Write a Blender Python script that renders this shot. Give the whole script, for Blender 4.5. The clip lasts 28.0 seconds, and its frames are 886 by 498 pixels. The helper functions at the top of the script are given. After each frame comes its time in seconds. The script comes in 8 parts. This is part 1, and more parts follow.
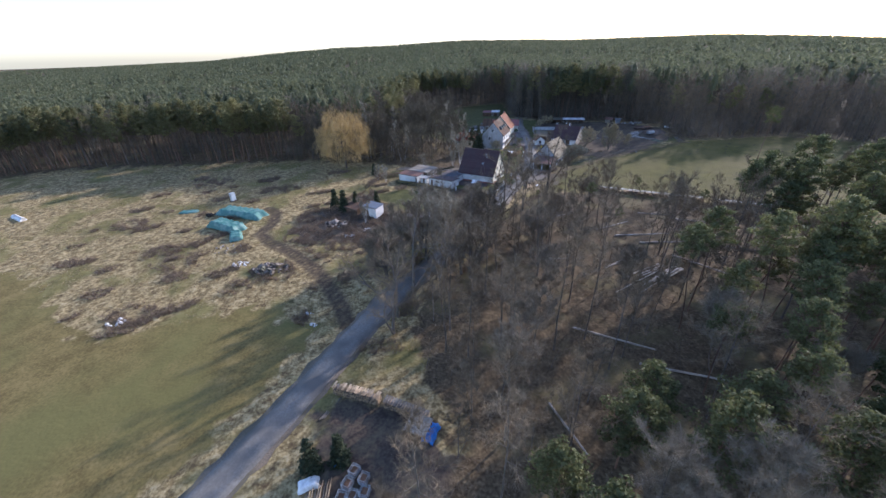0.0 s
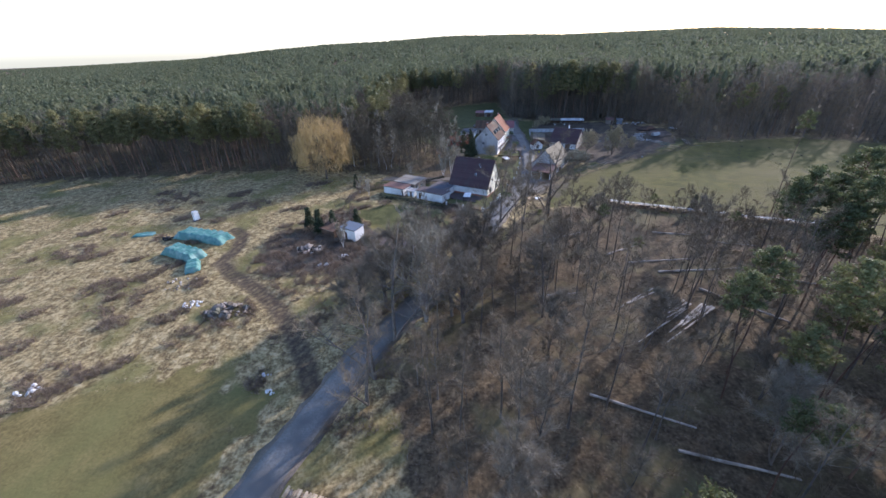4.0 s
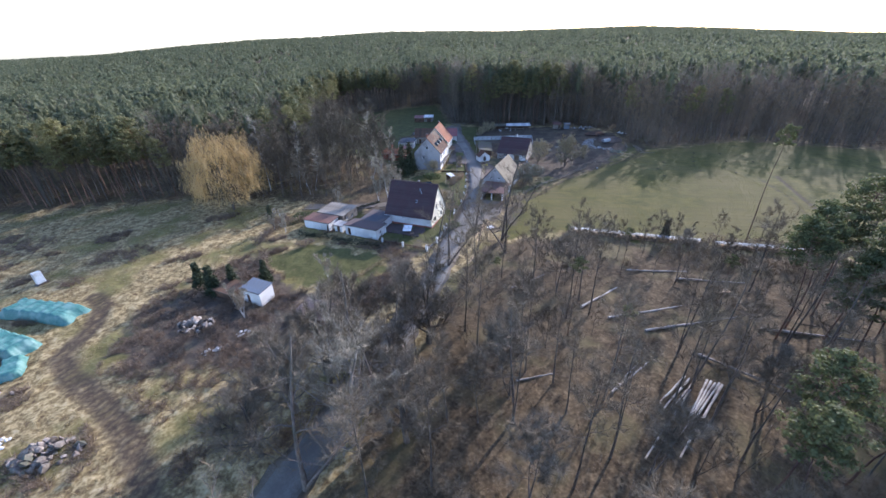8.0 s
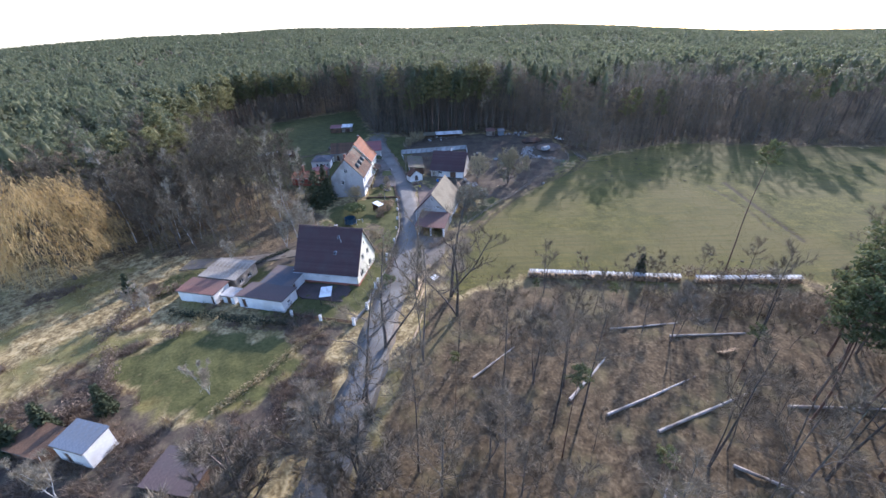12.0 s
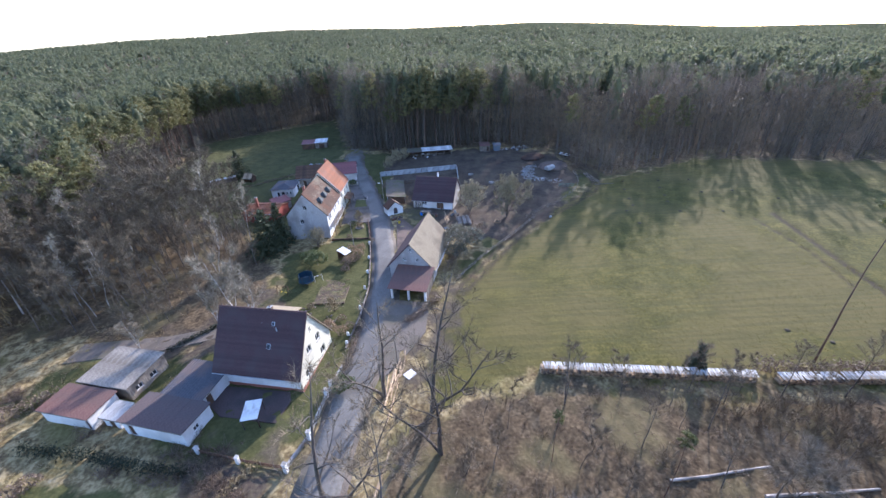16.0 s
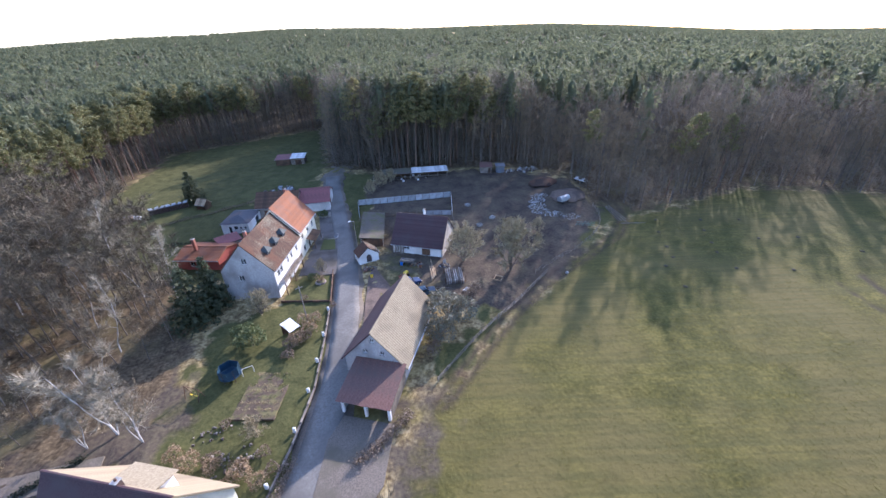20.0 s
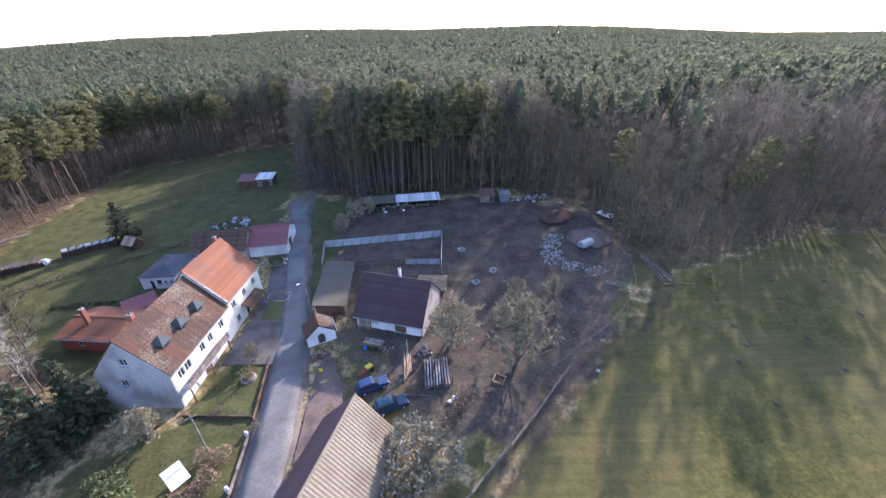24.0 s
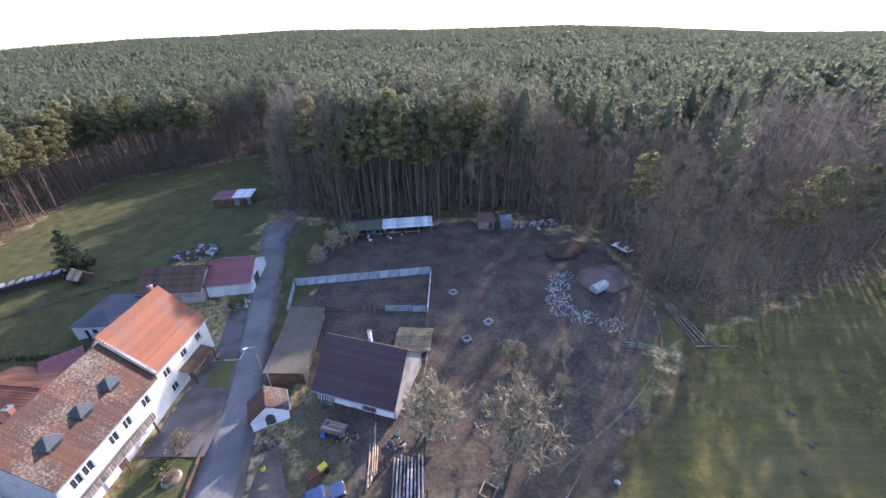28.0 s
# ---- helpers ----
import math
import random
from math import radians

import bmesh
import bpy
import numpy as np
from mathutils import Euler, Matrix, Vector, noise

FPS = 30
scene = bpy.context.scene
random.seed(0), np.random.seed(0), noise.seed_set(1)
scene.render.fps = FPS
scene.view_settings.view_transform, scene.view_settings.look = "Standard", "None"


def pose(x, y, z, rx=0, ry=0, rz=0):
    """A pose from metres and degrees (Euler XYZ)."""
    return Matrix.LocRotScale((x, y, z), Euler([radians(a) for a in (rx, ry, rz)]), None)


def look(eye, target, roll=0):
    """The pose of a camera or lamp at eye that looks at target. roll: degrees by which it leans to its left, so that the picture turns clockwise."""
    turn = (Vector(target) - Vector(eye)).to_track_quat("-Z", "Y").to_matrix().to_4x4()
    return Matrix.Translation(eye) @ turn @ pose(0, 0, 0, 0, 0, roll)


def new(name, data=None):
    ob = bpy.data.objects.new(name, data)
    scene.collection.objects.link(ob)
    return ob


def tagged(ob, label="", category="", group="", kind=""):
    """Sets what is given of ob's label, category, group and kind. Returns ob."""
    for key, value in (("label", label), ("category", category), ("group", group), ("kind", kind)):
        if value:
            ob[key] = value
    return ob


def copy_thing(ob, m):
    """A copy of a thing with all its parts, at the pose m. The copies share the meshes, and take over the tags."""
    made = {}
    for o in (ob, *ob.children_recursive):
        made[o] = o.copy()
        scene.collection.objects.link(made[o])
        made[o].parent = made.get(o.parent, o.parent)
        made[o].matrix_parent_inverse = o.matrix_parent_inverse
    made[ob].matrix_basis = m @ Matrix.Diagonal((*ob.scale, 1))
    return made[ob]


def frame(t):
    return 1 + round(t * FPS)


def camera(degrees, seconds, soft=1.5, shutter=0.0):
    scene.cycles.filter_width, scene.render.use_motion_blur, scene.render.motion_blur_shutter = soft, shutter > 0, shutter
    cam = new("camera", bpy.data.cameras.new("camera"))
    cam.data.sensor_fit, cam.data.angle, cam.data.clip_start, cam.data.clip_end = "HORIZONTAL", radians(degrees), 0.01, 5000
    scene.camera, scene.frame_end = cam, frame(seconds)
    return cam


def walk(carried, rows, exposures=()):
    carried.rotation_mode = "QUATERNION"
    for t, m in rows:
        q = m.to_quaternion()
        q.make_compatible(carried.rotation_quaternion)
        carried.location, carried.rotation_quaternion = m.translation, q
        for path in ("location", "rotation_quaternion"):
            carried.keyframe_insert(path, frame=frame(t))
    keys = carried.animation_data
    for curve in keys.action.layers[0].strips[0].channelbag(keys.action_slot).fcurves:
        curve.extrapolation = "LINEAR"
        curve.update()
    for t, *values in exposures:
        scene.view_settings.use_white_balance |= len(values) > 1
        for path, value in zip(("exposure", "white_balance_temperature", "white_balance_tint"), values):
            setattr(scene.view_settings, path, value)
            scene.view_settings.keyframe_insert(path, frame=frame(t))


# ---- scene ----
cam = camera(98.3, 28.0, 1.5)
PATH = [
    (0, (0.107, -6.451, 43.013), (0.066, -4.672, 42.1), -1.5),
    (0.5, (0.17, -5.772, 43.023), (0.143, -3.994, 42.109), -1.5),
    (1, (0.294, -4.627, 43.07), (0.271, -2.849, 42.154), -1.5),
    (1.5, (0.482, -3.045, 43.178), (0.462, -1.268, 42.26), -1.6),
    (2, (0.725, -1.062, 43.341), (0.717, 0.713, 42.421), -1.7),
    (2.5, (0.993, 1.238, 43.514), (0.986, 3.012, 42.59), -1.8),
    (3, (1.257, 3.759, 43.645), (1.248, 5.531, 42.718), -2.0),
    (3.5, (1.503, 6.497, 43.721), (1.49, 8.267, 42.791), -2.1),
    (5.5, (2.257, 18.496, 43.476), (2.254, 20.266, 42.546), -0.93),
    (6, (2.926, 21.317, 43.776), (2.977, 23.084, 42.842), -1.12),
    (6.5, (3.593, 24.163, 44.081), (3.694, 25.926, 43.141), -1.26),
    (7, (4.273, 27.094, 44.398), (4.433, 28.850, 43.454), -1.40),
    (7.5, (4.955, 30.141, 44.668), (5.177, 31.887, 43.719), -1.57),
    (8, (5.505, 33.302, 44.865), (5.746, 35.044, 43.913), -1.67),
    (8.5, (5.975, 36.532, 44.957), (6.260, 38.266, 44.002), -1.85),
    (9, (6.421, 39.843, 44.981), (6.803, 41.557, 44.024), -1.66),
    (9.5, (6.957, 43.166, 44.999), (7.370, 44.873, 44.041), -1.69),
    (10, (7.580, 46.420, 45.031), (7.993, 48.126, 44.073), -1.70),
    (10.5, (8.308, 49.518, 45.089), (8.716, 51.224, 44.128), -1.90),
    (11, (9.134, 52.523, 45.210), (9.559, 54.223, 44.247), -1.93),
    (11.5, (10.019, 55.396, 45.346), (10.509, 57.077, 44.379), -1.88),
    (12, (10.962, 58.235, 45.515), (11.524, 59.890, 44.543), -1.73),
    (12.5, (12.003, 61.019, 45.665), (12.606, 62.659, 44.691), -1.73),
    (14.5, (17.899, 73.389, 45.297), (18.487, 75.035, 44.326), -2.29),
    (15, (19.432, 76.264, 45.424), (20.017, 77.911, 44.453), -2.34),
    (15.5, (20.947, 79.092, 45.556), (21.530, 80.740, 44.584), -2.40),
    (16, (22.537, 81.932, 45.704), (23.117, 83.581, 44.732), -2.46),
    (16.5, (24.109, 84.719, 45.809), (24.683, 86.369, 44.835), -2.47),
    (17, (25.710, 87.534, 45.911), (26.281, 89.185, 44.937), -2.52),
    (17.5, (27.290, 90.380, 45.987), (27.861, 92.031, 45.014), -2.33),
    (18, (28.946, 93.286, 46.037), (29.514, 94.938, 45.064), -2.35),
    (18.5, (30.567, 96.164, 46.020), (31.131, 97.818, 45.048), -2.30),
    (19, (32.149, 99.043, 46.012), (32.711, 100.698, 45.041), -2.17),
    (19.5, (33.650, 101.905, 45.929), (34.210, 103.561, 44.957), -2.09),
    (20, (35.176, 104.824, 45.766), (35.737, 106.480, 44.795), -1.88),
    (20.5, (36.678, 107.757, 45.527), (37.236, 109.415, 44.558), -1.82),
    (21, (38.180, 110.715, 45.333), (38.737, 112.374, 44.365), -1.86),
    (21.5, (39.650, 113.635, 45.177), (40.202, 115.296, 44.210), -1.83),
    (23.5, (45.752, 124.998, 44.943), (46.294, 126.665, 43.979), -1.80),
    (24, (47.250, 127.962, 45.027), (47.791, 129.629, 44.063), -1.66),
    (24.5, (48.688, 130.760, 45.117), (49.228, 132.426, 44.152), -1.60),
    (25, (50.163, 133.338, 45.308), (50.699, 135.006, 44.344), -1.58),
    (25.5, (51.465, 135.363, 45.496), (51.995, 137.033, 44.533), -1.61),
    (26, (52.605, 136.973, 45.697), (53.133, 138.645, 44.735), -1.56),
    (26.5, (53.503, 138.248, 45.854), (54.024, 139.923, 44.894), -1.62),
    (27, (54.228, 139.233, 45.984), (54.743, 140.910, 45.024), -1.59),
    (27.5, (54.793, 139.956, 46.024), (55.302, 141.633, 45.060), -1.61),
    (28, (55.259, 140.530, 45.973), (55.763, 142.208, 45.008), -1.71),
]
walk(cam, [(t, look(eye, target, roll)) for t, eye, target, roll in PATH], [(0, 1.1, 5550, 21), (8, 1.47, 5400, 21), (17, 1.72, 5450, 22), (28, 1.9, 5700, 30)])

# ---- world, sun, exposure ----
SUN_AZ, SUN_EL = radians(50), radians(23.5)
world = bpy.data.worlds.new("sky")
scene.world = world
world.use_nodes = True
wn = world.node_tree.nodes
sky = wn.new("ShaderNodeTexSky")
sky.sky_type, sky.sun_disc = "NISHITA", False
sky.sun_elevation, sky.sun_rotation = SUN_EL, SUN_AZ
sky.air_density, sky.dust_density, sky.ozone_density, sky.altitude = 1.0, 1.0, 1.5, 200
wn["Background"].inputs["Strength"].default_value = 0.15
world.node_tree.links.new(sky.outputs[0], wn["Background"].inputs["Color"])
sun = new("sun", bpy.data.lights.new("sun", "SUN"))
sun.data.energy, sun.data.angle, sun.data.color = 3.0, radians(1.0), (1.0, 0.89, 0.73)
toward = Vector((math.sin(SUN_AZ) * math.cos(SUN_EL), math.cos(SUN_AZ) * math.cos(SUN_EL), math.sin(SUN_EL)))
sun.matrix_world = look((60, 150, 120), Vector((60, 150, 120)) - toward)


# ---- materials ----
def nodes_of(name, rough=0.9):
    m = bpy.data.materials.new(name)
    m.use_nodes = True
    n, l = m.node_tree.nodes, m.node_tree.links
    b = n["Principled BSDF"]
    b.inputs["Roughness"].default_value = rough
    b.inputs["Specular IOR Level"].default_value = 0.3
    return m, n, l, b


def noise_tex(n, l, scale, detail=6, coord=None, stretch=(1, 1, 1)):
    mp = n.new("ShaderNodeMapping")
    mp.inputs["Scale"].default_value = stretch
    tex = n.new("ShaderNodeTexNoise")
    tex.inputs["Scale"].default_value, tex.inputs["Detail"].default_value = scale, detail
    l.new(coord, mp.inputs[0])
    l.new(mp.outputs[0], tex.inputs["Vector"])
    return tex.outputs["Fac"]


def ramp(n, l, fac, stops):
    r = n.new("ShaderNodeValToRGB")
    while len(r.color_ramp.elements) < len(stops):
        r.color_ramp.elements.new(0.5)
    for e, (p, c) in zip(r.color_ramp.elements, stops):
        e.position, e.color = p, (*c, 1)
    l.new(fac, r.inputs[0])
    return r.outputs[0]


def mixed(n, l, fac, a, b, mode="MIX"):
    x = n.new("ShaderNodeMix")
    x.data_type, x.blend_type = "RGBA", mode
    for sock, v in ((x.inputs[0], fac), (x.inputs[6], a), (x.inputs[7], b)):
        if hasattr(v, "links"):
            l.new(v, sock)
        else:
            sock.default_value = v if isinstance(v, float) else (*v, 1)
    return x.outputs[2]


def value_of(n, l, op, a, b=0.0):
    x = n.new("ShaderNodeMath")
    x.operation = op
    for sock, v in zip(x.inputs, (a, b)):
        if hasattr(v, "links"):
            l.new(v, sock)
        else:
            sock.default_value = v
    return x.outputs[0]


def bump(n, l, b, height, strength=0.5, distance=0.05):
    x = n.new("ShaderNodeBump")
    x.inputs["Strength"].default_value, x.inputs["Distance"].default_value = strength, distance
    l.new(height, x.inputs["Height"])
    l.new(x.outputs[0], b.inputs["Normal"])


def surface(name, a, c, scale=1.5, rough=0.85, stain=None, stain_scale=0.35, metal=0.0, vary=0.0, relief=0.3, stretch=(1, 1, 1), island=0.0, world=False):
    """Two tones of grain, larger stains, relief, and a shift from piece to piece."""
    m, n, l, b = nodes_of(name, rough)
    co = n.new("ShaderNodeNewGeometry").outputs["Position"] if world else n.new("ShaderNodeTexCoord").outputs["Object"]
    g = noise_tex(n, l, scale * 4, 8, co, stretch)
    col = ramp(n, l, g, [(0.3, a), (0.7, c)])
    if stain:
        s = noise_tex(n, l, stain_scale, 5, co)
        col = mixed(n, l, ramp(n, l, s, [(0.45, (0, 0, 0)), (0.65, (1, 1, 1))]), col, stain)
    if vary or island:
        oi = n.new("ShaderNodeNewGeometry").outputs["Random Per Island"] if island else n.new("ShaderNodeObjectInfo").outputs["Random"]
        vary = max(vary, island)
        v = value_of(n, l, "ADD", value_of(n, l, "MULTIPLY", oi, 2 * vary), 1 - vary)
        hs = n.new("ShaderNodeHueSaturation")
        l.new(v, hs.inputs["Value"])
        l.new(col, hs.inputs["Color"])
        col = hs.outputs[0]
    l.new(col, b.inputs["Base Color"])
    b.inputs["Metallic"].default_value = metal
    bump(n, l, b, noise_tex(n, l, scale * 10, 6, co, stretch), relief, 0.02)
    return m


def leaf(name, a, c, island=True, glow=0.35):
    """Needles or leaves: diffuse with light coming through, each clump a little different."""
    m, n, l, b = nodes_of(name, 0.7)
    geo = n.new("ShaderNodeNewGeometry").outputs["Random Per Island"]
    oi = n.new("ShaderNodeObjectInfo").outputs["Random"]
    co = n.new("ShaderNodeNewGeometry").outputs["Position"]
    patch = noise_tex(n, l, 0.13, 4, co)
    f = value_of(n, l, "ADD", value_of(n, l, "MULTIPLY", geo, 0.5), value_of(n, l, "MULTIPLY", oi if not island else patch, 0.5))
    col = ramp(n, l, f, [(0.15, a), (0.85, c)])
    l.new(col, b.inputs["Base Color"])
    tr = n.new("ShaderNodeBsdfTranslucent")
    l.new(col, tr.inputs[0])
    mx = n.new("ShaderNodeMixShader")
    mx.inputs[0].default_value = glow
    l.new(b.outputs[0], mx.inputs[1])
    l.new(tr.outputs[0], mx.inputs[2])
    l.new(mx.outputs[0], n["Material Output"].inputs[0])
    return m


ASPHALT = surface("asphalt", (0.15, 0.139, 0.121), (0.228, 0.213, 0.187), 0.8, 0.95, (0.13, 0.12, 0.106), 0.18)
GRAVEL = surface("gravel", (0.12, 0.097, 0.075), (0.21, 0.175, 0.138), 1.4, 0.95, (0.12, 0.105, 0.075), 0.3)
COURTYARD = surface("red_brown_paving", (0.07, 0.05, 0.046), (0.12, 0.085, 0.076), 2, 0.9, (0.06, 0.05, 0.045), 0.3)
PAVING = surface("paving", (0.1, 0.088, 0.08), (0.16, 0.142, 0.128), 2, 0.92, (0.08, 0.07, 0.056), 0.3)
WHITE = surface("white_render", (0.72, 0.71, 0.68), (0.82, 0.81, 0.78), 0.8, 0.9, (0.6, 0.58, 0.54), 0.25)
CREAM = surface("cream_render", (0.7, 0.66, 0.5), (0.8, 0.76, 0.6), 0.8, 0.9, (0.6, 0.56, 0.44), 0.25)
GREYWALL = surface("grey_wall", (0.33, 0.32, 0.31), (0.45, 0.435, 0.415), 0.8, 0.92, (0.25, 0.235, 0.22), 0.3)
STONE = surface("rubble_wall", (0.34, 0.3, 0.25), (0.52, 0.47, 0.4), 1.2, 0.95, (0.26, 0.23, 0.2), 0.5, relief=0.6)
BRICKRED = surface("brick_plinth", (0.25, 0.09, 0.06), (0.34, 0.14, 0.1), 2, 0.9)
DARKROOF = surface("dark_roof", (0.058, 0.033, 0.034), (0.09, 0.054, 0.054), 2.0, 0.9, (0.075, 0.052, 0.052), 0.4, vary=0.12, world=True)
ORANGEROOF = surface("orange_tiles", (0.2, 0.077, 0.036), (0.29, 0.12, 0.062), 2.0, 0.9, (0.2, 0.1, 0.066), 0.5, vary=0.12, world=True)
def lichen_tiles():
    """Old clay tiles: dark brown, speckled with pale lichen, redder where they were renewed."""
    m, n, l, b = nodes_of("old_tiles", 0.93)
    co = n.new("ShaderNodeNewGeometry").outputs["Position"]
    tile = n.new("ShaderNodeTexBrick")
    tile.inputs["Scale"].default_value, tile.inputs["Brick Width"].default_value, tile.inputs["Row Height"].default_value = 1.0, 0.24, 0.36
    tile.inputs["Color1"].default_value, tile.inputs["Color2"].default_value = (0.2, 0.2, 0.2, 1), (1, 1, 1, 1)
    tile.inputs["Mortar Size"].default_value, tile.inputs["Mortar"].default_value = 0.012, (0.0, 0.0, 0.0, 1)
    l.new(n.new("ShaderNodeTexCoord").outputs["Object"], tile.inputs["Vector"])
    col = ramp(n, l, noise_tex(n, l, 9, 6, co), [(0.3, (0.06, 0.036, 0.026)), (0.7, (0.15, 0.088, 0.058))])
    renewed = ramp(n, l, noise_tex(n, l, 0.3, 4, co), [(0.47, (0, 0, 0)), (0.6, (0.45, 0.45, 0.45))])
    col = mixed(n, l, renewed, col, (0.18, 0.078, 0.042))
    patch = value_of(n, l, "ADD", value_of(n, l, "MULTIPLY", noise_tex(n, l, 0.22, 3, co), 0.55), value_of(n, l, "MULTIPLY", noise_tex(n, l, 4.5, 5, co), 0.5))
    col = mixed(n, l, ramp(n, l, patch, [(0.53, (0, 0, 0)), (0.64, (0.8, 0.8, 0.8))]), col, (0.25, 0.225, 0.16))
    col = mixed(n, l, 0.35, col, tile.outputs[0], "MULTIPLY")
    isl = n.new("ShaderNodeNewGeometry").outputs["Random Per Island"]
    hs = n.new("ShaderNodeHueSaturation")
    l.new(value_of(n, l, "ADD", value_of(n, l, "MULTIPLY", isl, 0.4), 0.8), hs.inputs["Value"])
    l.new(col, hs.inputs["Color"])
    l.new(hs.outputs[0], b.inputs["Base Color"])
    bump(n, l, b, noise_tex(n, l, 12, 5, co), 0.5, 0.03)
    return m


OLDROOF = lichen_tiles()
# barn sheeting; also the sun glare painted on the white house's rear slope
TANROOF = surface("fibre_cement_and_sunlit_tile", (0.22, 0.178, 0.115), (0.32, 0.265, 0.175), 1.2, 0.9, (0.19, 0.15, 0.1), 0.25)
FELT = surface("roof_felt", (0.055, 0.06, 0.068), (0.1, 0.1, 0.11), 1.0, 0.8, (0.13, 0.1, 0.09), 0.3)
FELTBROWN = surface("brown_felt", (0.085, 0.06, 0.056), (0.135, 0.098, 0.09), 1.0, 0.92, (0.1, 0.085, 0.08), 0.3)
FELTRED = surface("reddish_felt", (0.125, 0.062, 0.048), (0.21, 0.115, 0.09), 1.0, 0.85, (0.12, 0.085, 0.07), 0.3)
PALEROOF = surface("weathered_roof", (0.2, 0.172, 0.138), (0.36, 0.32, 0.265), 0.8, 0.92, (0.14, 0.115, 0.085), 0.35)
MAROON = surface("maroon_metal", (0.19, 0.065, 0.062), (0.26, 0.1, 0.095), 1, 0.65, (0.15, 0.065, 0.06), 0.5)
MOSSROOF = surface("mossy_roof", (0.09, 0.076, 0.058), (0.17, 0.146, 0.112), 1.5, 0.95, (0.11, 0.108, 0.055), 0.5)
BLUEROOF = surface("blue_grey_sheet", (0.11, 0.13, 0.16), (0.17, 0.195, 0.225), 1, 0.6, (0.14, 0.145, 0.15), 0.5)
ZINC = surface("zinc_sheet", (0.4, 0.42, 0.44), (0.55, 0.57, 0.58), 1, 0.45, (0.33, 0.33, 0.33), 0.5, metal=0.3, vary=0.2)
WHITESHEET = surface("white_sheet", (0.6, 0.59, 0.57), (0.74, 0.73, 0.7), 1, 0.7, (0.45, 0.42, 0.38), 0.8, vary=0.25)
TARP = surface("green_tarp", (0.045, 0.14, 0.12), (0.08, 0.2, 0.175), 1, 0.5, (0.15, 0.26, 0.23), 0.6, relief=0.6)
BLUETARP = surface("blue_tarp", (0.02, 0.12, 0.45), (0.05, 0.22, 0.6), 1, 0.5)
WOODGREY = surface("weathered_wood", (0.16, 0.13, 0.1), (0.3, 0.26, 0.21), 1.5, 0.9, (0.12, 0.1, 0.085), 0.6, vary=0.3, stretch=(1, 1, 0.2))
WOODBROWN = surface("brown_wood", (0.09, 0.05, 0.028), (0.17, 0.1, 0.06), 1.5, 0.8, (0.07, 0.045, 0.03), 0.6, vary=0.2)
WOODPALE = surface("cut_wood", (0.4, 0.28, 0.16), (0.58, 0.44, 0.28), 2, 0.85, (0.32, 0.22, 0.13), 0.8, vary=0.35)
PALELOG = surface("pale_log_bark", (0.36, 0.31, 0.26), (0.56, 0.5, 0.44), 1.5, 0.95, (0.24, 0.2, 0.16), 0.6, vary=0.2)
BARKLOG = surface("log_bark", (0.2, 0.16, 0.13), (0.38, 0.33, 0.285), 1.5, 0.95, (0.12, 0.09, 0.07), 0.6, vary=0.3)
BARK = surface("bark", (0.095, 0.076, 0.062), (0.2, 0.165, 0.14), 1.2, 0.95, (0.1, 0.1, 0.07), 0.4, vary=0.3, stretch=(1, 1, 0.25))
PINEBARK = surface("pine_bark", (0.13, 0.075, 0.05), (0.23, 0.14, 0.095), 1.2, 0.95, (0.1, 0.07, 0.06), 0.3, vary=0.25, stretch=(1, 1, 0.25))
BIRCHBARK = surface("birch_bark", (0.45, 0.43, 0.4), (0.62, 0.6, 0.57), 1.5, 0.9, (0.12, 0.11, 0.1), 1.2)
PALEBARK = surface("pale_bark", (0.26, 0.22, 0.185), (0.44, 0.39, 0.34), 1.2, 0.95, (0.15, 0.13, 0.1), 0.4, vary=0.2, stretch=(1, 1, 0.25))
GREYTWIG = surface("grey_twigs", (0.172, 0.142, 0.1), (0.285, 0.238, 0.17), 0.5, 0.95, vary=0.2)
# twig colour darkened to stand in for shade among the grove trees
SHADETWIG = surface("shaded_twigs", (0.1, 0.08, 0.052), (0.18, 0.147, 0.098), 0.5, 0.95, vary=0.3)
TWIG = surface("twigs", (0.135, 0.102, 0.065), (0.235, 0.185, 0.12), 0.5, 0.95, vary=0.3)
PALETWIG = surface("pale_twigs", (0.25, 0.21, 0.15), (0.42, 0.37, 0.27), 0.5, 0.95, vary=0.25)
ORCHARDTWIG = surface("orchard_twigs", (0.25, 0.205, 0.12), (0.4, 0.335, 0.205), 0.5, 0.95, vary=0.15)
WILLOWTWIG = leaf("willow_twigs", (0.33, 0.225, 0.09), (0.5, 0.365, 0.165), True, 0.35)
PINE = leaf("pine_needles", (0.075, 0.092, 0.038), (0.19, 0.19, 0.076), False, 0.4)
FORESTPINE = leaf("forest_needles", (0.084, 0.1, 0.056), (0.205, 0.21, 0.112), True, 0.5)
FORESTBARE = leaf("forest_twigs", (0.125, 0.105, 0.08), (0.23, 0.196, 0.15), True, 0.3)
EDGEGREEN = leaf("edge_pine_needles", (0.11, 0.115, 0.05), (0.27, 0.25, 0.11), False, 0.45)
SPRUCE = leaf("spruce_needles", (0.036, 0.05, 0.025), (0.09, 0.1, 0.05), False, 0.25)
GREYBUSH = leaf("grey_bush", (0.12, 0.118, 0.085), (0.22, 0.21, 0.15), True, 0.3)
TANBUSH = leaf("tan_bush", (0.24, 0.165, 0.1), (0.4, 0.3, 0.19), True, 0.3)
EVERGREEN = leaf("evergreen_leaves", (0.05, 0.075, 0.025), (0.16, 0.18, 0.08), True, 0.3)
MEADOWBLADE = leaf("meadow_blades", (0.13, 0.127, 0.034), (0.265, 0.232, 0.073), True, 0.35)
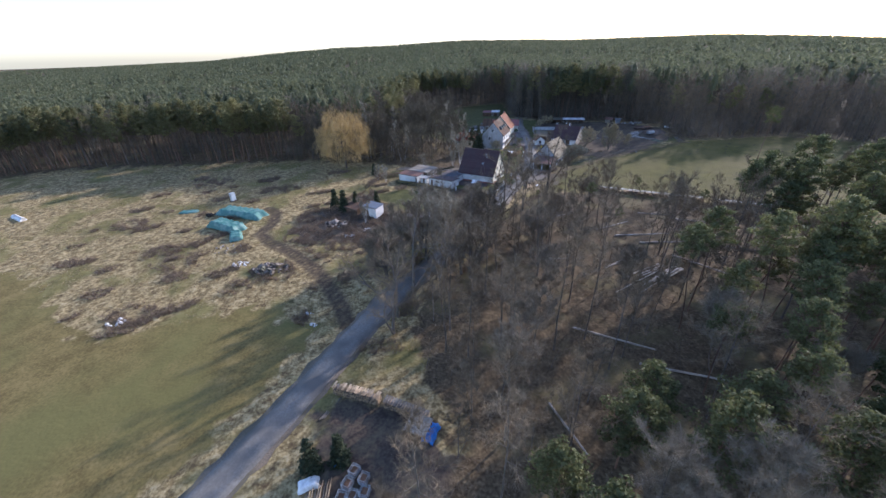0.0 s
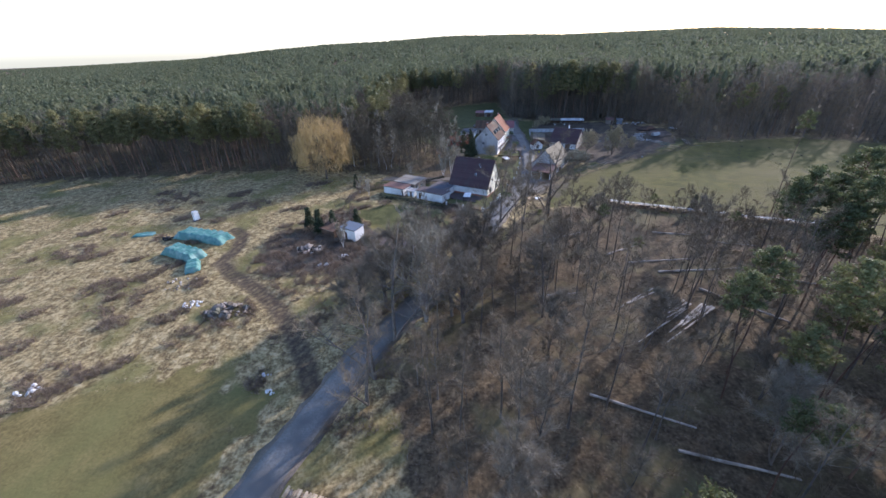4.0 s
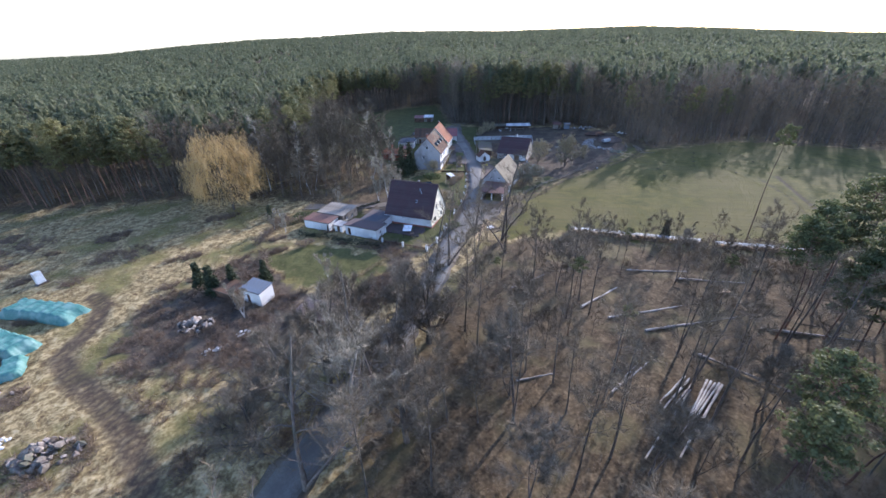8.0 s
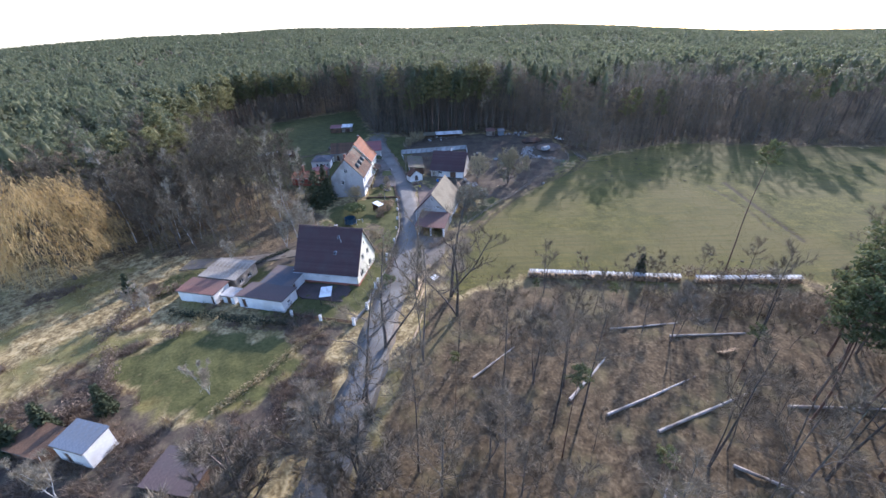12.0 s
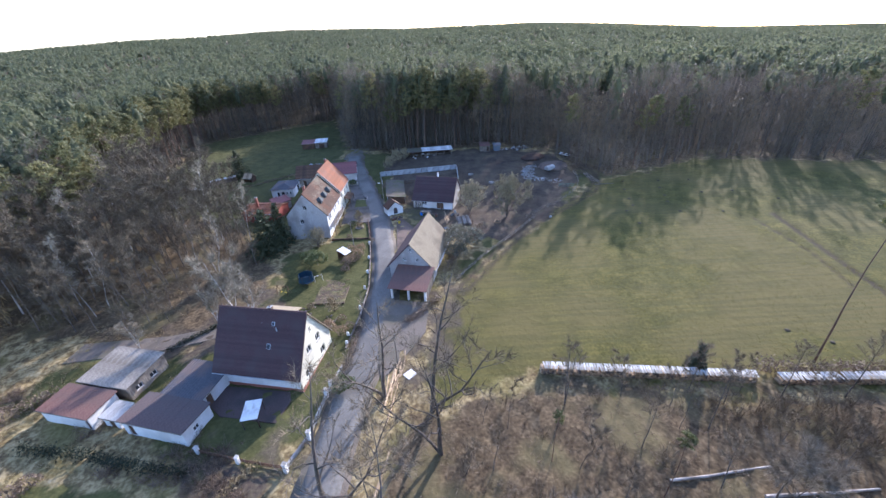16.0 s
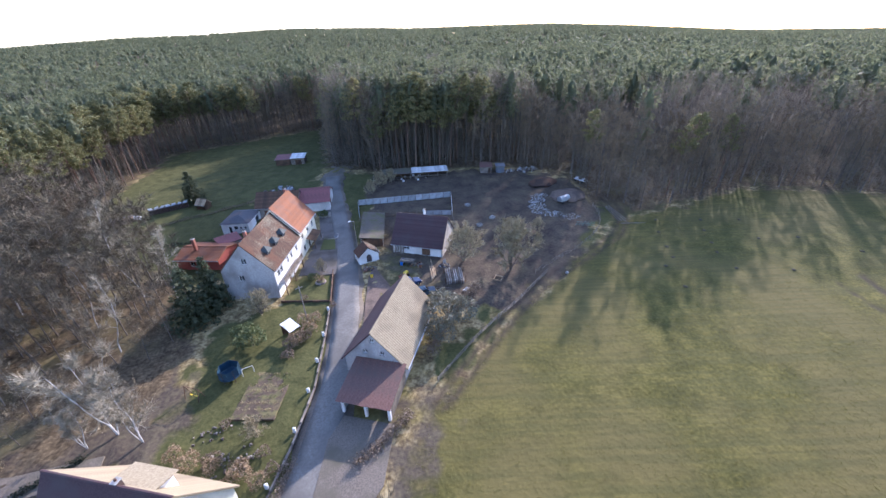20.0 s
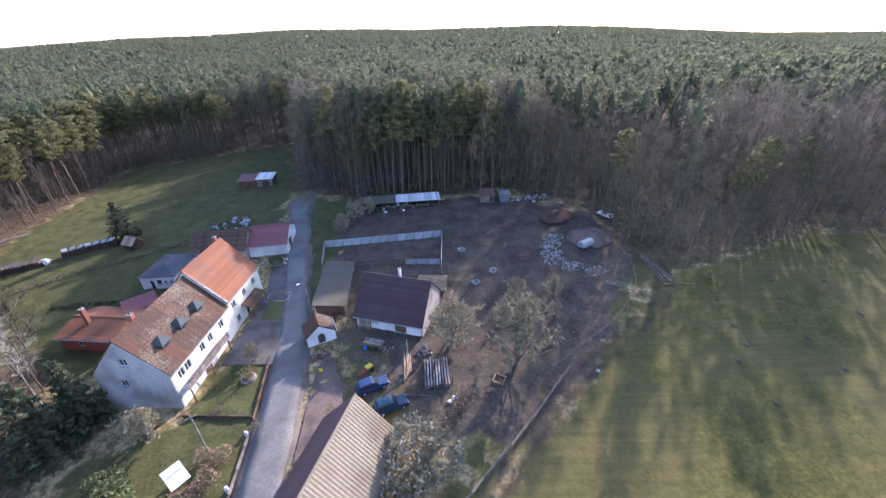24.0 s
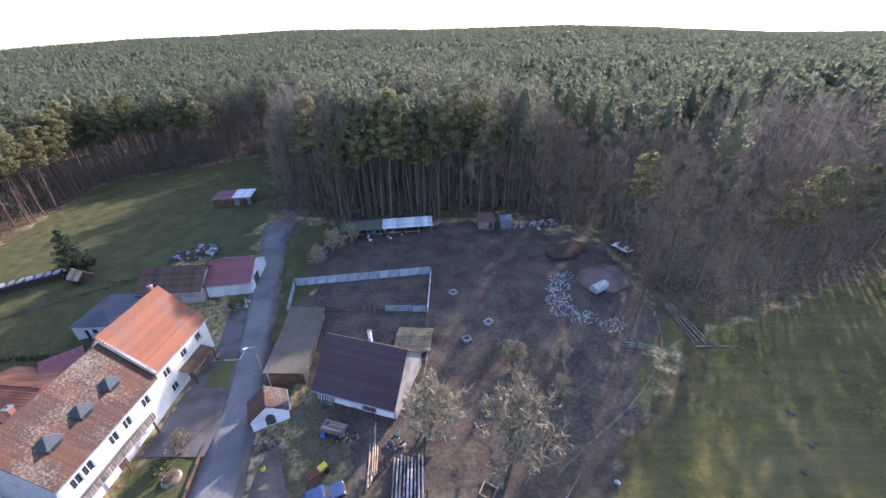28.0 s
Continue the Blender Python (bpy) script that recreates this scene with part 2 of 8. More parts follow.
DRYGRASS = leaf("dry_grass", (0.22, 0.17, 0.09), (0.42, 0.34, 0.19), True, 0.35)
SCRUB = leaf("scrub_twigs", (0.135, 0.098, 0.068), (0.26, 0.195, 0.14), True, 0.2)
HEDGE = leaf("hedge_leaves", (0.02, 0.03, 0.015), (0.05, 0.055, 0.03), True, 0.15)
GLASS = surface("window_pane", (0.03, 0.035, 0.04), (0.05, 0.055, 0.06), 0.4, 0.08)
FRAMEWHITE = surface("window_frame", (0.72, 0.71, 0.69), (0.8, 0.79, 0.77), 1, 0.6)
DARKMETAL = surface("dark_metal", (0.04, 0.04, 0.045), (0.08, 0.08, 0.085), 1, 0.5, (0.12, 0.06, 0.035), 0.8)
RUST = surface("rusty_metal", (0.12, 0.055, 0.03), (0.24, 0.12, 0.07), 2, 0.8, (0.08, 0.06, 0.05), 0.8)
CARBLUE = surface("blue_car_paint", (0.022, 0.042, 0.1), (0.034, 0.058, 0.13), 0.5, 0.35)
CARDARK = surface("dark_blue_car_paint", (0.018, 0.048, 0.08), (0.028, 0.064, 0.1), 0.5, 0.35)
RUBBER = surface("rubber", (0.015, 0.015, 0.015), (0.03, 0.03, 0.03), 2, 0.9)
CONCRETE = surface("concrete", (0.3, 0.29, 0.27), (0.45, 0.43, 0.4), 1, 0.9, (0.22, 0.21, 0.19), 0.5, vary=0.15)
YELLOW = surface("yellow_paint", (0.6, 0.42, 0.03), (0.7, 0.52, 0.06), 1, 0.6)
REDPAINT = surface("red_brown_paint", (0.24, 0.055, 0.045), (0.33, 0.09, 0.07), 1, 0.7)
WHITEPAINT = surface("white_paint", (0.7, 0.7, 0.69), (0.82, 0.82, 0.8), 1, 0.6, (0.5, 0.47, 0.42), 0.8)


# ---- mesh helpers ----
def tri_mesh(name, verts, tris):
    """A mesh from arrays of corners and triangles."""
    verts, tris = np.asarray(verts, np.float32), np.asarray(tris, np.int32)
    me = bpy.data.meshes.new(name)
    me.vertices.add(len(verts))
    me.vertices.foreach_set("co", verts.ravel())
    me.loops.add(3 * len(tris))
    me.loops.foreach_set("vertex_index", tris.ravel())
    me.polygons.add(len(tris))
    me.polygons.foreach_set("loop_start", np.arange(0, 3 * len(tris), 3, dtype=np.int32))
    me.update(calc_edges=True)
    return me


def mesh_ob(name, me, material, parent=None, label=""):
    ob = new(name, me)
    if material and not me.materials:
        me.materials.append(material)
    if parent:
        ob.parent = parent
    return tagged(ob, label)


def part(name, bm, material, parent=None, label=""):
    me = bpy.data.meshes.new(name)
    bm.normal_update()
    bm.to_mesh(me)
    bm.free()
    return mesh_ob(name, me, material, parent, label)


def base(name, m, label, category, group="", kind=""):
    ob = new(name)
    ob.empty_display_size = 0.2
    ob.matrix_world = m
    return tagged(ob, label, category, group, kind)


def block(x0, y0, z0, x1, y1, z1, bevel=0.0, bm=None):
    bm = bm or bmesh.new()
    r = bmesh.ops.create_cube(bm, size=1, matrix=Matrix.LocRotScale(((x0 + x1) / 2, (y0 + y1) / 2, (z0 + z1) / 2), None, (x1 - x0, y1 - y0, z1 - z0)))
    if bevel:
        bmesh.ops.bevel(bm, geom=list({e for v in r["verts"] for e in v.link_edges}), offset=bevel, segments=1, affect="EDGES")
    return bm


def rod(p, q, r0, r1=None, sides=6, bm=None):
    bm = bm or bmesh.new()
    p, q = Vector(p), Vector(q)
    r1 = r0 if r1 is None else r1
    turn = (q - p).to_track_quat("Z", "Y")
    a, b = [], []
    for k in range(sides):
        u = Vector((math.cos(2 * math.pi * k / sides), math.sin(2 * math.pi * k / sides), 0))
        a.append(bm.verts.new(p + turn @ (u * r0)))
        b.append(bm.verts.new(q + turn @ (u * r1)))
    for k in range(sides):
        bm.faces.new((a[k], a[(k + 1) % sides], b[(k + 1) % sides], b[k]))
    bm.faces.new(a[::-1])
    bm.faces.new(b)
    return bm


def prism(outline, y0, y1, bm=None):
    """An outline in x and z, drawn out along y."""
    bm = bm or bmesh.new()
    a = [bm.verts.new((x, y0, z)) for x, z in outline]
    b = [bm.verts.new((x, y1, z)) for x, z in outline]
    n = len(outline)
    for k in range(n):
        bm.faces.new((a[k], a[(k + 1) % n], b[(k + 1) % n], b[k]))
    bm.faces.new(a[::-1])
    bm.faces.new(b)
    bmesh.ops.recalc_face_normals(bm, faces=bm.faces)
    return bm


# ---- the lie of the land ----
ROAD = [(-62, -25), (-46, -4), (-37, 9), (-30, 21), (-24, 34), (-18, 48.5), (-11.5, 62.5), (1, 80.5), (13.5, 104), (18.5, 116),
        (24, 127), (29, 137), (33, 148), (35.5, 160), (37.8, 175), (38.8, 190), (39.3, 205), (39.8, 222), (41, 236)]
OPEN = [(-400, -200), (-400, 80), (-250, 125), (-197, 155), (-177, 166), (-132, 170), (-92, 169), (-64, 167), (-40, 170), (-22, 186), (-29, 216),
        (-27, 250), (-20, 300), (44, 316), (40, 247), (56, 231), (77, 226), (97, 220), (111, 205), (106, 187), (107, 176), (120, 173), (153, 175),
        (178, 158), (240, 130), (300, 60), (300, -200)]
WOOD = [(-40, -60), (-20, 8), (-6, 12), (2, 28), (-5, 40), (-8, 52), (-2, 66), (8, 82), (20, 104), (29, 116), (50, 113.5), (76, 100.5), (110, 85), (170, 60), (300, 20), (300, -200)]
FIELD = [(-300, -200), (-300, 60), (-150, 80), (-114, 76), (-98, 69), (-77, 53), (-67, 50), (-53, 54), (-40, 60), (-26, 50), (-33, 31), (-60, -20), (-80, -200)]
GREEN = [(-29, 216), (-27, 250), (-20, 300), (44, 316), (40, 247), (34, 232), (17, 224), (8, 205), (-8, 212)]
MEADOW = [(31, 118), (50, 116), (76, 103), (110, 88), (240, 40), (300, 60), (240, 130), (178, 158), (153, 174), (120, 172), (107, 172), (98, 170), (78, 158), (62, 150), (46, 140), (38, 130)]
HOUSEGREEN = [(2, 117), (16, 116), (25, 133), (14, 141), (-4, 143), (-25, 148), (-28, 141), (-10, 132)]
FRONT = [(22, 166), (34.5, 163), (37, 180), (29, 182)]
YARDGRASS = [(39, 157), (48, 157), (57, 165), (53, 178), (44, 183)]
WEEDS = [(-46, 86), (-14, 82), (5, 98), (17, 117), (4, 123), (-30, 125), (-48, 106)]
GLOOM = [(-14, 141), (8, 138), (14, 150), (12, 168), (4, 178), (-10, 172)]
CARSPACE = [(26, 119), (34, 117), (44, 128), (49, 140), (40, 147), (32, 136)]
LAWN = [(-28, 120), (-16, 127), (0, 118), (4, 110), (-8, 102), (-14, 104)]
BACKGARDEN = [(-26, 214), (-6, 198), (4, 186), (16, 183), (22, 196), (18, 224), (0, 220)]
GARDEN = [(8, 143), (22.5, 132), (31.5, 149), (35.5, 166), (24, 171), (14, 166), (12, 156)]
GROVE = [(-62, 165), (-34, 160), (-12, 149), (2, 150), (11, 160), (9, 172), (6, 182), (-4, 196), (-26, 210), (-22, 186), (-40, 170)]
YARD = [(41, 160), (42, 176), (48, 184), (46, 200), (52, 228), (78, 224), (100, 216), (109, 200), (104, 178), (84, 162), (64, 152), (50, 160)]
BANKS = [[(46, 140), (62, 150), (78, 158), (98, 170), (107, 172), (120, 172), (153, 174), (178, 158), (182, 166), (153, 182), (112, 181), (104, 184), (95, 174), (84, 166), (64, 156), (46, 147)],
         [(40.5, 178), (45, 181), (50, 212), (62, 228), (42, 242), (39.5, 205)], [(24, 214), (37, 206), (37.5, 236), (26, 234)]]
MULCH = [(-13, 10), (-20, 30), (-17, 36), (-2, 31), (2, 22), (-2, 10)]


def inside(x, y, poly):
    x, y = np.asarray(x, float), np.asarray(y, float)
    hit = np.zeros(x.shape, bool)
    for (x0, y0), (x1, y1) in zip(poly, poly[1:] + poly[:1]):
        if y0 != y1:
            hit ^= ((y0 > y) != (y1 > y)) & (x < (x1 - x0) * (y - y0) / (y1 - y0) + x0)
    return hit


def away(x, y, line, closed=False):
    """The distance to a line of points."""
    x, y = np.asarray(x, float), np.asarray(y, float)
    d = np.full(x.shape, 1e9)
    for (x0, y0), (x1, y1) in zip(line, line[1:] + (line[:1] if closed else [])):
        ux, uy = x1 - x0, y1 - y0
        k = np.clip(((x - x0) * ux + (y - y0) * uy) / (ux * ux + uy * uy), 0, 1)
        d = np.minimum(d, np.hypot(x - x0 - k * ux, y - y0 - k * uy))
    return d


def amount(x, y, poly, soft=2.0):
    """1 inside the outline, 0 outside, soft at the edge."""
    d = away(x, y, poly, True) * np.where(inside(x, y, poly), 1, -1)
    return np.clip(d / soft * 0.5 + 0.5, 0, 1)


CREST = np.radians(np.array([-90, -64, -48, -40, -32, -24, -16, -8, 0, 8, 16, 24, 32, 40, 48, 56, 64, 72, 90]))
RISE = np.radians(np.array([-1.5, -1.4, -1.38, -0.91, -0.36, 0.35, 0.84, 1.03, 1.4, 1.3, 1.08, 1.12, 1.13, 0.72, 0.11, -0.49, -0.94, -1.4, -1.5]))


def land(x, y):
    """The height of the ground: a gentle slope, then wooded hills."""
    x, y = np.asarray(x, float), np.asarray(y, float)
    z = -0.12 + 2.42 * np.clip(x - 10, -130, 130) / 100 + 3.68 * np.clip(y - 110, -120, 130) / 100
    r, az = np.hypot(x - 30, y - 70), np.arctan2(x - 30, y - 70)
    top = 45 + 1500 * np.tan(np.interp(az, CREST, RISE)) - 19
    k = np.clip((r - 190) / 1310, 0, 1.6)
    k = np.where(k > 1, 1 - 0.6 * (k - 1), k)
    hill = np.clip((r - 190) / 150, 0, 1) * (top - z) * k ** 1.15
    return z + np.where(np.abs(az) < 1.9, hill, 0)


def at(x, y, yaw=0.0, lift=0.0):
    return pose(x, y, float(land(x, y)) + lift, 0, 0, yaw)


# ---- ground: one sheet to the horizon ----
def spaced(lo, hi, fine_lo, fine_hi, step):
    mid = np.arange(fine_lo, fine_hi + step, step)
    out = [mid]
    for end, sgn, lim in ((fine_hi, 1, hi), (fine_lo, -1, lo)):
        v, s, vals = end, step, []
        while abs(v - lim) > 1 and (lim - v) * sgn > 0:
            s *= 1.18
            v = v + sgn * s
            vals.append(v)
        out.append(np.array(vals))
    return np.unique(np.concatenate(out))


gx, gy = spaced(-3800, 3800, -160, 190, 1.0), spaced(-900, 3800, -10, 320, 1.0)
X, Y = np.meshgrid(gx, gy)
TRACK = [(-19.5, 51.5), (-23, 58.5), (-28.3, 67), (-34, 74.2), (-42, 82), (-50, 88), (-55, 93.5), (-54, 101), (-56, 108), (-60, 112)]
TRAIL = [(46, 139), (62, 150.5), (72, 156.4), (79, 159.4), (89.4, 163), (99.5, 167), (106, 172.5), (109.6, 181), (110.6, 188)]
DITCH, FURROW = [(129.5, 136), (119.8, 116.4), (114, 104)], [(123, 136.5), (118.6, 121), (112.7, 110.5)]


def wavy(x, y, s, seed):
    """Cheap rolling noise from a few waves."""
    g = np.random.default_rng(seed)
    out = np.zeros(np.shape(x))
    for k in range(7):
        a, f = g.uniform(0, 6.28), g.uniform(0.6, 1.7) / s
        out = out + np.sin((np.cos(a) * x + np.sin(a) * y) * f * 6.28 + g.uniform(0, 6.28) + 1.3 * np.sin((np.sin(a) * x - np.cos(a) * y) * f * 2.9))
    return out / 3.0


wx, wy = X + 1.6 * wavy(X, Y, 9, 1), Y + 1.6 * wavy(X, Y, 8, 2)
m_field = amount(wx, wy, FIELD, 3)
m_wood = np.maximum.reduce([amount(wx, wy, WOOD, 4), 1 - amount(wx, wy, OPEN, 8), amount(wx, wy, GROVE, 5)])
m_green = np.maximum.reduce([amount(wx, wy, GREEN, 4), 0.72 * amount(wx, wy, LAWN, 2), amount(wx, wy, BACKGARDEN, 3), amount(wx, wy, GARDEN, 2), 0.75 * amount(wx, wy, HOUSEGREEN, 3), 0.7 * amount(wx, wy, FRONT, 3), 0.6 * amount(wx, wy, YARDGRASS, 4)])
m_green = np.maximum.reduce([m_green] + [0.8 * amount(wx, wy, bank, 3) for bank in BANKS])
m_meadow = amount(wx, wy, MEADOW, 3)
# bare earth; its dark tones also paint shade into GROVE and GLOOM ground
m_bare_gloom = np.maximum(amount(wx, wy, YARD, 4), np.maximum(amount(wx, wy, MULCH, 3) * 0.9, amount(wx, wy, GROVE, 6) * 0.75)) 
m_bare_gloom = m_bare_gloom * (1 - 0.55 * amount(wx, wy, YARDGRASS, 5))
m_bare_gloom = np.maximum.reduce([m_bare_gloom, 0.7 * amount(wx, wy, GLOOM, 4), 0.72 * amount(wx, wy, WEEDS, 6) * (1 - amount(wx, wy, LAWN, 2))])
m_bare_gloom = np.maximum(m_bare_gloom, 0.55 * amount(wx, wy, CARSPACE, 3))
d_track = np.minimum(np.abs(away(X, Y, TRACK) - 0.9), np.abs(away(X, Y, TRAIL) - 0.9) + 0.45)
m_rut = np.maximum(np.clip(1.4 - d_track / 1.0, 0, 1), np.clip(1.5 - np.minimum(away(X, Y, DITCH), away(X, Y, FURROW) + 0.3) / 0.55, 0, 1))
d_road = away(X, Y, ROAD)
open_air = (1 - m_wood) * np.clip((d_road - 3) / 2, 0, 1)
Z = land(X, Y)
Z = Z + 0.14 * wavy(X, Y, 3.1, 3) * (1 - m_field) * (1 - m_meadow) * np.clip((d_road - 3) / 3, 0, 1) * np.clip(1.6 - np.hypot(X, Y - 120) / 250, 0, 1) - 0.12 * m_rut * open_air
Z = Z - 0.10 * np.clip((5 - d_road) / 2, 0, 1)
nx, ny = len(gx), len(gy)
ii = (np.arange(ny - 1)[:, None] * nx + np.arange(nx - 1)[None]).ravel()
tris = np.concatenate([np.stack([ii, ii + 1, ii + nx + 1], 1), np.stack([ii, ii + nx + 1, ii + nx], 1)])
gme = tri_mesh("ground", np.stack([X, Y, Z], -1).reshape(-1, 3), tris)
for key, arr in (("field", m_field), ("wood", m_wood), ("green", m_green), ("meadow", m_meadow), ("bare", m_bare_gloom), ("rut", m_rut)):
    gme.attributes.new(key, "FLOAT", "POINT").data.foreach_set("value", np.asarray(arr, np.float32).ravel())
gme.polygons.foreach_set("use_smooth", np.ones(len(tris), bool))


def ground_material():
    m, n, l, b = nodes_of("earth_and_grass", 0.97)
    b.inputs["Specular IOR Level"].default_value = 0.15
    co = n.new("ShaderNodeNewGeometry").outputs["Position"]

    def mask(key):
        a = n.new("ShaderNodeAttribute")
        a.attribute_name = key
        return a.outputs["Fac"]

    big, mid, fine = noise_tex(n, l, 0.05, 4, co), noise_tex(n, l, 0.3, 6, co), noise_tex(n, l, 2.2, 8, co)
    tuss = noise_tex(n, l, 0.75, 5, co)
    both = value_of(n, l, "ADD", value_of(n, l, "MULTIPLY", mid, 0.5), value_of(n, l, "MULTIPLY", fine, 0.5))
    scrub = ramp(n, l, value_of(n, l, "ADD", value_of(n, l, "MULTIPLY", tuss, 0.55), value_of(n, l, "MULTIPLY", fine, 0.45)),
                 [(0.36, (0.095, 0.062, 0.032)), (0.47, (0.2, 0.148, 0.068)), (0.56, (0.36, 0.275, 0.135)), (0.68, (0.48, 0.385, 0.215))])
    scrub = mixed(n, l, ramp(n, l, noise_tex(n, l, 0.09, 4, co), [(0.5, (0, 0, 0)), (0.62, (1, 1, 1))]), scrub, ramp(n, l, both, [(0.35, (0.11, 0.09, 0.03)), (0.65, (0.22, 0.19, 0.075))]))
    field = ramp(n, l, both, [(0.36, (0.105, 0.078, 0.028)), (0.5, (0.158, 0.122, 0.043)), (0.64, (0.215, 0.16, 0.063))])
    field = mixed(n, l, ramp(n, l, big, [(0.42, (0, 0, 0)), (0.62, (0.8, 0.8, 0.8))]), field, (0.14, 0.128, 0.043))
    wood = ramp(n, l, value_of(n, l, "ADD", value_of(n, l, "MULTIPLY", tuss, 0.4), value_of(n, l, "MULTIPLY", fine, 0.6)),
                [(0.35, (0.05, 0.036, 0.021)), (0.5, (0.104, 0.075, 0.043)), (0.65, (0.19, 0.143, 0.084))])
    wood = mixed(n, l, ramp(n, l, noise_tex(n, l, 0.12, 4, co), [(0.52, (0, 0, 0)), (0.66, (0.7, 0.7, 0.7))]), wood, (0.15, 0.125, 0.06))
    green = ramp(n, l, both, [(0.36, (0.052, 0.054, 0.019)), (0.62, (0.105, 0.102, 0.037))])
    meadow = ramp(n, l, both, [(0.36, (0.05, 0.048, 0.013)), (0.5, (0.096, 0.086, 0.022)), (0.64, (0.16, 0.135, 0.038))])
    meadow = mixed(n, l, ramp(n, l, big, [(0.42, (0, 0, 0)), (0.6, (0.85, 0.85, 0.85))]), meadow, (0.138, 0.112, 0.041))
    rows = n.new("ShaderNodeMapping")
    rows.vector_type = "TEXTURE"
    rows.inputs["Rotation"].default_value, rows.inputs["Scale"].default_value = (0, 0, radians(-19)), (16, 0.75, 1)
    l.new(co, rows.inputs[0])
    furrow = noise_tex(n, l, 1.0, 4, rows.outputs[0])
    meadow = mixed(n, l, ramp(n, l, furrow, [(0.44, (0, 0, 0)), (0.6, (0.5, 0.5, 0.5))]), meadow, (0.08, 0.076, 0.027))
    bare = ramp(n, l, both, [(0.36, (0.05, 0.037, 0.03)), (0.5, (0.088, 0.068, 0.05)), (0.66, (0.135, 0.112, 0.068))])
    col = scrub
    for key, c in (("field", field), ("green", green), ("meadow", meadow), ("bare", bare), ("wood", wood)):
        rough_edge = ramp(n, l, value_of(n, l, "ADD", mask(key), value_of(n, l, "MULTIPLY", value_of(n, l, "SUBTRACT", mid, 0.5), 0.9)), [(0.4, (0, 0, 0)), (0.6, (1, 1, 1))])
        col = mixed(n, l, rough_edge, col, c)
    col = mixed(n, l, value_of(n, l, "MULTIPLY", mask("rut"), 0.92), col, (0.055, 0.04, 0.03))
    l.new(col, b.inputs["Base Color"])
    bump(n, l, b, value_of(n, l, "ADD", tuss, value_of(n, l, "MULTIPLY", fine, 0.6)), 0.6, 0.16)
    return m


ground = mesh_ob("ground", gme, ground_material())
tagged(ground, "rolling ground of grass, dry scrub, leaf litter and bare earth", "ground", kind="structure")


# ---- road ----
def smooth_line(line, step=2.0):
    p = np.array(line, float)
    t = np.r_[0, np.cumsum(np.hypot(*np.diff(p, axis=0).T))]
    s = np.arange(0, t[-1] + step, step)
    q = np.stack([np.interp(s, t, p[:, k]) for k in (0, 1)], 1)
    for _ in range(3):
        q[1:-1] = 0.25 * q[:-2] + 0.5 * q[1:-1] + 0.25 * q[2:]
    return q


def ribbon(name, line, width, material, lift, thick=0.12, ragged=0.0, crown=0.05):
    q = smooth_line(line)
    d = np.gradient(q, axis=0)
    d /= np.hypot(*d.T)[:, None]
    nrm = np.stack([-d[:, 1], d[:, 0]], 1)
    g = np.random.default_rng(7)
    rows = []
    w = np.broadcast_to(width, len(q))
    for k, f in enumerate((-0.5, -0.5, -0.25, 0, 0.25, 0.5, 0.5)):
        jit = g.normal(0, ragged, len(q)) if abs(f) == 0.5 else 0
        xy = q + nrm * (f * w + np.sign(f) * jit)[:, None]
        z = land(xy[:, 0], xy[:, 1]) + lift + crown * (1 - 4 * f * f) - (thick if k in (0, 6) else 0)
        rows.append(np.c_[xy, z])
    v = np.stack(rows, 1)
    c = v.shape[1]
    i = (np.arange(len(q) - 1)[:, None] * c + np.arange(c - 1)[None]).ravel()
    t = np.concatenate([np.stack([i, i + c, i + c + 1], 1), np.stack([i, i + c + 1, i + 1], 1)])
    me = tri_mesh(name, v.reshape(-1, 3), t[:, ::-1])
    me.flip_normals()
    return mesh_ob(name, me, material)


road = tagged(ribbon("road", ROAD, 4.7, ASPHALT, 0.02, 0.2, 0.08), "narrow grey asphalt lane with worn uneven edges", "road", kind="structure")
verge = tagged(ribbon("road_verge", ROAD, 6.3, GRAVEL, -0.05, 0.2, 0.3, 0.02), "strip of pale gravel along the lane", "road verge", kind="structure")
tagged(ribbon("gravel_apron", [(40, 232), (42, 238), (45, 243), (46, 248)], 8.5, GRAVEL, -0.02, 0.2, 0.5, 0.02), "gravel turning place where the lane meets the forest", "road", kind="structure")


# ---- plants: generators ----
def tubes(segs, sides):
    """Tapered tubes for rows of start, end and two radii."""
    s = np.asarray(segs, float)
    p, q, r0, r1 = s[:, 0:3], s[:, 3:6], s[:, 6], s[:, 7]
    d = q - p
    d /= np.linalg.norm(d, axis=1)[:, None] + 1e-9
    ref = np.where(np.abs(d[:, 2:3]) > 0.9, [[1.0, 0, 0]], [[0, 0, 1.0]])
    u = np.cross(d, ref)
    u /= np.linalg.norm(u, axis=1)[:, None]
    w = np.cross(d, u)
    a = np.arange(sides) * 2 * np.pi / sides
    ring = np.cos(a)[None, :, None] * u[:, None] + np.sin(a)[None, :, None] * w[:, None]
    v = np.concatenate([p[:, None] + ring * r0[:, None, None], q[:, None] + ring * r1[:, None, None]], 1)
    k = np.arange(sides)
    n = (k + 1) % sides
    t = np.concatenate([np.stack([k, n, n + sides], 1), np.stack([k, n + sides, k + sides], 1)])
    tris = t[None] + (np.arange(len(s)) * 2 * sides)[:, None, None]
    return v.reshape(-1, 3), tris.reshape(-1, 3)


def merge(*meshes):
    vs, ts, n = [], [], 0
    for v, t in meshes:
        vs.append(v)
        ts.append(np.asarray(t) + n)
        n += len(v)
    return np.concatenate(vs), np.concatenate(ts)


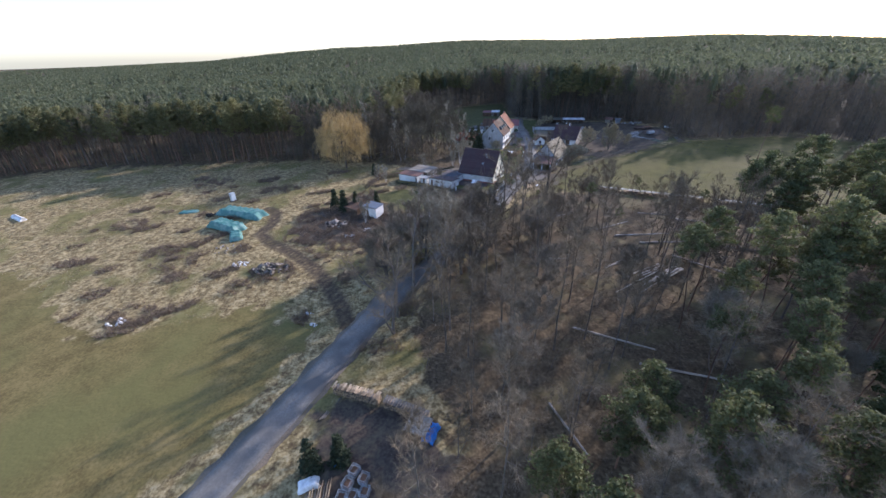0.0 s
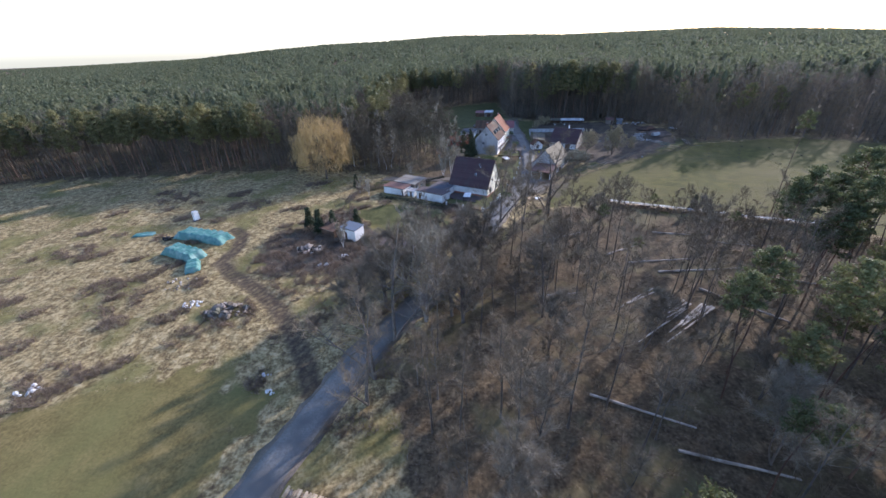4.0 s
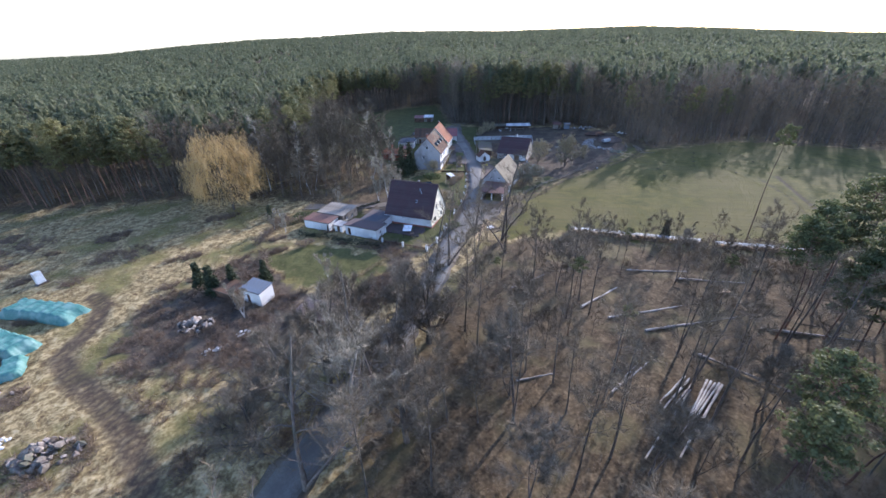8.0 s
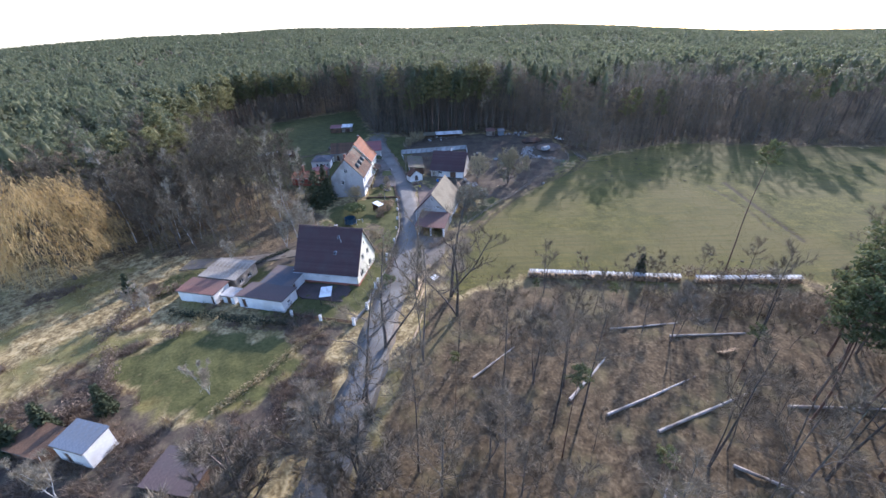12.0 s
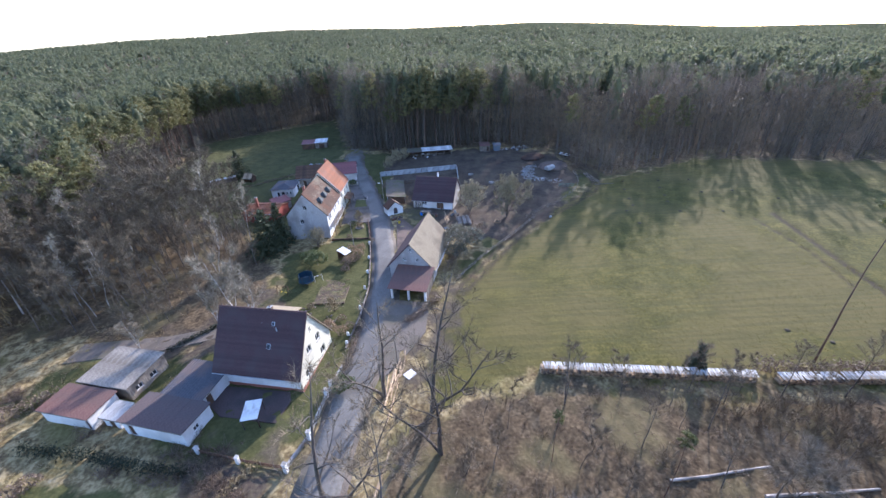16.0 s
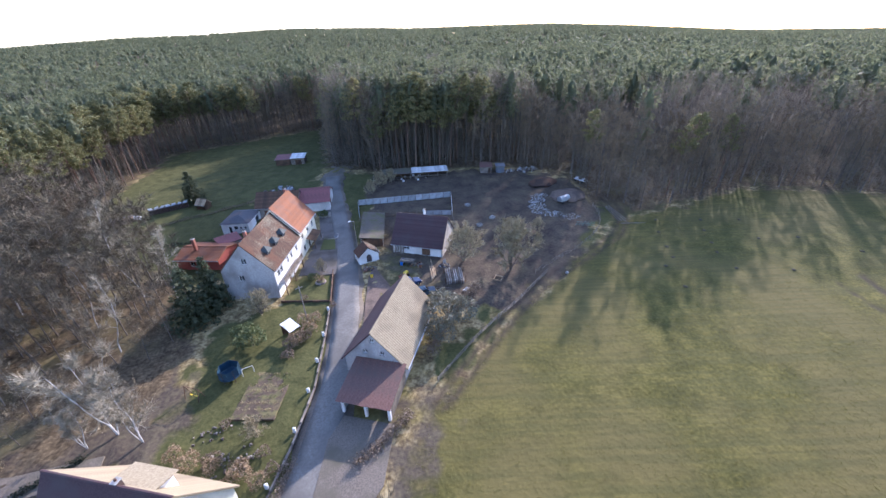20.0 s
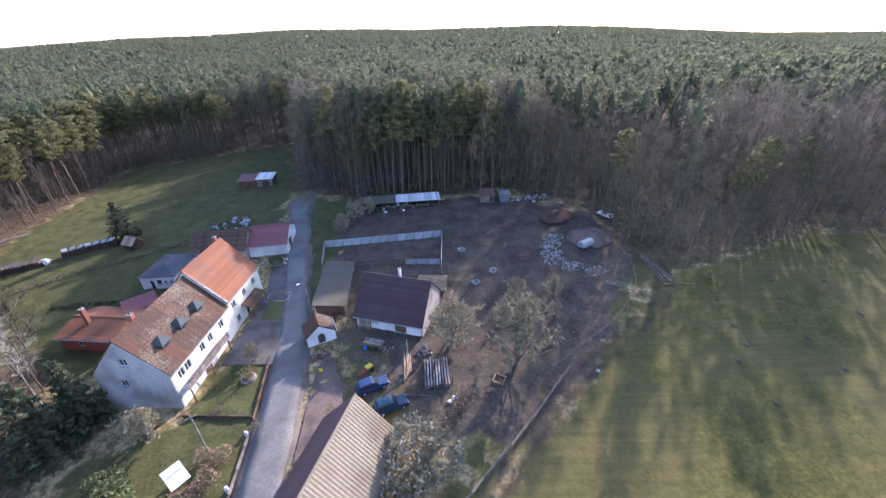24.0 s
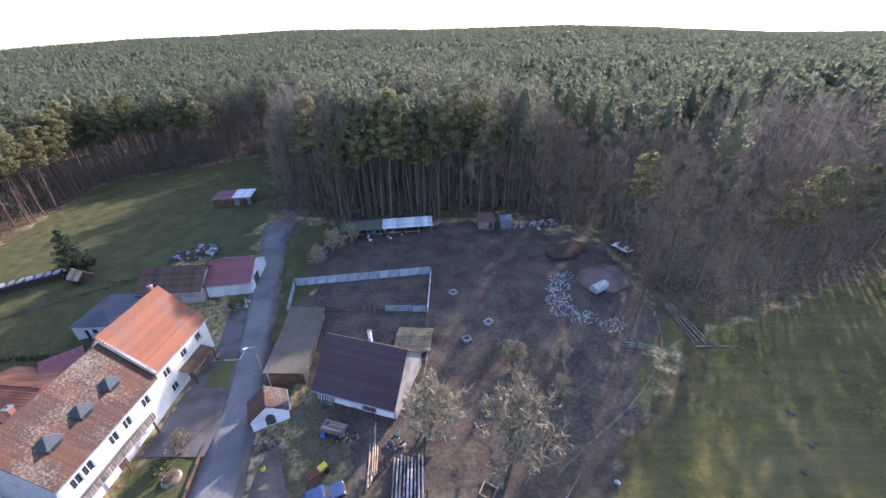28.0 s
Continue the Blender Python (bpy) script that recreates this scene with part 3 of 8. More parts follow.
def slivers(p, q, width, g):
    """Thin pointed triangles from p to q: twigs and blades."""
    d = q - p
    side = np.cross(d, g.normal(size=d.shape))
    side /= np.linalg.norm(side, axis=1)[:, None] + 1e-9
    w = np.broadcast_to(width, len(p))[:, None] * 0.5
    v = np.stack([p - side * w, p + side * w, q], 1).reshape(-1, 3)
    return v, np.arange(len(v)).reshape(-1, 3)


def flecks(centre, size, g, flat=0.6):
    """Loose irregular triangles about given places: tufts of needles or leaves."""
    n = len(centre)
    d = g.normal(size=(n, 3, 3))
    d[:, :, 2] *= flat
    d /= np.linalg.norm(d, axis=2)[:, :, None] + 1e-9
    v = centre[:, None] + d * (np.broadcast_to(size, n)[:, None, None] * g.uniform(0.6, 1.3, (n, 3, 1)))
    return v.reshape(-1, 3), np.arange(3 * n).reshape(-1, 3)


def facing(centre, normal, size, g, loose=0.5):
    """Small leaf-like triangles that lie along the skin of a clump."""
    n = len(centre)
    nn = normal / (np.linalg.norm(normal, axis=1)[:, None] + 1e-9) + g.normal(0, loose, (n, 3))
    u = np.cross(nn, g.normal(size=(n, 3)))
    u /= np.linalg.norm(u, axis=1)[:, None] + 1e-9
    w = np.cross(nn, u)
    w /= np.linalg.norm(w, axis=1)[:, None] + 1e-9
    s = np.broadcast_to(size, n)[:, None]
    v = np.stack([centre + u * s * g.uniform(0.7, 1.3, (n, 1)), centre - u * s * 0.5 + w * s * g.uniform(0.5, 1.0, (n, 1)), centre - u * s * 0.5 - w * s * g.uniform(0.5, 1.0, (n, 1))], 1)
    return v.reshape(-1, 3), np.arange(3 * n).reshape(-1, 3)


def unit(v):
    return v / (np.linalg.norm(v, axis=-1, keepdims=True) + 1e-9)


def bare_tree(seed, height, first=0.35, branches=13, spread=0.34, lean=0.04, twigs=16, thick=0.16, fork=0, fine=0.026, bend=0.09):
    """A leafless broad-leaved tree: wood as tubes, twigs as slivers."""
    g = np.random.default_rng(seed)
    segs, small, tp, tq = [], [], [], []
    stems = []
    for s in range(1 + fork):
        p, d, r = np.zeros(3), unit(np.array([g.normal(0, lean + 0.25 * (s > 0)), g.normal(0, lean + 0.25 * (s > 0)), 1.0])), thick * (1 if s == 0 else 0.7)
        pts = [p]
        n = 7
        for k in range(n):
            q = p + d * height / n * (1 if s == 0 else 0.85)
            r1 = r * (0.80 if k < n - 1 else 0.4)
            segs.append([*p, *q, r, r1])
            p, r = q, r1
            pts.append(p)
            d = unit(d + g.normal(0, bend, 3) + [0, 0, 0.06])
        stems.append(np.array(pts))
    for b in range(branches):
        st = stems[b % len(stems)]
        h = first + (1 - first) * (b + g.uniform(0, 1)) / branches * 0.97
        k = min(int(h * 7), 6)
        p = st[k] + (st[k + 1] - st[k]) * (h * 7 - k)
        a = b * 2.4 + g.uniform(-0.6, 0.6)
        d = unit(np.array([math.cos(a), math.sin(a), g.uniform(0.35, 1.1)]))
        ln = height * spread * (1.15 - 0.75 * (h - first) / (1 - first)) * g.uniform(0.7, 1.2)
        r = thick * 0.42 * (1.15 - h)
        for s in range(4):
            q = p + d * ln / 4
            r1 = r * 0.68
            segs.append([*p, *q, r, r1])
            for _ in range(3 if s else 1):
                e = unit(d + g.normal(0, 0.55, 3) + [0, 0, 0.25])
                l2 = ln * g.uniform(0.22, 0.45)
                m1 = p + (q - p) * g.uniform(0, 1)
                m2 = m1 + e * l2 * 0.5
                e2 = unit(e + g.normal(0, 0.35, 3) + [0, 0, 0.15])
                m3 = m2 + e2 * l2 * 0.5
                small.append([*m1, *m2, r1 * 0.55, r1 * 0.35])
                small.append([*m2, *m3, r1 * 0.35, r1 * 0.12])
                for _ in range(twigs):
                    o = m1 + (m3 - m1) * g.uniform(0.25, 1.0)
                    tp.append(o)
                    tq.append(o + unit(e2 + g.normal(0, 0.7, 3) + [0, 0, 0.2]) * g.uniform(0.5, 1.5) * min(1.0, height / 13))
            p, r = q, r1
            d = unit(d + g.normal(0, 0.22, 3) + [0, 0, 0.16])
    wood = merge(tubes(segs, 5), tubes(small, 3))
    return wood, slivers(np.array(tp), np.array(tq), g.uniform(fine, 2 * fine, len(tp)), g)


def pine_tree(seed, height, crown=0.45, wide=2.6, tufts=62, fleck=0.2, branches=34, thick=0.17):
    """A Scots pine: bare stem, uneven crown of needle tufts on real branches."""
    g = np.random.default_rng(seed)
    segs, cl, nl = [], [], []
    p, d, r = np.zeros(3), unit(np.array([g.normal(0, 0.03), g.normal(0, 0.03), 1.0])), thick
    pts = [p]
    for k in range(8):
        q = p + d * height / 8
        r1 = r * (0.84 if k < 6 else 0.55)
        segs.append([*p, *q, r, r1])
        p, r = q, r1
        pts.append(p)
        d = unit(d + g.normal(0, 0.05, 3) + [0, 0, 0.05])
    pts = np.array(pts)
    for b in range(branches):
        h = 1 - crown * ((b + g.uniform(0, 1)) / branches) ** 0.85
        k = min(int(h * 8), 7)
        o = pts[k] + (pts[k + 1] - pts[k]) * (h * 8 - k)
        a = b * 2.4 + g.uniform(-0.5, 0.5)
        x = (1 - h) / crown
        ln = wide * (0.16 + 0.95 * math.sin(min(1, x * 0.95 + 0.05) * 2.3)) * g.uniform(0.65, 1.1)
        e = o + np.array([math.cos(a) * ln, math.sin(a) * ln, ln * g.uniform(0.1, 0.55)])
        segs.append([*o, *e, 0.05, 0.02])
        for f in (0.5, 0.78, 1.0):
            c = o + (e - o) * f + g.normal(0, 0.15, 3)
            n = int(tufts * g.uniform(0.7, 1.2) / 2)
            w = unit(g.normal(0, 1, (n, 3)))
            cl.append(c + w * np.array([0.72, 0.72, 0.42]) * (wide / 2.6) * g.uniform(0.45, 1.05, (n, 1)))
            nl.append(w + [0, 0, 0.5])
    for k in range(6):
        h = g.uniform(0.25, 1 - crown)
        j = int(h * 8)
        a = g.uniform(0, 6.28)
        segs.append([*pts[j], *(pts[j] + [math.cos(a) * 0.9, math.sin(a) * 0.9, 0.15]), 0.03, 0.01])
    w = unit(g.normal(0, 1, (tufts, 3)))
    cl.append(pts[-1] + w * [0.5, 0.5, 0.6] - [0, 0, 0.3])
    nl.append(w + [0, 0, 0.5])
    return tubes(segs, 5), facing(np.concatenate(cl), np.concatenate(nl), fleck, g)


def spruce_tree(seed, height, wide=2.2, rows=16):
    g = np.random.default_rng(seed)
    cl, segs = [], [[0, 0, 0, 0, 0, height * 0.98, 0.16, 0.02]]
    for k in range(rows):
        h = 0.06 + 0.92 * k / rows
        rad = wide * (1 - h) ** 0.9 * g.uniform(0.85, 1.1)
        for b in range(max(4, int(11 * (1 - h)))):
            a = b * 6.28 / max(4, int(11 * (1 - h))) + g.uniform(-0.3, 0.3) + k
            rr = rad * g.uniform(0.75, 1.1)
            n = int(16 + 26 * (1 - h))
            f = g.uniform(0.15, 1, n)[:, None]
            cl.append(np.array([0, 0, h * height]) + f * np.array([math.cos(a) * rr, math.sin(a) * rr, -0.22 * rr]) + g.normal(0, 0.12, (n, 3)))
    return tubes(segs, 5), flecks(np.concatenate(cl), 0.36, g)


def bush(seed, height, wide, stems=14, twigs=26, fleck=0.0):
    """A many-stemmed bare shrub."""
    g = np.random.default_rng(seed)
    segs, tp, tq = [], [], []
    for s in range(stems):
        a, o = g.uniform(0, 6.28), g.uniform(0, 0.25) * wide
        p = np.array([math.cos(a) * o, math.sin(a) * o, -0.1])
        d = unit(np.array([math.cos(a) * wide * 0.5, math.sin(a) * wide * 0.5, height * g.uniform(0.7, 1.1)]))
        r = 0.035
        for k in range(3):
            q = p + d * height * g.uniform(0.24, 0.36)
            segs.append([*p, *q, r, r * 0.6])
            for _ in range(twigs // 3):
                m = p + (q - p) * g.uniform(0, 1)
                tp.append(m)
                tq.append(m + unit(d + g.normal(0, 0.6, 3)) * g.uniform(0.3, 0.9) * height / 3)
            p, r = q, r * 0.6
            d = unit(d + g.normal(0, 0.2, 3))
    return tubes(segs, 3), slivers(np.array(tp), np.array(tq), 0.035, g)


def tree_proto(name, made, wood_mat, crown_mat, label, category, group, crown_name="crown"):
    root = base(name, pose(0, 0, -500), label, category, group)
    mesh_ob("trunk", tri_mesh("trunk", *made[0]), wood_mat, root)
    mesh_ob(crown_name, tri_mesh(crown_name, *made[1]), crown_mat, root)
    return root


def stand(proto, x, y, yaw, size=1.0, first=None):
    """Place a copy of a plant on the ground."""
    m = at(x, y, yaw, -0.08)
    ob = copy_thing(proto, m)
    ob.scale = (size, size, size)
    return ob


def remove(proto):
    for o in (*proto.children_recursive, proto):
        bpy.data.objects.remove(o)


# ---- plants of the near wood ----
pr = np.random.default_rng(11)
BARE = [tree_proto("bare_tree", bare_tree(20 + k, h, f, b, s, 0.025, 17, th * 1.2, fk, 0.026, 0.035), BARK, TWIG, "tall leafless broad-leaved tree with thin grey-brown twigs", "tree", "bare trees of the near wood")
        for k, (h, f, b, s, th, fk) in enumerate([(20, 0.52, 12, 0.19, 0.16, 0), (20.5, 0.45, 13, 0.22, 0.18, 1), (15, 0.42, 10, 0.22, 0.12, 0), (21, 0.55, 12, 0.18, 0.17, 0), (12, 0.3, 10, 0.26, 0.09, 1)])]
DOME = [tree_proto("domed_tree", bare_tree(50 + k, h, 0.45, 18, 0.34, 0.05, 52, 0.17, 1, 0.022), BARK, GREYTWIG, "leafless tree with a dense pale grey dome of fine twigs", "tree", "domed bare trees") for k, h in enumerate((14.5, 12.5))]
OAK = [tree_proto("roadside_tree", bare_tree(40 + k, h, 0.14, 28, 0.44, 0.05, 34, 0.45, 2, 0.036), wood, twig, "broad leafless tree with pale spreading crooked limbs beside the lane", "tree", "roadside trees") for k, (h, wood, twig) in enumerate(((19.5, PALEBARK, PALETWIG), (13.5, BARK, GREYTWIG)))]
OAK.append(tree_proto("roadside_tree", bare_tree(44, 20.5, 0.3, 18, 0.28, 0.05, 11, 0.38, 1, 0.028), BARK, TWIG, "tall bare roadside tree with dark open limbs", "tree", "roadside trees"))
PINES = [tree_proto("pine_tree", pine_tree(60 + k, h, c, w, 62, 0.2, 34), PINEBARK, PINE, "tall Scots pine with bare reddish stem and green crown", "pine tree", "pines of the near wood")
         for k, (h, c, w) in enumerate([(20.5, 0.3, 2.6), (19, 0.33, 2.7), (22, 0.26, 2.5), (15.5, 0.42, 2.6)])]
BUSHPINE = [tree_proto("bushy_pine", pine_tree(64 + k, h, 0.62, 3.1, 62, 0.22, 40), PINEBARK, PINE, "young pine with a dense rounded green crown", "pine tree", "bushy pines") for k, h in enumerate((15.5, 14))]
THINPINE = tree_proto("thin_pine", pine_tree(71, 26, 0.14, 1.9, 44, 0.2, 16, 0.17), PINEBARK, PINE, "slender pine with a small crown on a bare stem", "pine tree", "slender pines")
SAPLING = [tree_proto("sapling", bare_tree(80 + k, 7.5, 0.2, 9, 0.24, 0.08, 8, 0.05), BARK, TWIG, "thin leafless sapling among brown leaf litter", "sapling", "saplings of the near wood") for k in range(3)]
SHRUB = [tree_proto("shrub", bush(90 + k, 2.4, 2.6), TWIG, TWIG, "bare brown many-stemmed shrub", "shrub", "shrubs", "crown") for k in range(3)]


def scatter(n, test, box, gap, g, taken):
    out = []
    tries = 0
    while len(out) < n and tries < n * 60:
        tries += 1
        x, y = g.uniform(box[0], box[1]), g.uniform(box[2], box[3])
        if not test(x, y) or any((x - a) ** 2 + (y - b) ** 2 < gap * gap for a, b in taken):
            continue
        out.append((x, y))
        taken.append((x, y))
    return out


def in_wood(x, y):
    return bool(inside(x, y, WOOD)) and float(away(x, y, ROAD)) > 4.5 and not (40 < x < 66 and 76 < y < 92)


taken = []
OAKS = [(-6.0, 75.7, 2), (-0.9, 72.3, 2), (2.4, 68.4, 2), (-10.3, 54.0, 2), (-10.7, 49.1, 2), (-8.0, 62.6, 2), (-2.5, 67.5, 0), (6, 90, 1), (26.4, 121, 2), (32, 116, 2), (-11, 74, 1), (3.2, 75.5, 1), (31, 110, 2), (-7.5, 80.5, 1), (4.5, 66.5, 1), (-2.5, 87.5, 1), (-14.5, 68, 1), (9.5, 84, 1), (12, 97, 2), (17, 107.5, 2)]
for k, (x, y, p) in enumerate(OAKS):
    stand(OAK[p], x, y, 77 * k + 20, 0.92 + 0.16 * ((k * 3) % 4) / 3)
    taken.append((x, y))
for k, (x, y, p) in enumerate([(13.4, 43, 0), (7.2, 33.5, 0), (20, 14.5, 0), (30.5, 15, 0), (45, 47, 1), (33, 57, 1), (17.5, 56, 1), (40, 38, 1), (52, 62, 1), (25, 84, 1), (36, 92, 1), (20, 71, 1), (61, 91, 1), (48, 31, 1)]):
    stand(DOME[p], x, y, 91 * k, 0.9 + 0.2 * ((k * 5) % 4) / 4)
    taken.append((x, y))
PINE_AT = [(11, 17.5), (20, 23.5), (28, 20.5), (24, 27), (38.5, 17.5), (46, 22), (58, 43), (66, 66), (47.5, 36), (59, 44), (72, 60), (74, 72), (81, 80), (95, 80), (86, 68), (94, 64), (68, 42), (76, 50),
           (86, 52), (60, 26), (70, 30), (46, 10), (56, 14), (104, 76), (110, 64), (102, 52), (92, 40), (82, 32), (120, 70), (128, 58), (116, 48), (106, 36), (140, 62), (134, 44), (122, 30), (150, 50), (145, 30),
           (66, 20), (15, 13), (34, 25), (78, 60), (90, 76), (80, 42), (54, 52), (64, 34), (76, 36), (72, 22), (88, 60), (98, 70), (110, 82), (104, 60), (92, 52)]
for k, (x, y) in enumerate(PINE_AT):
    stand(BUSHPINE[k % 2] if y < 30 and x < 50 else PINES[k % 4], x, y, 47 * k, (0.86 if y < 30 else 1.06 if x > 55 else 0.92) + 0.2 * ((k * 7) % 5) / 5)
    taken.append((x, y))
for k, (x, y, z) in enumerate([(33.5, 81, 0.6), (87, 102, 1.02), (43, 104, 0.34), (60, 80, 0.5), (52, 96, 0.42), (24, 93, 0.38), (37, 72, 0.5)]):
    stand(THINPINE, x, y, 47 * k, z)
    taken.append((x, y))
for k, (x, y) in enumerate(scatter(30, in_wood, (36, 84, 8, 52), 5.0, pr, taken)):
    stand(PINES[k % 4], x, y, 47 * k, 0.75 + 0.3 * pr.random())
for k, (x, y) in enumerate(scatter(9, in_wood, (42, 66, 34, 48), 4.5, pr, taken)):
    stand(PINES[k % 4], x, y, 47 * k, 0.75 + 0.3 * pr.random())
for k, (x, y) in enumerate(scatter(46, lambda x, y: in_wood(x, y) and (y < 79 or x > 108), (66, 150, 40, 98), 4.2, pr, taken)):
    stand(PINES[k % 4], x, y, 47 * k, 0.9 + 0.3 * pr.random())
for k, (x, y) in enumerate(scatter(125, in_wood, (-12, 110, 4, 114), 4.0, pr, taken)):
    stand(BARE[k % 5], x, y, 61 * k, (0.75 + 0.3 * pr.random()) * (0.58 if y > 92 and x > 24 else 1))
for k, (x, y) in enumerate(scatter(90, in_wood, (-10, 100, 10, 114), 3.0, pr, taken)):
    stand(SAPLING[k % 3], x, y, 61 * k, 0.7 + 0.5 * pr.random())
for k, (x, y) in enumerate(scatter(110, in_wood, (-10, 100, 10, 115), 2.4, pr, taken)):
    stand(SHRUB[k % 3], x, y, 61 * k, 0.5 + 0.6 * pr.random())


for k, (x, y) in enumerate(scatter(60, lambda x, y: 0.35 < (116 - 0.47 * (x - 49) - y) / 12 < 1.0, (66, 104, 80, 106), 1.8, pr, [])):
    stand(SHRUB[k % 3], x, y, 61 * k, 0.7 + 0.7 * pr.random())


# ---- forest ----
def spread(protos, xs, ys, sizes, g):
    """Many copies of small meshes laid into one."""
    pick = g.integers(0, len(protos), len(xs))
    out, zs = [], land(xs, ys)
    for k, (v, t) in enumerate(protos):
        i = np.where(pick == k)[0]
        if not len(i):
            continue
        a = g.uniform(0, 6.28, len(i))
        c, s = np.cos(a)[:, None], np.sin(a)[:, None]
        sz = sizes[i][:, None]
        vx = (v[None, :, 0] * c - v[None, :, 1] * s) * sz + xs[i][:, None]
        vy = (v[None, :, 0] * s + v[None, :, 1] * c) * sz + ys[i][:, None]
        vz = v[None, :, 2] * sz * g.uniform(0.95, 1.06, len(i))[:, None] + zs[i][:, None]
        vv = np.stack([vx, vy, vz], -1).reshape(-1, 3)
        tt = (t[None] + (np.arange(len(i)) * len(v))[:, None, None]).reshape(-1, 3)
        out.append((vv, tt))
    return merge(*out)


def tuft_crown(g, lobes, tufts, height, crown, wide, size, core=0.55):
    """A lighter crown for trees farther off: uneven rounded pads of needles round a dim heart."""
    u = (np.arange(lobes) + g.uniform(0.1, 0.9, lobes)) / lobes
    a = np.arange(lobes) * 2.4 + g.uniform(-0.5, 0.5, lobes)
    out = wide * np.sin(0.35 + 2.1 * u) * g.uniform(0.45, 0.8, lobes)
    c = np.stack([out * np.cos(a), out * np.sin(a), height * (1 - crown * (0.06 + 0.9 * u))], 1)
    rad = wide * (0.34 + 0.22 * np.sin(np.pi * u)) * g.uniform(0.8, 1.2, lobes)
    w = unit(g.normal(0, 1, (lobes, tufts, 3)) + np.stack([0.5 * np.cos(a), 0.5 * np.sin(a), np.full(lobes, 0.45)], 1)[:, None])
    p = c[:, None] + w * rad[:, None, None] * g.uniform(0.75, 1.05, (lobes, tufts, 1)) * [1, 1, 0.8]
    tuft = facing(p.reshape(-1, 3), w.reshape(-1, 3) + [0, 0, 0.35], size, g, 0.4)
    m = 5
    rings = []
    for z, r in ((1 - crown, 0.5), (1 - 0.5 * crown, 0.85)):
        aa = np.arange(m) * 6.28 / m + g.uniform(0, 1)
        rr = core * wide * r * g.uniform(0.8, 1.2, m)
        rings.append(np.stack([rr * np.cos(aa), rr * np.sin(aa), height * z + g.normal(0, 0.03 * height * crown, m)], 1))
    v = np.concatenate(rings + [[[0, 0, height * (1 - 0.12 * crown)]]])
    k, n2 = np.arange(m), (np.arange(m) + 1) % m
    t = [np.stack([k, n2, n2 + m], 1), np.stack([k, n2 + m, k + m], 1), np.stack([k + m, n2 + m, k * 0 + 2 * m], 1)]
    return merge(tuft, (v, np.concatenate(t)))


fg = np.random.default_rng(21)
def ring_points(n, r0, r1, a0, a1, g):
    r = np.sqrt(g.uniform(r0 * r0, r1 * r1, n))
    a = np.radians(g.uniform(a0, a1, n))
    return 30 + r * np.sin(a), 70 + r * np.cos(a)


def deciduous_share(x, y):
    """Where bare trees stand among the pines."""
    belt = np.exp(-(np.clip(away(x, y, OPEN, True) - 4, 0, None) / 22) ** 2)
    west = np.where((x > -75) & (x < 60), np.where((y > 205) & (x < 10), 0.2, 0.85), 0.1) * belt
    east = np.where(x >= 40, np.where(x > 92, np.where(y < 215, 0.93, 0.6), 0.36), 0) * np.exp(-(np.clip(away(x, y, OPEN, True) - 4, 0, None) / 52) ** 2)
    return np.clip(np.maximum(west, east) + 0.45 * (wavy(x, y, 160, 5) > 0.7), 0, 1)


# edge trees, one by one
EDGEPINE = [tree_proto("forest_pine", pine_tree(120 + k, 26 + k, 0.46, 3.5, 44, 0.33, 34, 0.21), PINEBARK, EDGEGREEN, "tall pine at the edge of the forest", "pine tree", "pines along the forest edge") for k in range(3)]
EDGEBARE = [tree_proto("forest_edge_tree", bare_tree(130 + k, 25, 0.28, 13, 0.19, 0.03, 9, 0.19, 0, 0.06, 0.04), BARK, TWIG, "leafless grey-brown tree at the edge of the forest", "tree", "bare trees along the forest edge") for k in range(3)]
GROVETREE = [tree_proto("grove_tree", bare_tree(150 + k, 20, 0.22, 13, 0.21, 0.04, 11, 0.14, 0, 0.05, 0.04), BARK, SHADETWIG, "slender leafless tree with twigs coloured dark for grove shade", "tree", "trees of the grove") for k in range(3)]
BIRCH = [tree_proto("birch", bare_tree(140 + k, 19, 0.35, 13, 0.16, 0.05, 15, 0.13), BIRCHBARK, PALETWIG, "leafless birch with white stem and fine pale twigs", "birch", "birches") for k in range(2)]
ex, ey = fg.uniform(-220, 200, 40000), fg.uniform(100, 330, 40000)
ed = np.where(inside(ex, ey, OPEN), 99, away(ex, ey, OPEN, True))
sel = (ed > 0.8) & (ed < 13)
ex, ey, ed = ex[sel], ey[sel], ed[sel]
near, kept = [], []
for x, y, d in zip(ex, ey, ed):
    if len(kept) >= 400:
        break
    if any((x - a) ** 2 + (y - b) ** 2 < 6.5 for a, b in kept):
        continue
    kept.append((x, y))
share = deciduous_share(np.array([k[0] for k in kept]), np.array([k[1] for k in kept]))
for k, (x, y) in enumerate(kept):
    stand((EDGEBARE if fg.random() < share[k] else EDGEPINE)[k % 3], x, y, 53 * k, fg.uniform(0.75, 1.05) * (1.06 if 30 < x < 108 and y > 200 else 0.97))

# the wood behind the willow
for k, (x, y) in enumerate(scatter(125, lambda x, y: bool(inside(x, y, GROVE)), (-64, 12, 146, 212), 2.7, fg, [])):
    if y - x * 0.5 < 168 and k % 2:
        continue
    tall_here = 0.42 + 0.75 * float(np.clip((y - x * 0.5 - 155) / 30, 0, 1))
    stand(BIRCH[k % 2] if fg.random() < 0.14 else GROVETREE[k % 3], x, y, 53 * k, fg.uniform(0.75, 1.08) * tall_here)
for k, (x, y) in enumerate(scatter(60, lambda x, y: bool(inside(x, y, GROVE)), (-64, 14, 146, 212), 2.2, fg, [])):
    stand(SHRUB[k % 3], x, y, 53 * k, fg.uniform(0.7, 1.3))

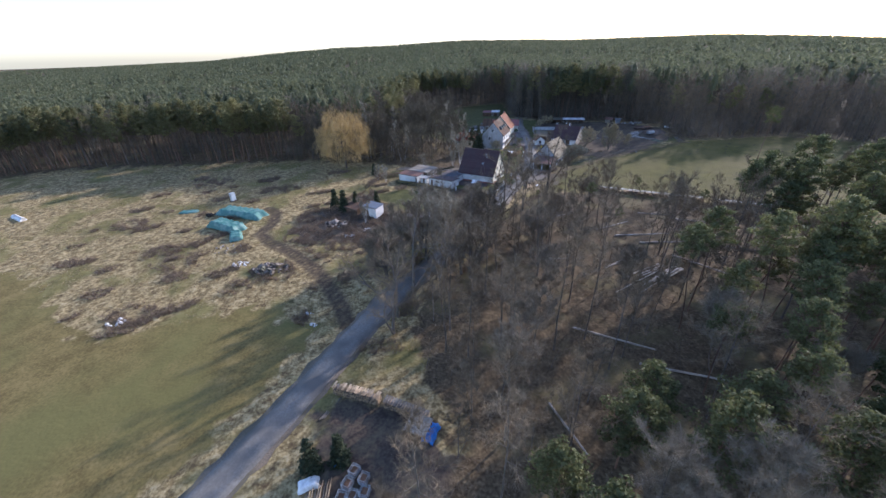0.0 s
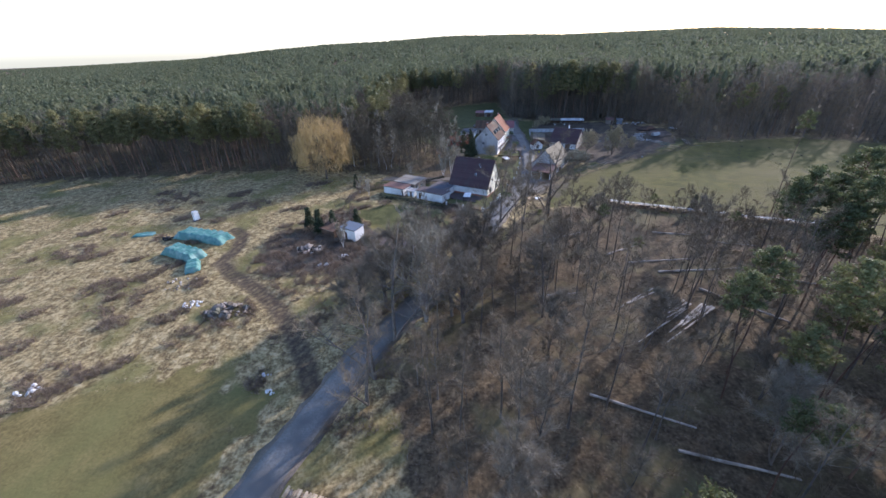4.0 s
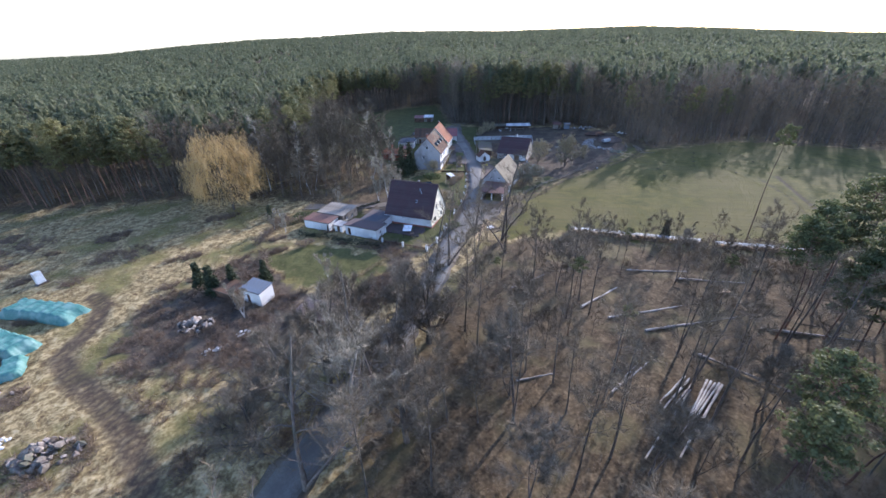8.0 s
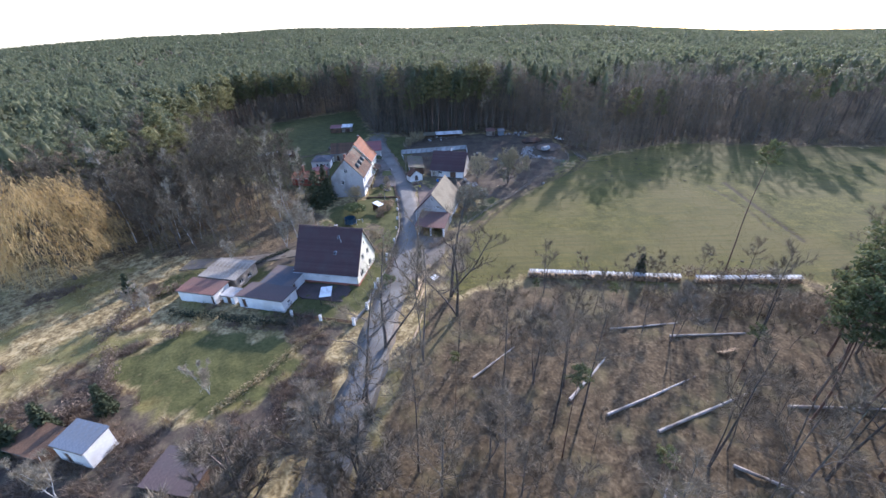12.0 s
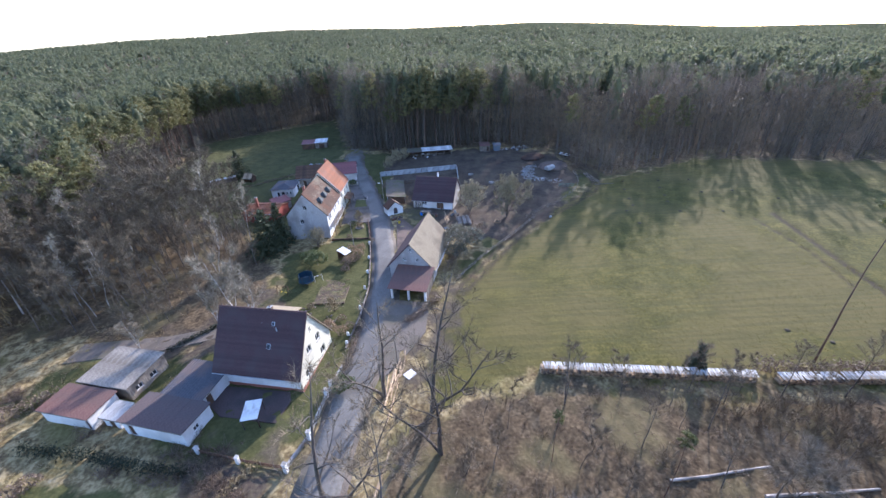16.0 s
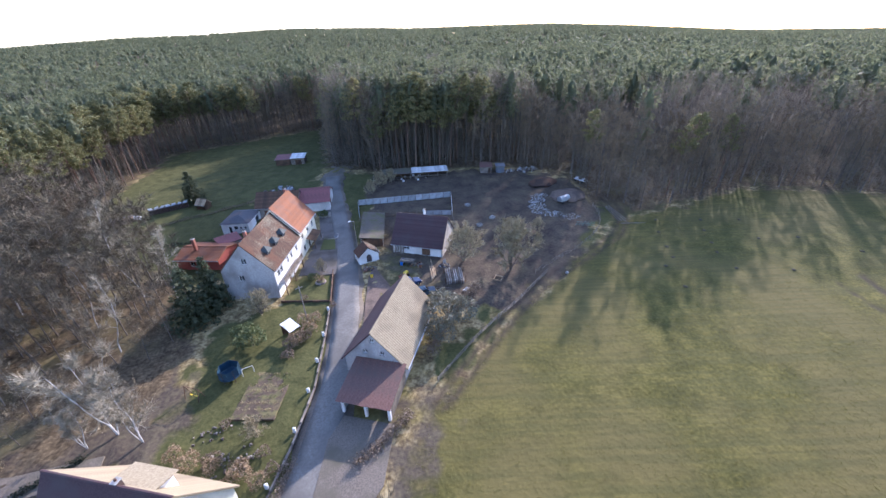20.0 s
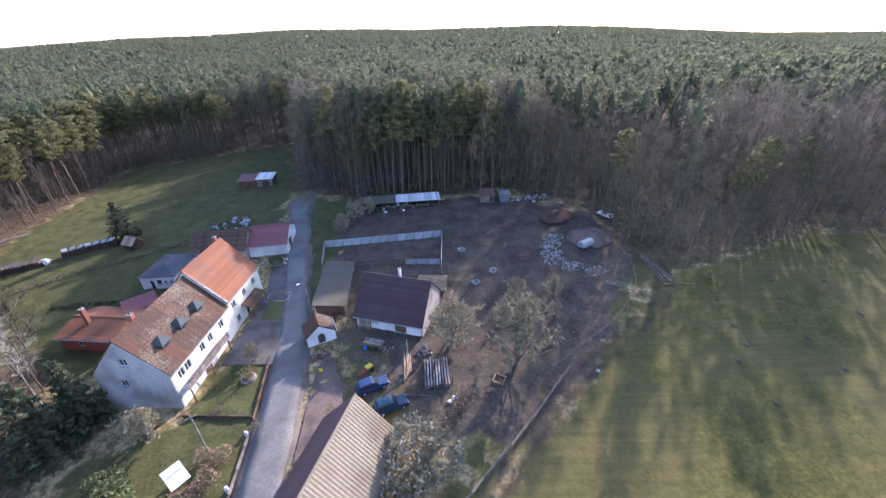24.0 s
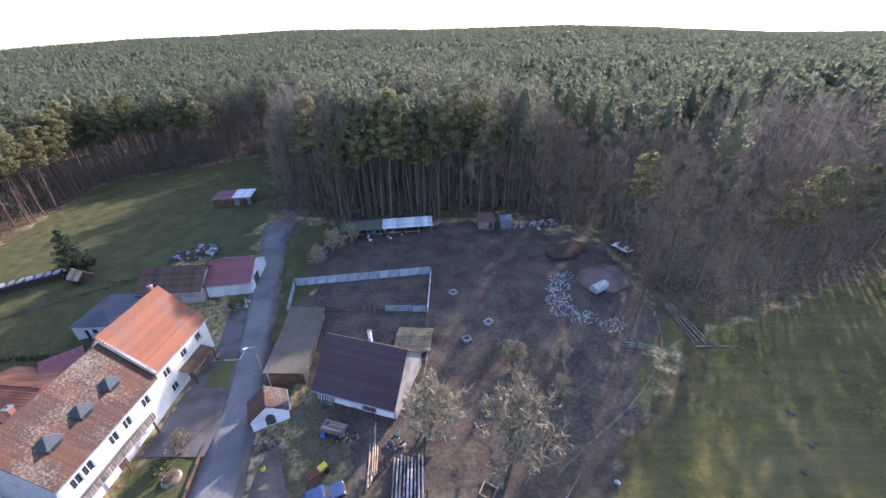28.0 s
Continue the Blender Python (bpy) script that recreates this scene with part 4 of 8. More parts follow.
# the mass of the forest
mx, my = ring_points(30000, 100, 520, -75, 82, fg)
keep = (~inside(mx, my, OPEN)) & (away(mx, my, OPEN, True) > 3)
mx, my = mx[keep][:12000], my[keep][:12000]
dx, dy = fg.uniform(42, 112, 1600), fg.uniform(222, 320, 1600)
dense = (~inside(dx, dy, OPEN)) & (away(dx, dy, OPEN, True) > 4)
thin = (mx > 100) & (mx < 140) & (my < 215) & (fg.random(len(mx)) < 0.6)
mx, my = np.concatenate([mx[~thin], dx[dense][:750]]), np.concatenate([my[~thin], dy[dense][:750]])
bare = fg.random(len(mx)) < deciduous_share(mx, my)
stem = tubes([[0, 0, 0, 0, 0, 20, 0.2, 0.1]], 3)
pines = [tuft_crown(fg, 6, 9, 27.5, 0.34, 3.1, 0.85) for _ in range(8)]
near_pines = [tuft_crown(fg, 12, 17, 27.5, 0.36, 3.0, 0.46) for _ in range(10)]
close = (away(mx, my, OPEN, True) < 38) & (np.abs(mx) < 210) & (my > 60) | (np.hypot(mx - 70, my - 170) < 140)
def tallness(x, y, lo, hi):
    """The forest stands tallest behind the paddock and grows lower far away."""
    fade = np.interp(np.hypot(x - 30, y - 70), [230, 520], [1, 0.72])
    return fg.uniform(lo, hi, len(x)) * fade * np.where((x > 30) & (x < 108) & (y > 200), 1.06, 0.96)


far_p, near_p = ~bare & ~close, ~bare & close
crown_p = merge(spread(pines, mx[far_p], my[far_p], tallness(mx[far_p], my[far_p], 0.82, 1.08), fg),
                spread(near_pines, mx[near_p], my[near_p], tallness(mx[near_p], my[near_p], 0.8, 1.08), fg))
tagged(mesh_ob("forest_pine_crowns", tri_mesh("forest_pine_crowns", *crown_p), FORESTPINE), "dense dark green pine forest behind the clearing", "forest", kind="stuff")


def twig_crown(g, n, low, high, wide, long, width):
    """The crown of a leafless tree or bush seen from afar, all twigs."""
    h = g.uniform(low, high, n)
    a, k = g.uniform(0, 6.28, n), (h - low) / (high - low)
    r = wide * np.sqrt(g.uniform(0.1, 1, n)) * np.sin(np.clip(0.25 + 0.75 * k, 0, 1) * 2.7)
    c = np.stack([r * np.cos(a), r * np.sin(a), h], 1)
    d = unit(np.stack([np.cos(a) * 0.7, np.sin(a) * 0.7, np.full(n, 0.8)], 1) + g.normal(0, 0.4, (n, 3)))
    return slivers(c, c + d * g.uniform(0.5, 1.0, (n, 1)) * long, width, g)


tall = [twig_crown(fg, 210, 9, 25.5, 3.0, 2.0, 0.08) for _ in range(6)]
low = [twig_crown(fg, 110, 0.1, 7.5, 2.4, 1.4, 0.09) for _ in range(5)]
bx, by = fg.uniform(-200, 260, 60000), fg.uniform(100, 330, 60000)
bd = np.where(inside(bx, by, OPEN), -1, away(bx, by, OPEN, True))
under = (bd > 0.5) & (bx > -80) & ~((by > 205) & (bx < 10) & (fg.random(len(bx)) < 0.15)) & (bd < np.where(bx > 40, 60, 24)) & (fg.random(len(bx)) < np.where(bx > 40, 1.0, 0.7))
bx, by = bx[under][:3000], by[under][:3000]
crown_b = merge(spread(tall, mx[bare], my[bare], tallness(mx[bare], my[bare], 0.85, 1.1), fg), spread(low, bx, by, fg.uniform(0.6, 1.25, len(bx)), fg))
tagged(mesh_ob("forest_bare_crowns", tri_mesh("forest_bare_crowns", *crown_b), FORESTBARE), "leafless grey-brown trees and bushes within the forest", "forest", kind="stuff")
stems = spread([stem], mx, my, tallness(mx, my, 0.85, 1.0), fg)
tagged(mesh_ob("forest_stems", tri_mesh("forest_stems", *stems), BARK), "many straight brown stems inside the forest", "forest", kind="stuff")
hx, hy = ring_points(25000, 500, 1750, -70, 84, fg)
far = [tuft_crown(fg, 4, 4, 19, 0.42, 3.7, 1.6, 0.7) for _ in range(8)]
ox, oy = ring_points(5000, 1740, 3000, 34, 88, fg)
wx_, wy_ = ring_points(4500, 1740, 3000, -72, -28, fg)
hx, hy = np.concatenate([hx, ox, wx_]), np.concatenate([hy, oy, wy_])
hills = spread(far, hx, hy, fg.uniform(0.94, 1.06, len(hx)), fg)
tagged(mesh_ob("hill_forest", tri_mesh("hill_forest", *hills), FORESTPINE), "endless pine forest over low hills to the horizon", "forest", kind="stuff")

# ---- single trees and hedges ----
def weeping(seed, height, wide):
    g = np.random.default_rng(seed)
    wood, _ = bare_tree(seed, height * 0.8, 0.2, 14, 0.42, 0.04, 1, 0.4, 1)
    n = 10500
    th, ph = g.uniform(0, 6.28, n), np.arccos(g.uniform(-0.35, 1, n))
    rr = wide * g.uniform(0.55, 1.0, n) ** 0.6 * (1 + 0.1 * np.sin(3 * th + 1) + 0.1 * np.sin(5 * th + 4 * ph) + 0.09 * np.sin(9 * th - 7 * ph) + 0.07 * np.sin(13 * ph + 2 * th))
    c = np.stack([rr * np.sin(ph) * np.cos(th), rr * np.sin(ph) * np.sin(th), height * 0.42 + height * 0.56 * np.cos(ph) * (rr / wide)], 1)
    q = c + np.stack([g.normal(0, 0.4, n) + 0.3 * np.cos(th), g.normal(0, 0.4, n) + 0.3 * np.sin(th), -g.uniform(0.5, 1.9, n)], 1)
    q[:, 2] = np.maximum(q[:, 2], 0.4)
    return wood, slivers(c, q, 0.12, g)


willow = tree_proto("weeping_willow", weeping(7, 23.5, 11.0), BARK, WILLOWTWIG, "large weeping willow with hanging golden-yellow twigs", "willow", "")
willow.matrix_world = at(-43.5, 153.5, 20, -0.1)
SPRUCES = [tree_proto("spruce", spruce_tree(170 + k, h, w), BARK, SPRUCE, "dark green spruce with dense drooping branches", "spruce", "spruces") for k, (h, w) in enumerate([(9.5, 4.9), (10, 3.6), (6, 1.9)])]
for k, (p, x, y, s) in enumerate([(0, 0, 232, 1.05), (0, 10.5, 171, 1.25), (1, 13.5, 174, 1.15), (2, -37, 110, 1.15), (2, -33.5, 107.5, 1.2), (2, -30, 109, 1.0), (1, -18, 24, 0.62), (2, -14.5, 25, 0.9), (2, -30, 143, 0.8), (2, 70, 107.5, 0.9), (2, -23.5, 110, 0.95)]):
    stand(SPRUCES[p], x, y, 41 * k, s)
PALE = tree_proto("pale_birch", bare_tree(181, 8.5, 0.18, 14, 0.3, 0.08, 26, 0.08, 2), BIRCHBARK, PALETWIG, "pale leafless birch with a dense mist of fine twigs", "birch", "pale birches")
for k, (x, y, s) in enumerate([(4.5, 150, 1.7), (8, 147.5, 1.3), (-25, 98, 1.0), (-27.5, 136, 0.7), (-24, 133.5, 0.75), (-10, 108, 0.8), (-10.5, 147, 0.8), (1.5, 149, 1.0)]):
    stand(PALE, x, y, 67 * k, s)
FRUIT = tree_proto("fruit_tree", bare_tree(183, 6.5, 0.05, 30, 0.5, 0.05, 13, 0.13, 4, 0.06), BARK, ORCHARDTWIG, "bushy leafless orchard tree with pale yellowish twigs", "fruit tree", "orchard trees")
for k, (x, y, s) in enumerate([(62, 170.5, 1.35), (69.5, 163.5, 1.75), (76, 176, 0.75), (83, 175, 0.6), (80, 170, 0.5), (54, 219, 0.85), (50, 215, 0.7), (58, 222, 0.7), (21.5, 168.6, 0.8), (33, 178, 0.5), (22, 143, 0.55)]):
    stand(FRUIT, x, y, 67 * k, s)


def leafy(name, seed, wide, height, n, size, material, label, category, group=""):
    g = np.random.default_rng(seed)
    th, ph = g.uniform(0, 6.28, n), np.arccos(g.uniform(-0.2, 1, n))
    rr = (1 + 0.18 * np.sin(3 * th + seed) + 0.15 * np.sin(4 * ph + seed)) * g.uniform(0.55, 1, n) ** 0.5
    c = np.stack([wide * rr * np.sin(ph) * np.cos(th), wide * rr * np.sin(ph) * np.sin(th), height * 0.5 * (1 + rr * np.cos(ph))], 1)
    made = tubes([[0, 0, -0.1, 0.05 * k - 0.1, 0.06 * k - 0.05, height * 0.6, 0.05, 0.02] for k in range(4)], 4), flecks(c, size, g, 0.9)
    return tree_proto(name, made, BARK, material, label, category, group, "leaves")


EVER = leafy("evergreen_bush", 3, 2.2, 3.4, 900, 0.3, EVERGREEN, "round evergreen bush with yellow-green leaves", "bush", "evergreen bushes")
for k, (x, y, s) in enumerate([(20.5, 160.5, 1.0), (19, 163, 0.8), (21, 124.5, 0.7), (35.5, 205, 0.6), (31, 176, 0.45)]):
    stand(EVER, x, y, 67 * k, s)
GREYB = leafy("grey_bush", 9, 2.2, 3.4, 1300, 0.2, GREYBUSH, "dense greyish-green bush beside the barn", "bush", "grey bushes")
for k, (x, y, s) in enumerate([(52.2, 153.2, 1.8), (49.8, 150.4, 1.1), (53.5, 155.5, 0.8)]):
    stand(GREYB, x, y, 67 * k, s)
BRUSH = leafy("brown_bush", 5, 1.3, 1.6, 420, 0.17, SCRUB, "dense brown leafless garden bush", "bush", "garden bushes")
for k, (x, y, s) in enumerate([(26.5, 158, 1.0), (28.7, 158.8, 0.9), (26, 155.6, 0.9), (20, 139, 0.8), (23, 140, 0.7), (17, 141, 0.9), (24, 137.5, 0.7), (18, 146, 0.6), (29, 170, 0.6), (-18, 124, 1.1), (-16.5, 125, 1.0), (34, 166, 0.5)]):
    stand(BRUSH, x, y, 67 * k, s)
TAN = leafy("tan_bush", 6, 1.5, 2.0, 700, 0.16, TANBUSH, "rounded golden-tan dormant garden bush", "bush", "tan garden bushes")
for k, (x, y, s) in enumerate([(27.4, 158.6, 1.0), (29.4, 160.2, 1.0), (30.6, 162.6, 0.9), (28.6, 163.4, 0.8), (14.5, 141.5, 1.0), (17.2, 140.2, 0.8), (20.5, 138.2, 1.0), (22.4, 136.4, 0.8), (12.5, 143.5, 0.8), (18.6, 137.4, 0.6)]):
    stand(TAN, x, y, 67 * k, s)
for p in (TAN, *BUSHPINE, *BARE, *DOME, *OAK, *PINES, *SAPLING, *SHRUB, *EDGEPINE, *EDGEBARE, *GROVETREE, *BIRCH, *SPRUCES, THINPINE, PALE, FRUIT, EVER, GREYB, BRUSH):
    remove(p)


# ---- grass and scrub ----
def tussocks(name, n, box, test, height, blades, width, material, label, seed, lean=0.5):
    g = np.random.default_rng(seed)
    x, y = g.uniform(box[0], box[1], n * 4), g.uniform(box[2], box[3], n * 4)
    ok = test(x, y) & (away(x, y, ROAD) > 3.2)
    x, y = x[ok][:n], y[ok][:n]
    o = np.repeat(np.stack([x, y, land(x, y) - 0.05], 1), blades, 0) + g.normal(0, 0.16, (len(x) * blades, 3)) * [1, 1, 0]
    h = np.repeat(g.uniform(0.5, 1.2, len(x)), blades) * height
    q = o + np.stack([g.normal(0, lean, len(o)) * h, g.normal(0, lean, len(o)) * h, h * g.uniform(0.6, 1, len(o))], 1)
    return tagged(mesh_ob(name, tri_mesh(name, *slivers(o, q, width, g)), material), label, "grass", kind="stuff")


def scrubland(x, y):
    return inside(x, y, OPEN) & ~inside(x, y, FIELD) & ~inside(x, y, WOOD) & ~inside(x, y, LAWN) & (x < 8) & (x > -150) & (y > 44) & (y < 168) & (away(x, y, TRACK) > 2.6)


def thicket(x, y):
    """Round patches of bramble on the rough field."""
    d = np.full(np.shape(x), 9.0)
    for cx, cy, r in ((-66, 57, 6), (-69, 79, 7), (-42, 72, 7), (-76, 84, 6), (-30, 98, 7), (-48, 66, 4), (-100, 103, 7), (-63, 131, 7), (-95, 141, 8), (-35, 88, 5), (-24, 84, 9), (-20, 73, 7), (-35, 79, 7), (-28, 66, 5), (-22, 97, 6), (-40, 101, 7), (-15, 83, 5)):
        d = np.minimum(d, np.hypot(x - cx, (y - cy) * 1.4) / r)
    return d + np.random.default_rng(6).uniform(0, 0.6, np.shape(x)) < 1.15


tussocks("dry_grass", 9000, (-150, -6, 44, 168), lambda x, y: scrubland(x, y) & (x < -6) & ~inside(x, y, WEEDS) & (wavy(x, y, 22, 8) > -0.5), 0.55, 7, 0.07, DRYGRASS, "pale dry tussock grass over rough ground", 31)
tussocks("dead_scrub", 8500, (-110, 8, 44, 150), lambda x, y: scrubland(x, y) & ((thicket(x, y) & (wavy(x, y, 5, 11) > -0.1)) | (inside(x, y, WEEDS) & (wavy(x, y, 7, 3) > -0.3)) | (wavy(x, y, 17, 9) > 0.8)), 1.2, 16, 0.06, SCRUB, "patches of dead brown weeds and brambles", 32)
tussocks("wood_undergrowth", 9000, (-10, 110, 8, 116), lambda x, y: inside(x, y, WOOD), 0.7, 6, 0.045, SCRUB, "brown twigs and dead stalks among fallen leaves", 33, 0.8)
tussocks("meadow_grass", 10000, (30, 120, 100, 172), lambda x, y: inside(x, y, MEADOW), 0.2, 6, 0.06, MEADOWBLADE, "short yellowish winter grass", 34)


# ---- buildings ----
def wall_bm(p, q, heights, thick, holes=()):
    """A wall from p to q (its inner side on the left). heights: rows of distance and top. holes: rows of left, right, bottom, top."""
    p, q = Vector((*p, 0)), Vector((*q, 0))
    ln = (q - p).length
    d = (q - p) / ln
    inn = Vector((-d.y, d.x, 0)) * thick
    us = sorted({0.0, ln, *[h[0] for h in heights], *[v for o in holes for v in o[:2]]})
    top = lambda u: float(np.interp(u, [h[0] for h in heights], [h[1] for h in heights]))
    bm = bmesh.new()
    for a, b in zip(us, us[1:]):
        if b - a < 1e-4:
            continue
        mid, z = (a + b) / 2, -0.6
        cuts = sorted([(o[2], o[3]) for o in holes if o[0] < mid < o[1]])
        spans = []
        for lo, hi in cuts:
            spans.append((z, z, lo, lo))
            z = hi
        spans.append((z, z, top(a), top(b)))
        for z0, z1, t0, t1 in spans:
            c = [p + d * a, p + d * b]
            v = [bm.verts.new(c[i] + w + Vector((0, 0, zz))) for w in (Vector(), inn) for i, zz in ((0, z0), (1, z1), (1, t1), (0, t0))]
            for f in ((0, 1, 2, 3), (7, 6, 5, 4), (0, 4, 5, 1), (3, 2, 6, 7), (1, 5, 6, 2), (0, 3, 7, 4)):
                bm.faces.new([v[i] for i in f])
    bmesh.ops.remove_doubles(bm, verts=bm.verts, dist=0.001)
    return bm


def window(root, p, q, o, thick=0.3, bars=1, frame_mat=None, name="window_frame"):
    """A framed window in a hole of the wall from p to q."""
    p, q = Vector((*p, 0)), Vector((*q, 0))
    d = (q - p).normalized()
    inn = Vector((-d.y, d.x, 0))
    m = Matrix.Translation(p + d * o[0] + inn * 0.12 + Vector((0, 0, o[2]))) @ Matrix(((d.x, inn.x, 0, 0), (d.y, inn.y, 0, 0), (0, 0, 1, 0), (0, 0, 0, 1)))
    w, h, f = o[1] - o[0], o[3] - o[2], 0.07
    bm = bmesh.new()
    for x0, z0, x1, z1 in ((0, 0, w, f), (0, h - f, w, h), (0, f, f, h - f), (w - f, f, w, h - f)):
        block(x0, 0, z0, x1, 0.07, z1, 0, bm)
    for k in range(bars):
        x = w * (k + 1) / (bars + 1)
        block(x - 0.03, 0, f, x + 0.03, 0.06, h - f, 0, bm)
    bm.transform(m)
    fr = part(name, bm, frame_mat or FRAMEWHITE, root)
    bm = block(f * 0.6, 0.03, f * 0.6, w - f * 0.6, 0.045, h - f * 0.6)
    bm.transform(m)
    part("pane", bm, GLASS, fr)
    bm = block(-0.06, -0.2, -0.06, w + 0.06, 0.0, -0.004)
    bm.transform(m)
    part("sill", bm, CONCRETE, fr)
    return fr


def slope_bm(x0, x1, y0, z0, y1, z1, thick=0.14, style="tile", step=0.34, seed=0):
    """A roof slope from its eave (y0, z0) up to its ridge (y1, z1)."""
    bm = bmesh.new()
    run = math.hypot(y1 - y0, z1 - z0)
    uy, uz = (y1 - y0) / run, (z1 - z0) / run
    ny, nz = (-uz, uy) if uy > 0 else (uz, -uy)
    g = np.random.default_rng(seed + 5)

    def pt(x, s, t):
        return bm.verts.new((x, y0 + uy * s + ny * t, z0 + uz * s + nz * t))

    def solid(xa, xb, s0, s1, ta, tb, td):
        v = [pt(xa, s0, ta), pt(xb, s0, ta), pt(xb, s1, tb), pt(xa, s1, tb), pt(xa, s0, td), pt(xb, s0, td), pt(xb, s1, td), pt(xa, s1, td)]
        for f in ((0, 1, 2, 3), (7, 6, 5, 4), (0, 4, 5, 1), (1, 5, 6, 2), (2, 6, 7, 3), (3, 7, 4, 0)):
            bm.faces.new([v[i] for i in f])

    if style == "tile":
        n = max(3, int(run / step))
        for k in range(n):
            solid(x0, x1, run * k / n, run * (k + 1) / n, 0.05, 0.0, -thick)
    elif style == "patch":
        n, m = max(3, int(run / step)), max(3, int((x1 - x0) / 0.5))
        for k in range(n):
            for j in range(m):
                e = g.uniform(0, 0.03)
                solid(x0 + (x1 - x0) * j / m, x0 + (x1 - x0) * (j + 1) / m, run * k / n, run * (k + 1) / n, 0.045 + e, e, -thick)
    elif style == "wave":
        m = int((x1 - x0) / 0.2)
        a = [[pt(x0 + (x1 - x0) * j / m, s, 0.045 * (j % 2) + t) for j in range(m + 1)] for s, t in ((0, 0), (run, 0), (run, -thick), (0, -thick))]
        for j in range(m):
            for k in range(4):
                bm.faces.new((a[k][j], a[k][j + 1], a[(k + 1) % 4][j + 1], a[(k + 1) % 4][j]))
        for j in (0, m):
            bm.faces.new([a[k][j] for k in range(4)])
    else:
        solid(x0, x1, 0, run, 0, 0, -thick)
    bmesh.ops.recalc_face_normals(bm, faces=bm.faces)
    return bm


def roof_on(root, name, x0, x1, y0, z0, y1, z1, thick, style, material, seed=0, label=""):
    """A roof slope whose courses or sheets lie on it as pieces."""
    if style in ("wave", "patch"):
        ob = part(name, slope_bm(x0, x1, y0, z0, y1, z1, thick, style, seed=seed), material, root, label)
        return tagged(ob, kind="stuff") if style == "patch" else ob
    ob = part(name, slope_bm(x0, x1, y0, z0, y1, z1, thick, "slab"), material, root, label)
    run = math.hypot(y1 - y0, z1 - z0)
    m = Matrix.Translation((x0, y0, z0)) @ Matrix.Rotation(math.atan2(z1 - z0, y1 - y0), 4, "X")
    flip = y1 < y0
    if flip:
        m = Matrix.Translation((x1, y0, z0)) @ Matrix.Rotation(math.pi, 4, "Z") @ Matrix.Rotation(math.atan2(z1 - z0, y0 - y1), 4, "X")
    g = np.random.default_rng(seed + 3)
    if style == "tile":
        n = max(3, int(run / 0.36))
        bm = bmesh.new()
        w = run / n
        v = [bm.verts.new(c) for c in ((0, -0.03, 0.004), (x1 - x0, -0.03, 0.004), (x1 - x0, w, 0.004), (0, w, 0.004), (0, -0.03, 0.06), (x1 - x0, -0.03, 0.06), (x1 - x0, w, 0.022), (0, w, 0.022))]
        for f in ((3, 2, 1, 0), (4, 5, 6, 7), (0, 1, 5, 4), (1, 2, 6, 5), (2, 3, 7, 6), (3, 0, 4, 7)):
            bm.faces.new([v[i] for i in f])
        me = bpy.data.meshes.new("roof_course")
        bm.to_mesh(me)
        bm.free()
        me.materials.append(material)
        for k in range(n):
            mesh_ob("roof_course", me, None, ob).matrix_local = m @ Matrix.Translation((0, w * k, 0.001 * (k % 2)))
    else:
        n = max(2, int((x1 - x0) / 1.0))
        w = (x1 - x0) / n
        bm = block(0.008, -0.04, 0.004, w - 0.008, run, 0.03)
        me = bpy.data.meshes.new("roof_sheet")
        bm.to_mesh(me)
        bm.free()
        me.materials.append(material)
        for k in range(n):
            mesh_ob("roof_sheet", me, None, ob).matrix_local = m @ Matrix.Translation((w * k, g.uniform(-0.05, 0.05), g.uniform(0, 0.012))) @ Matrix.Rotation(g.normal(0, 0.004), 4, "Z")
    return ob


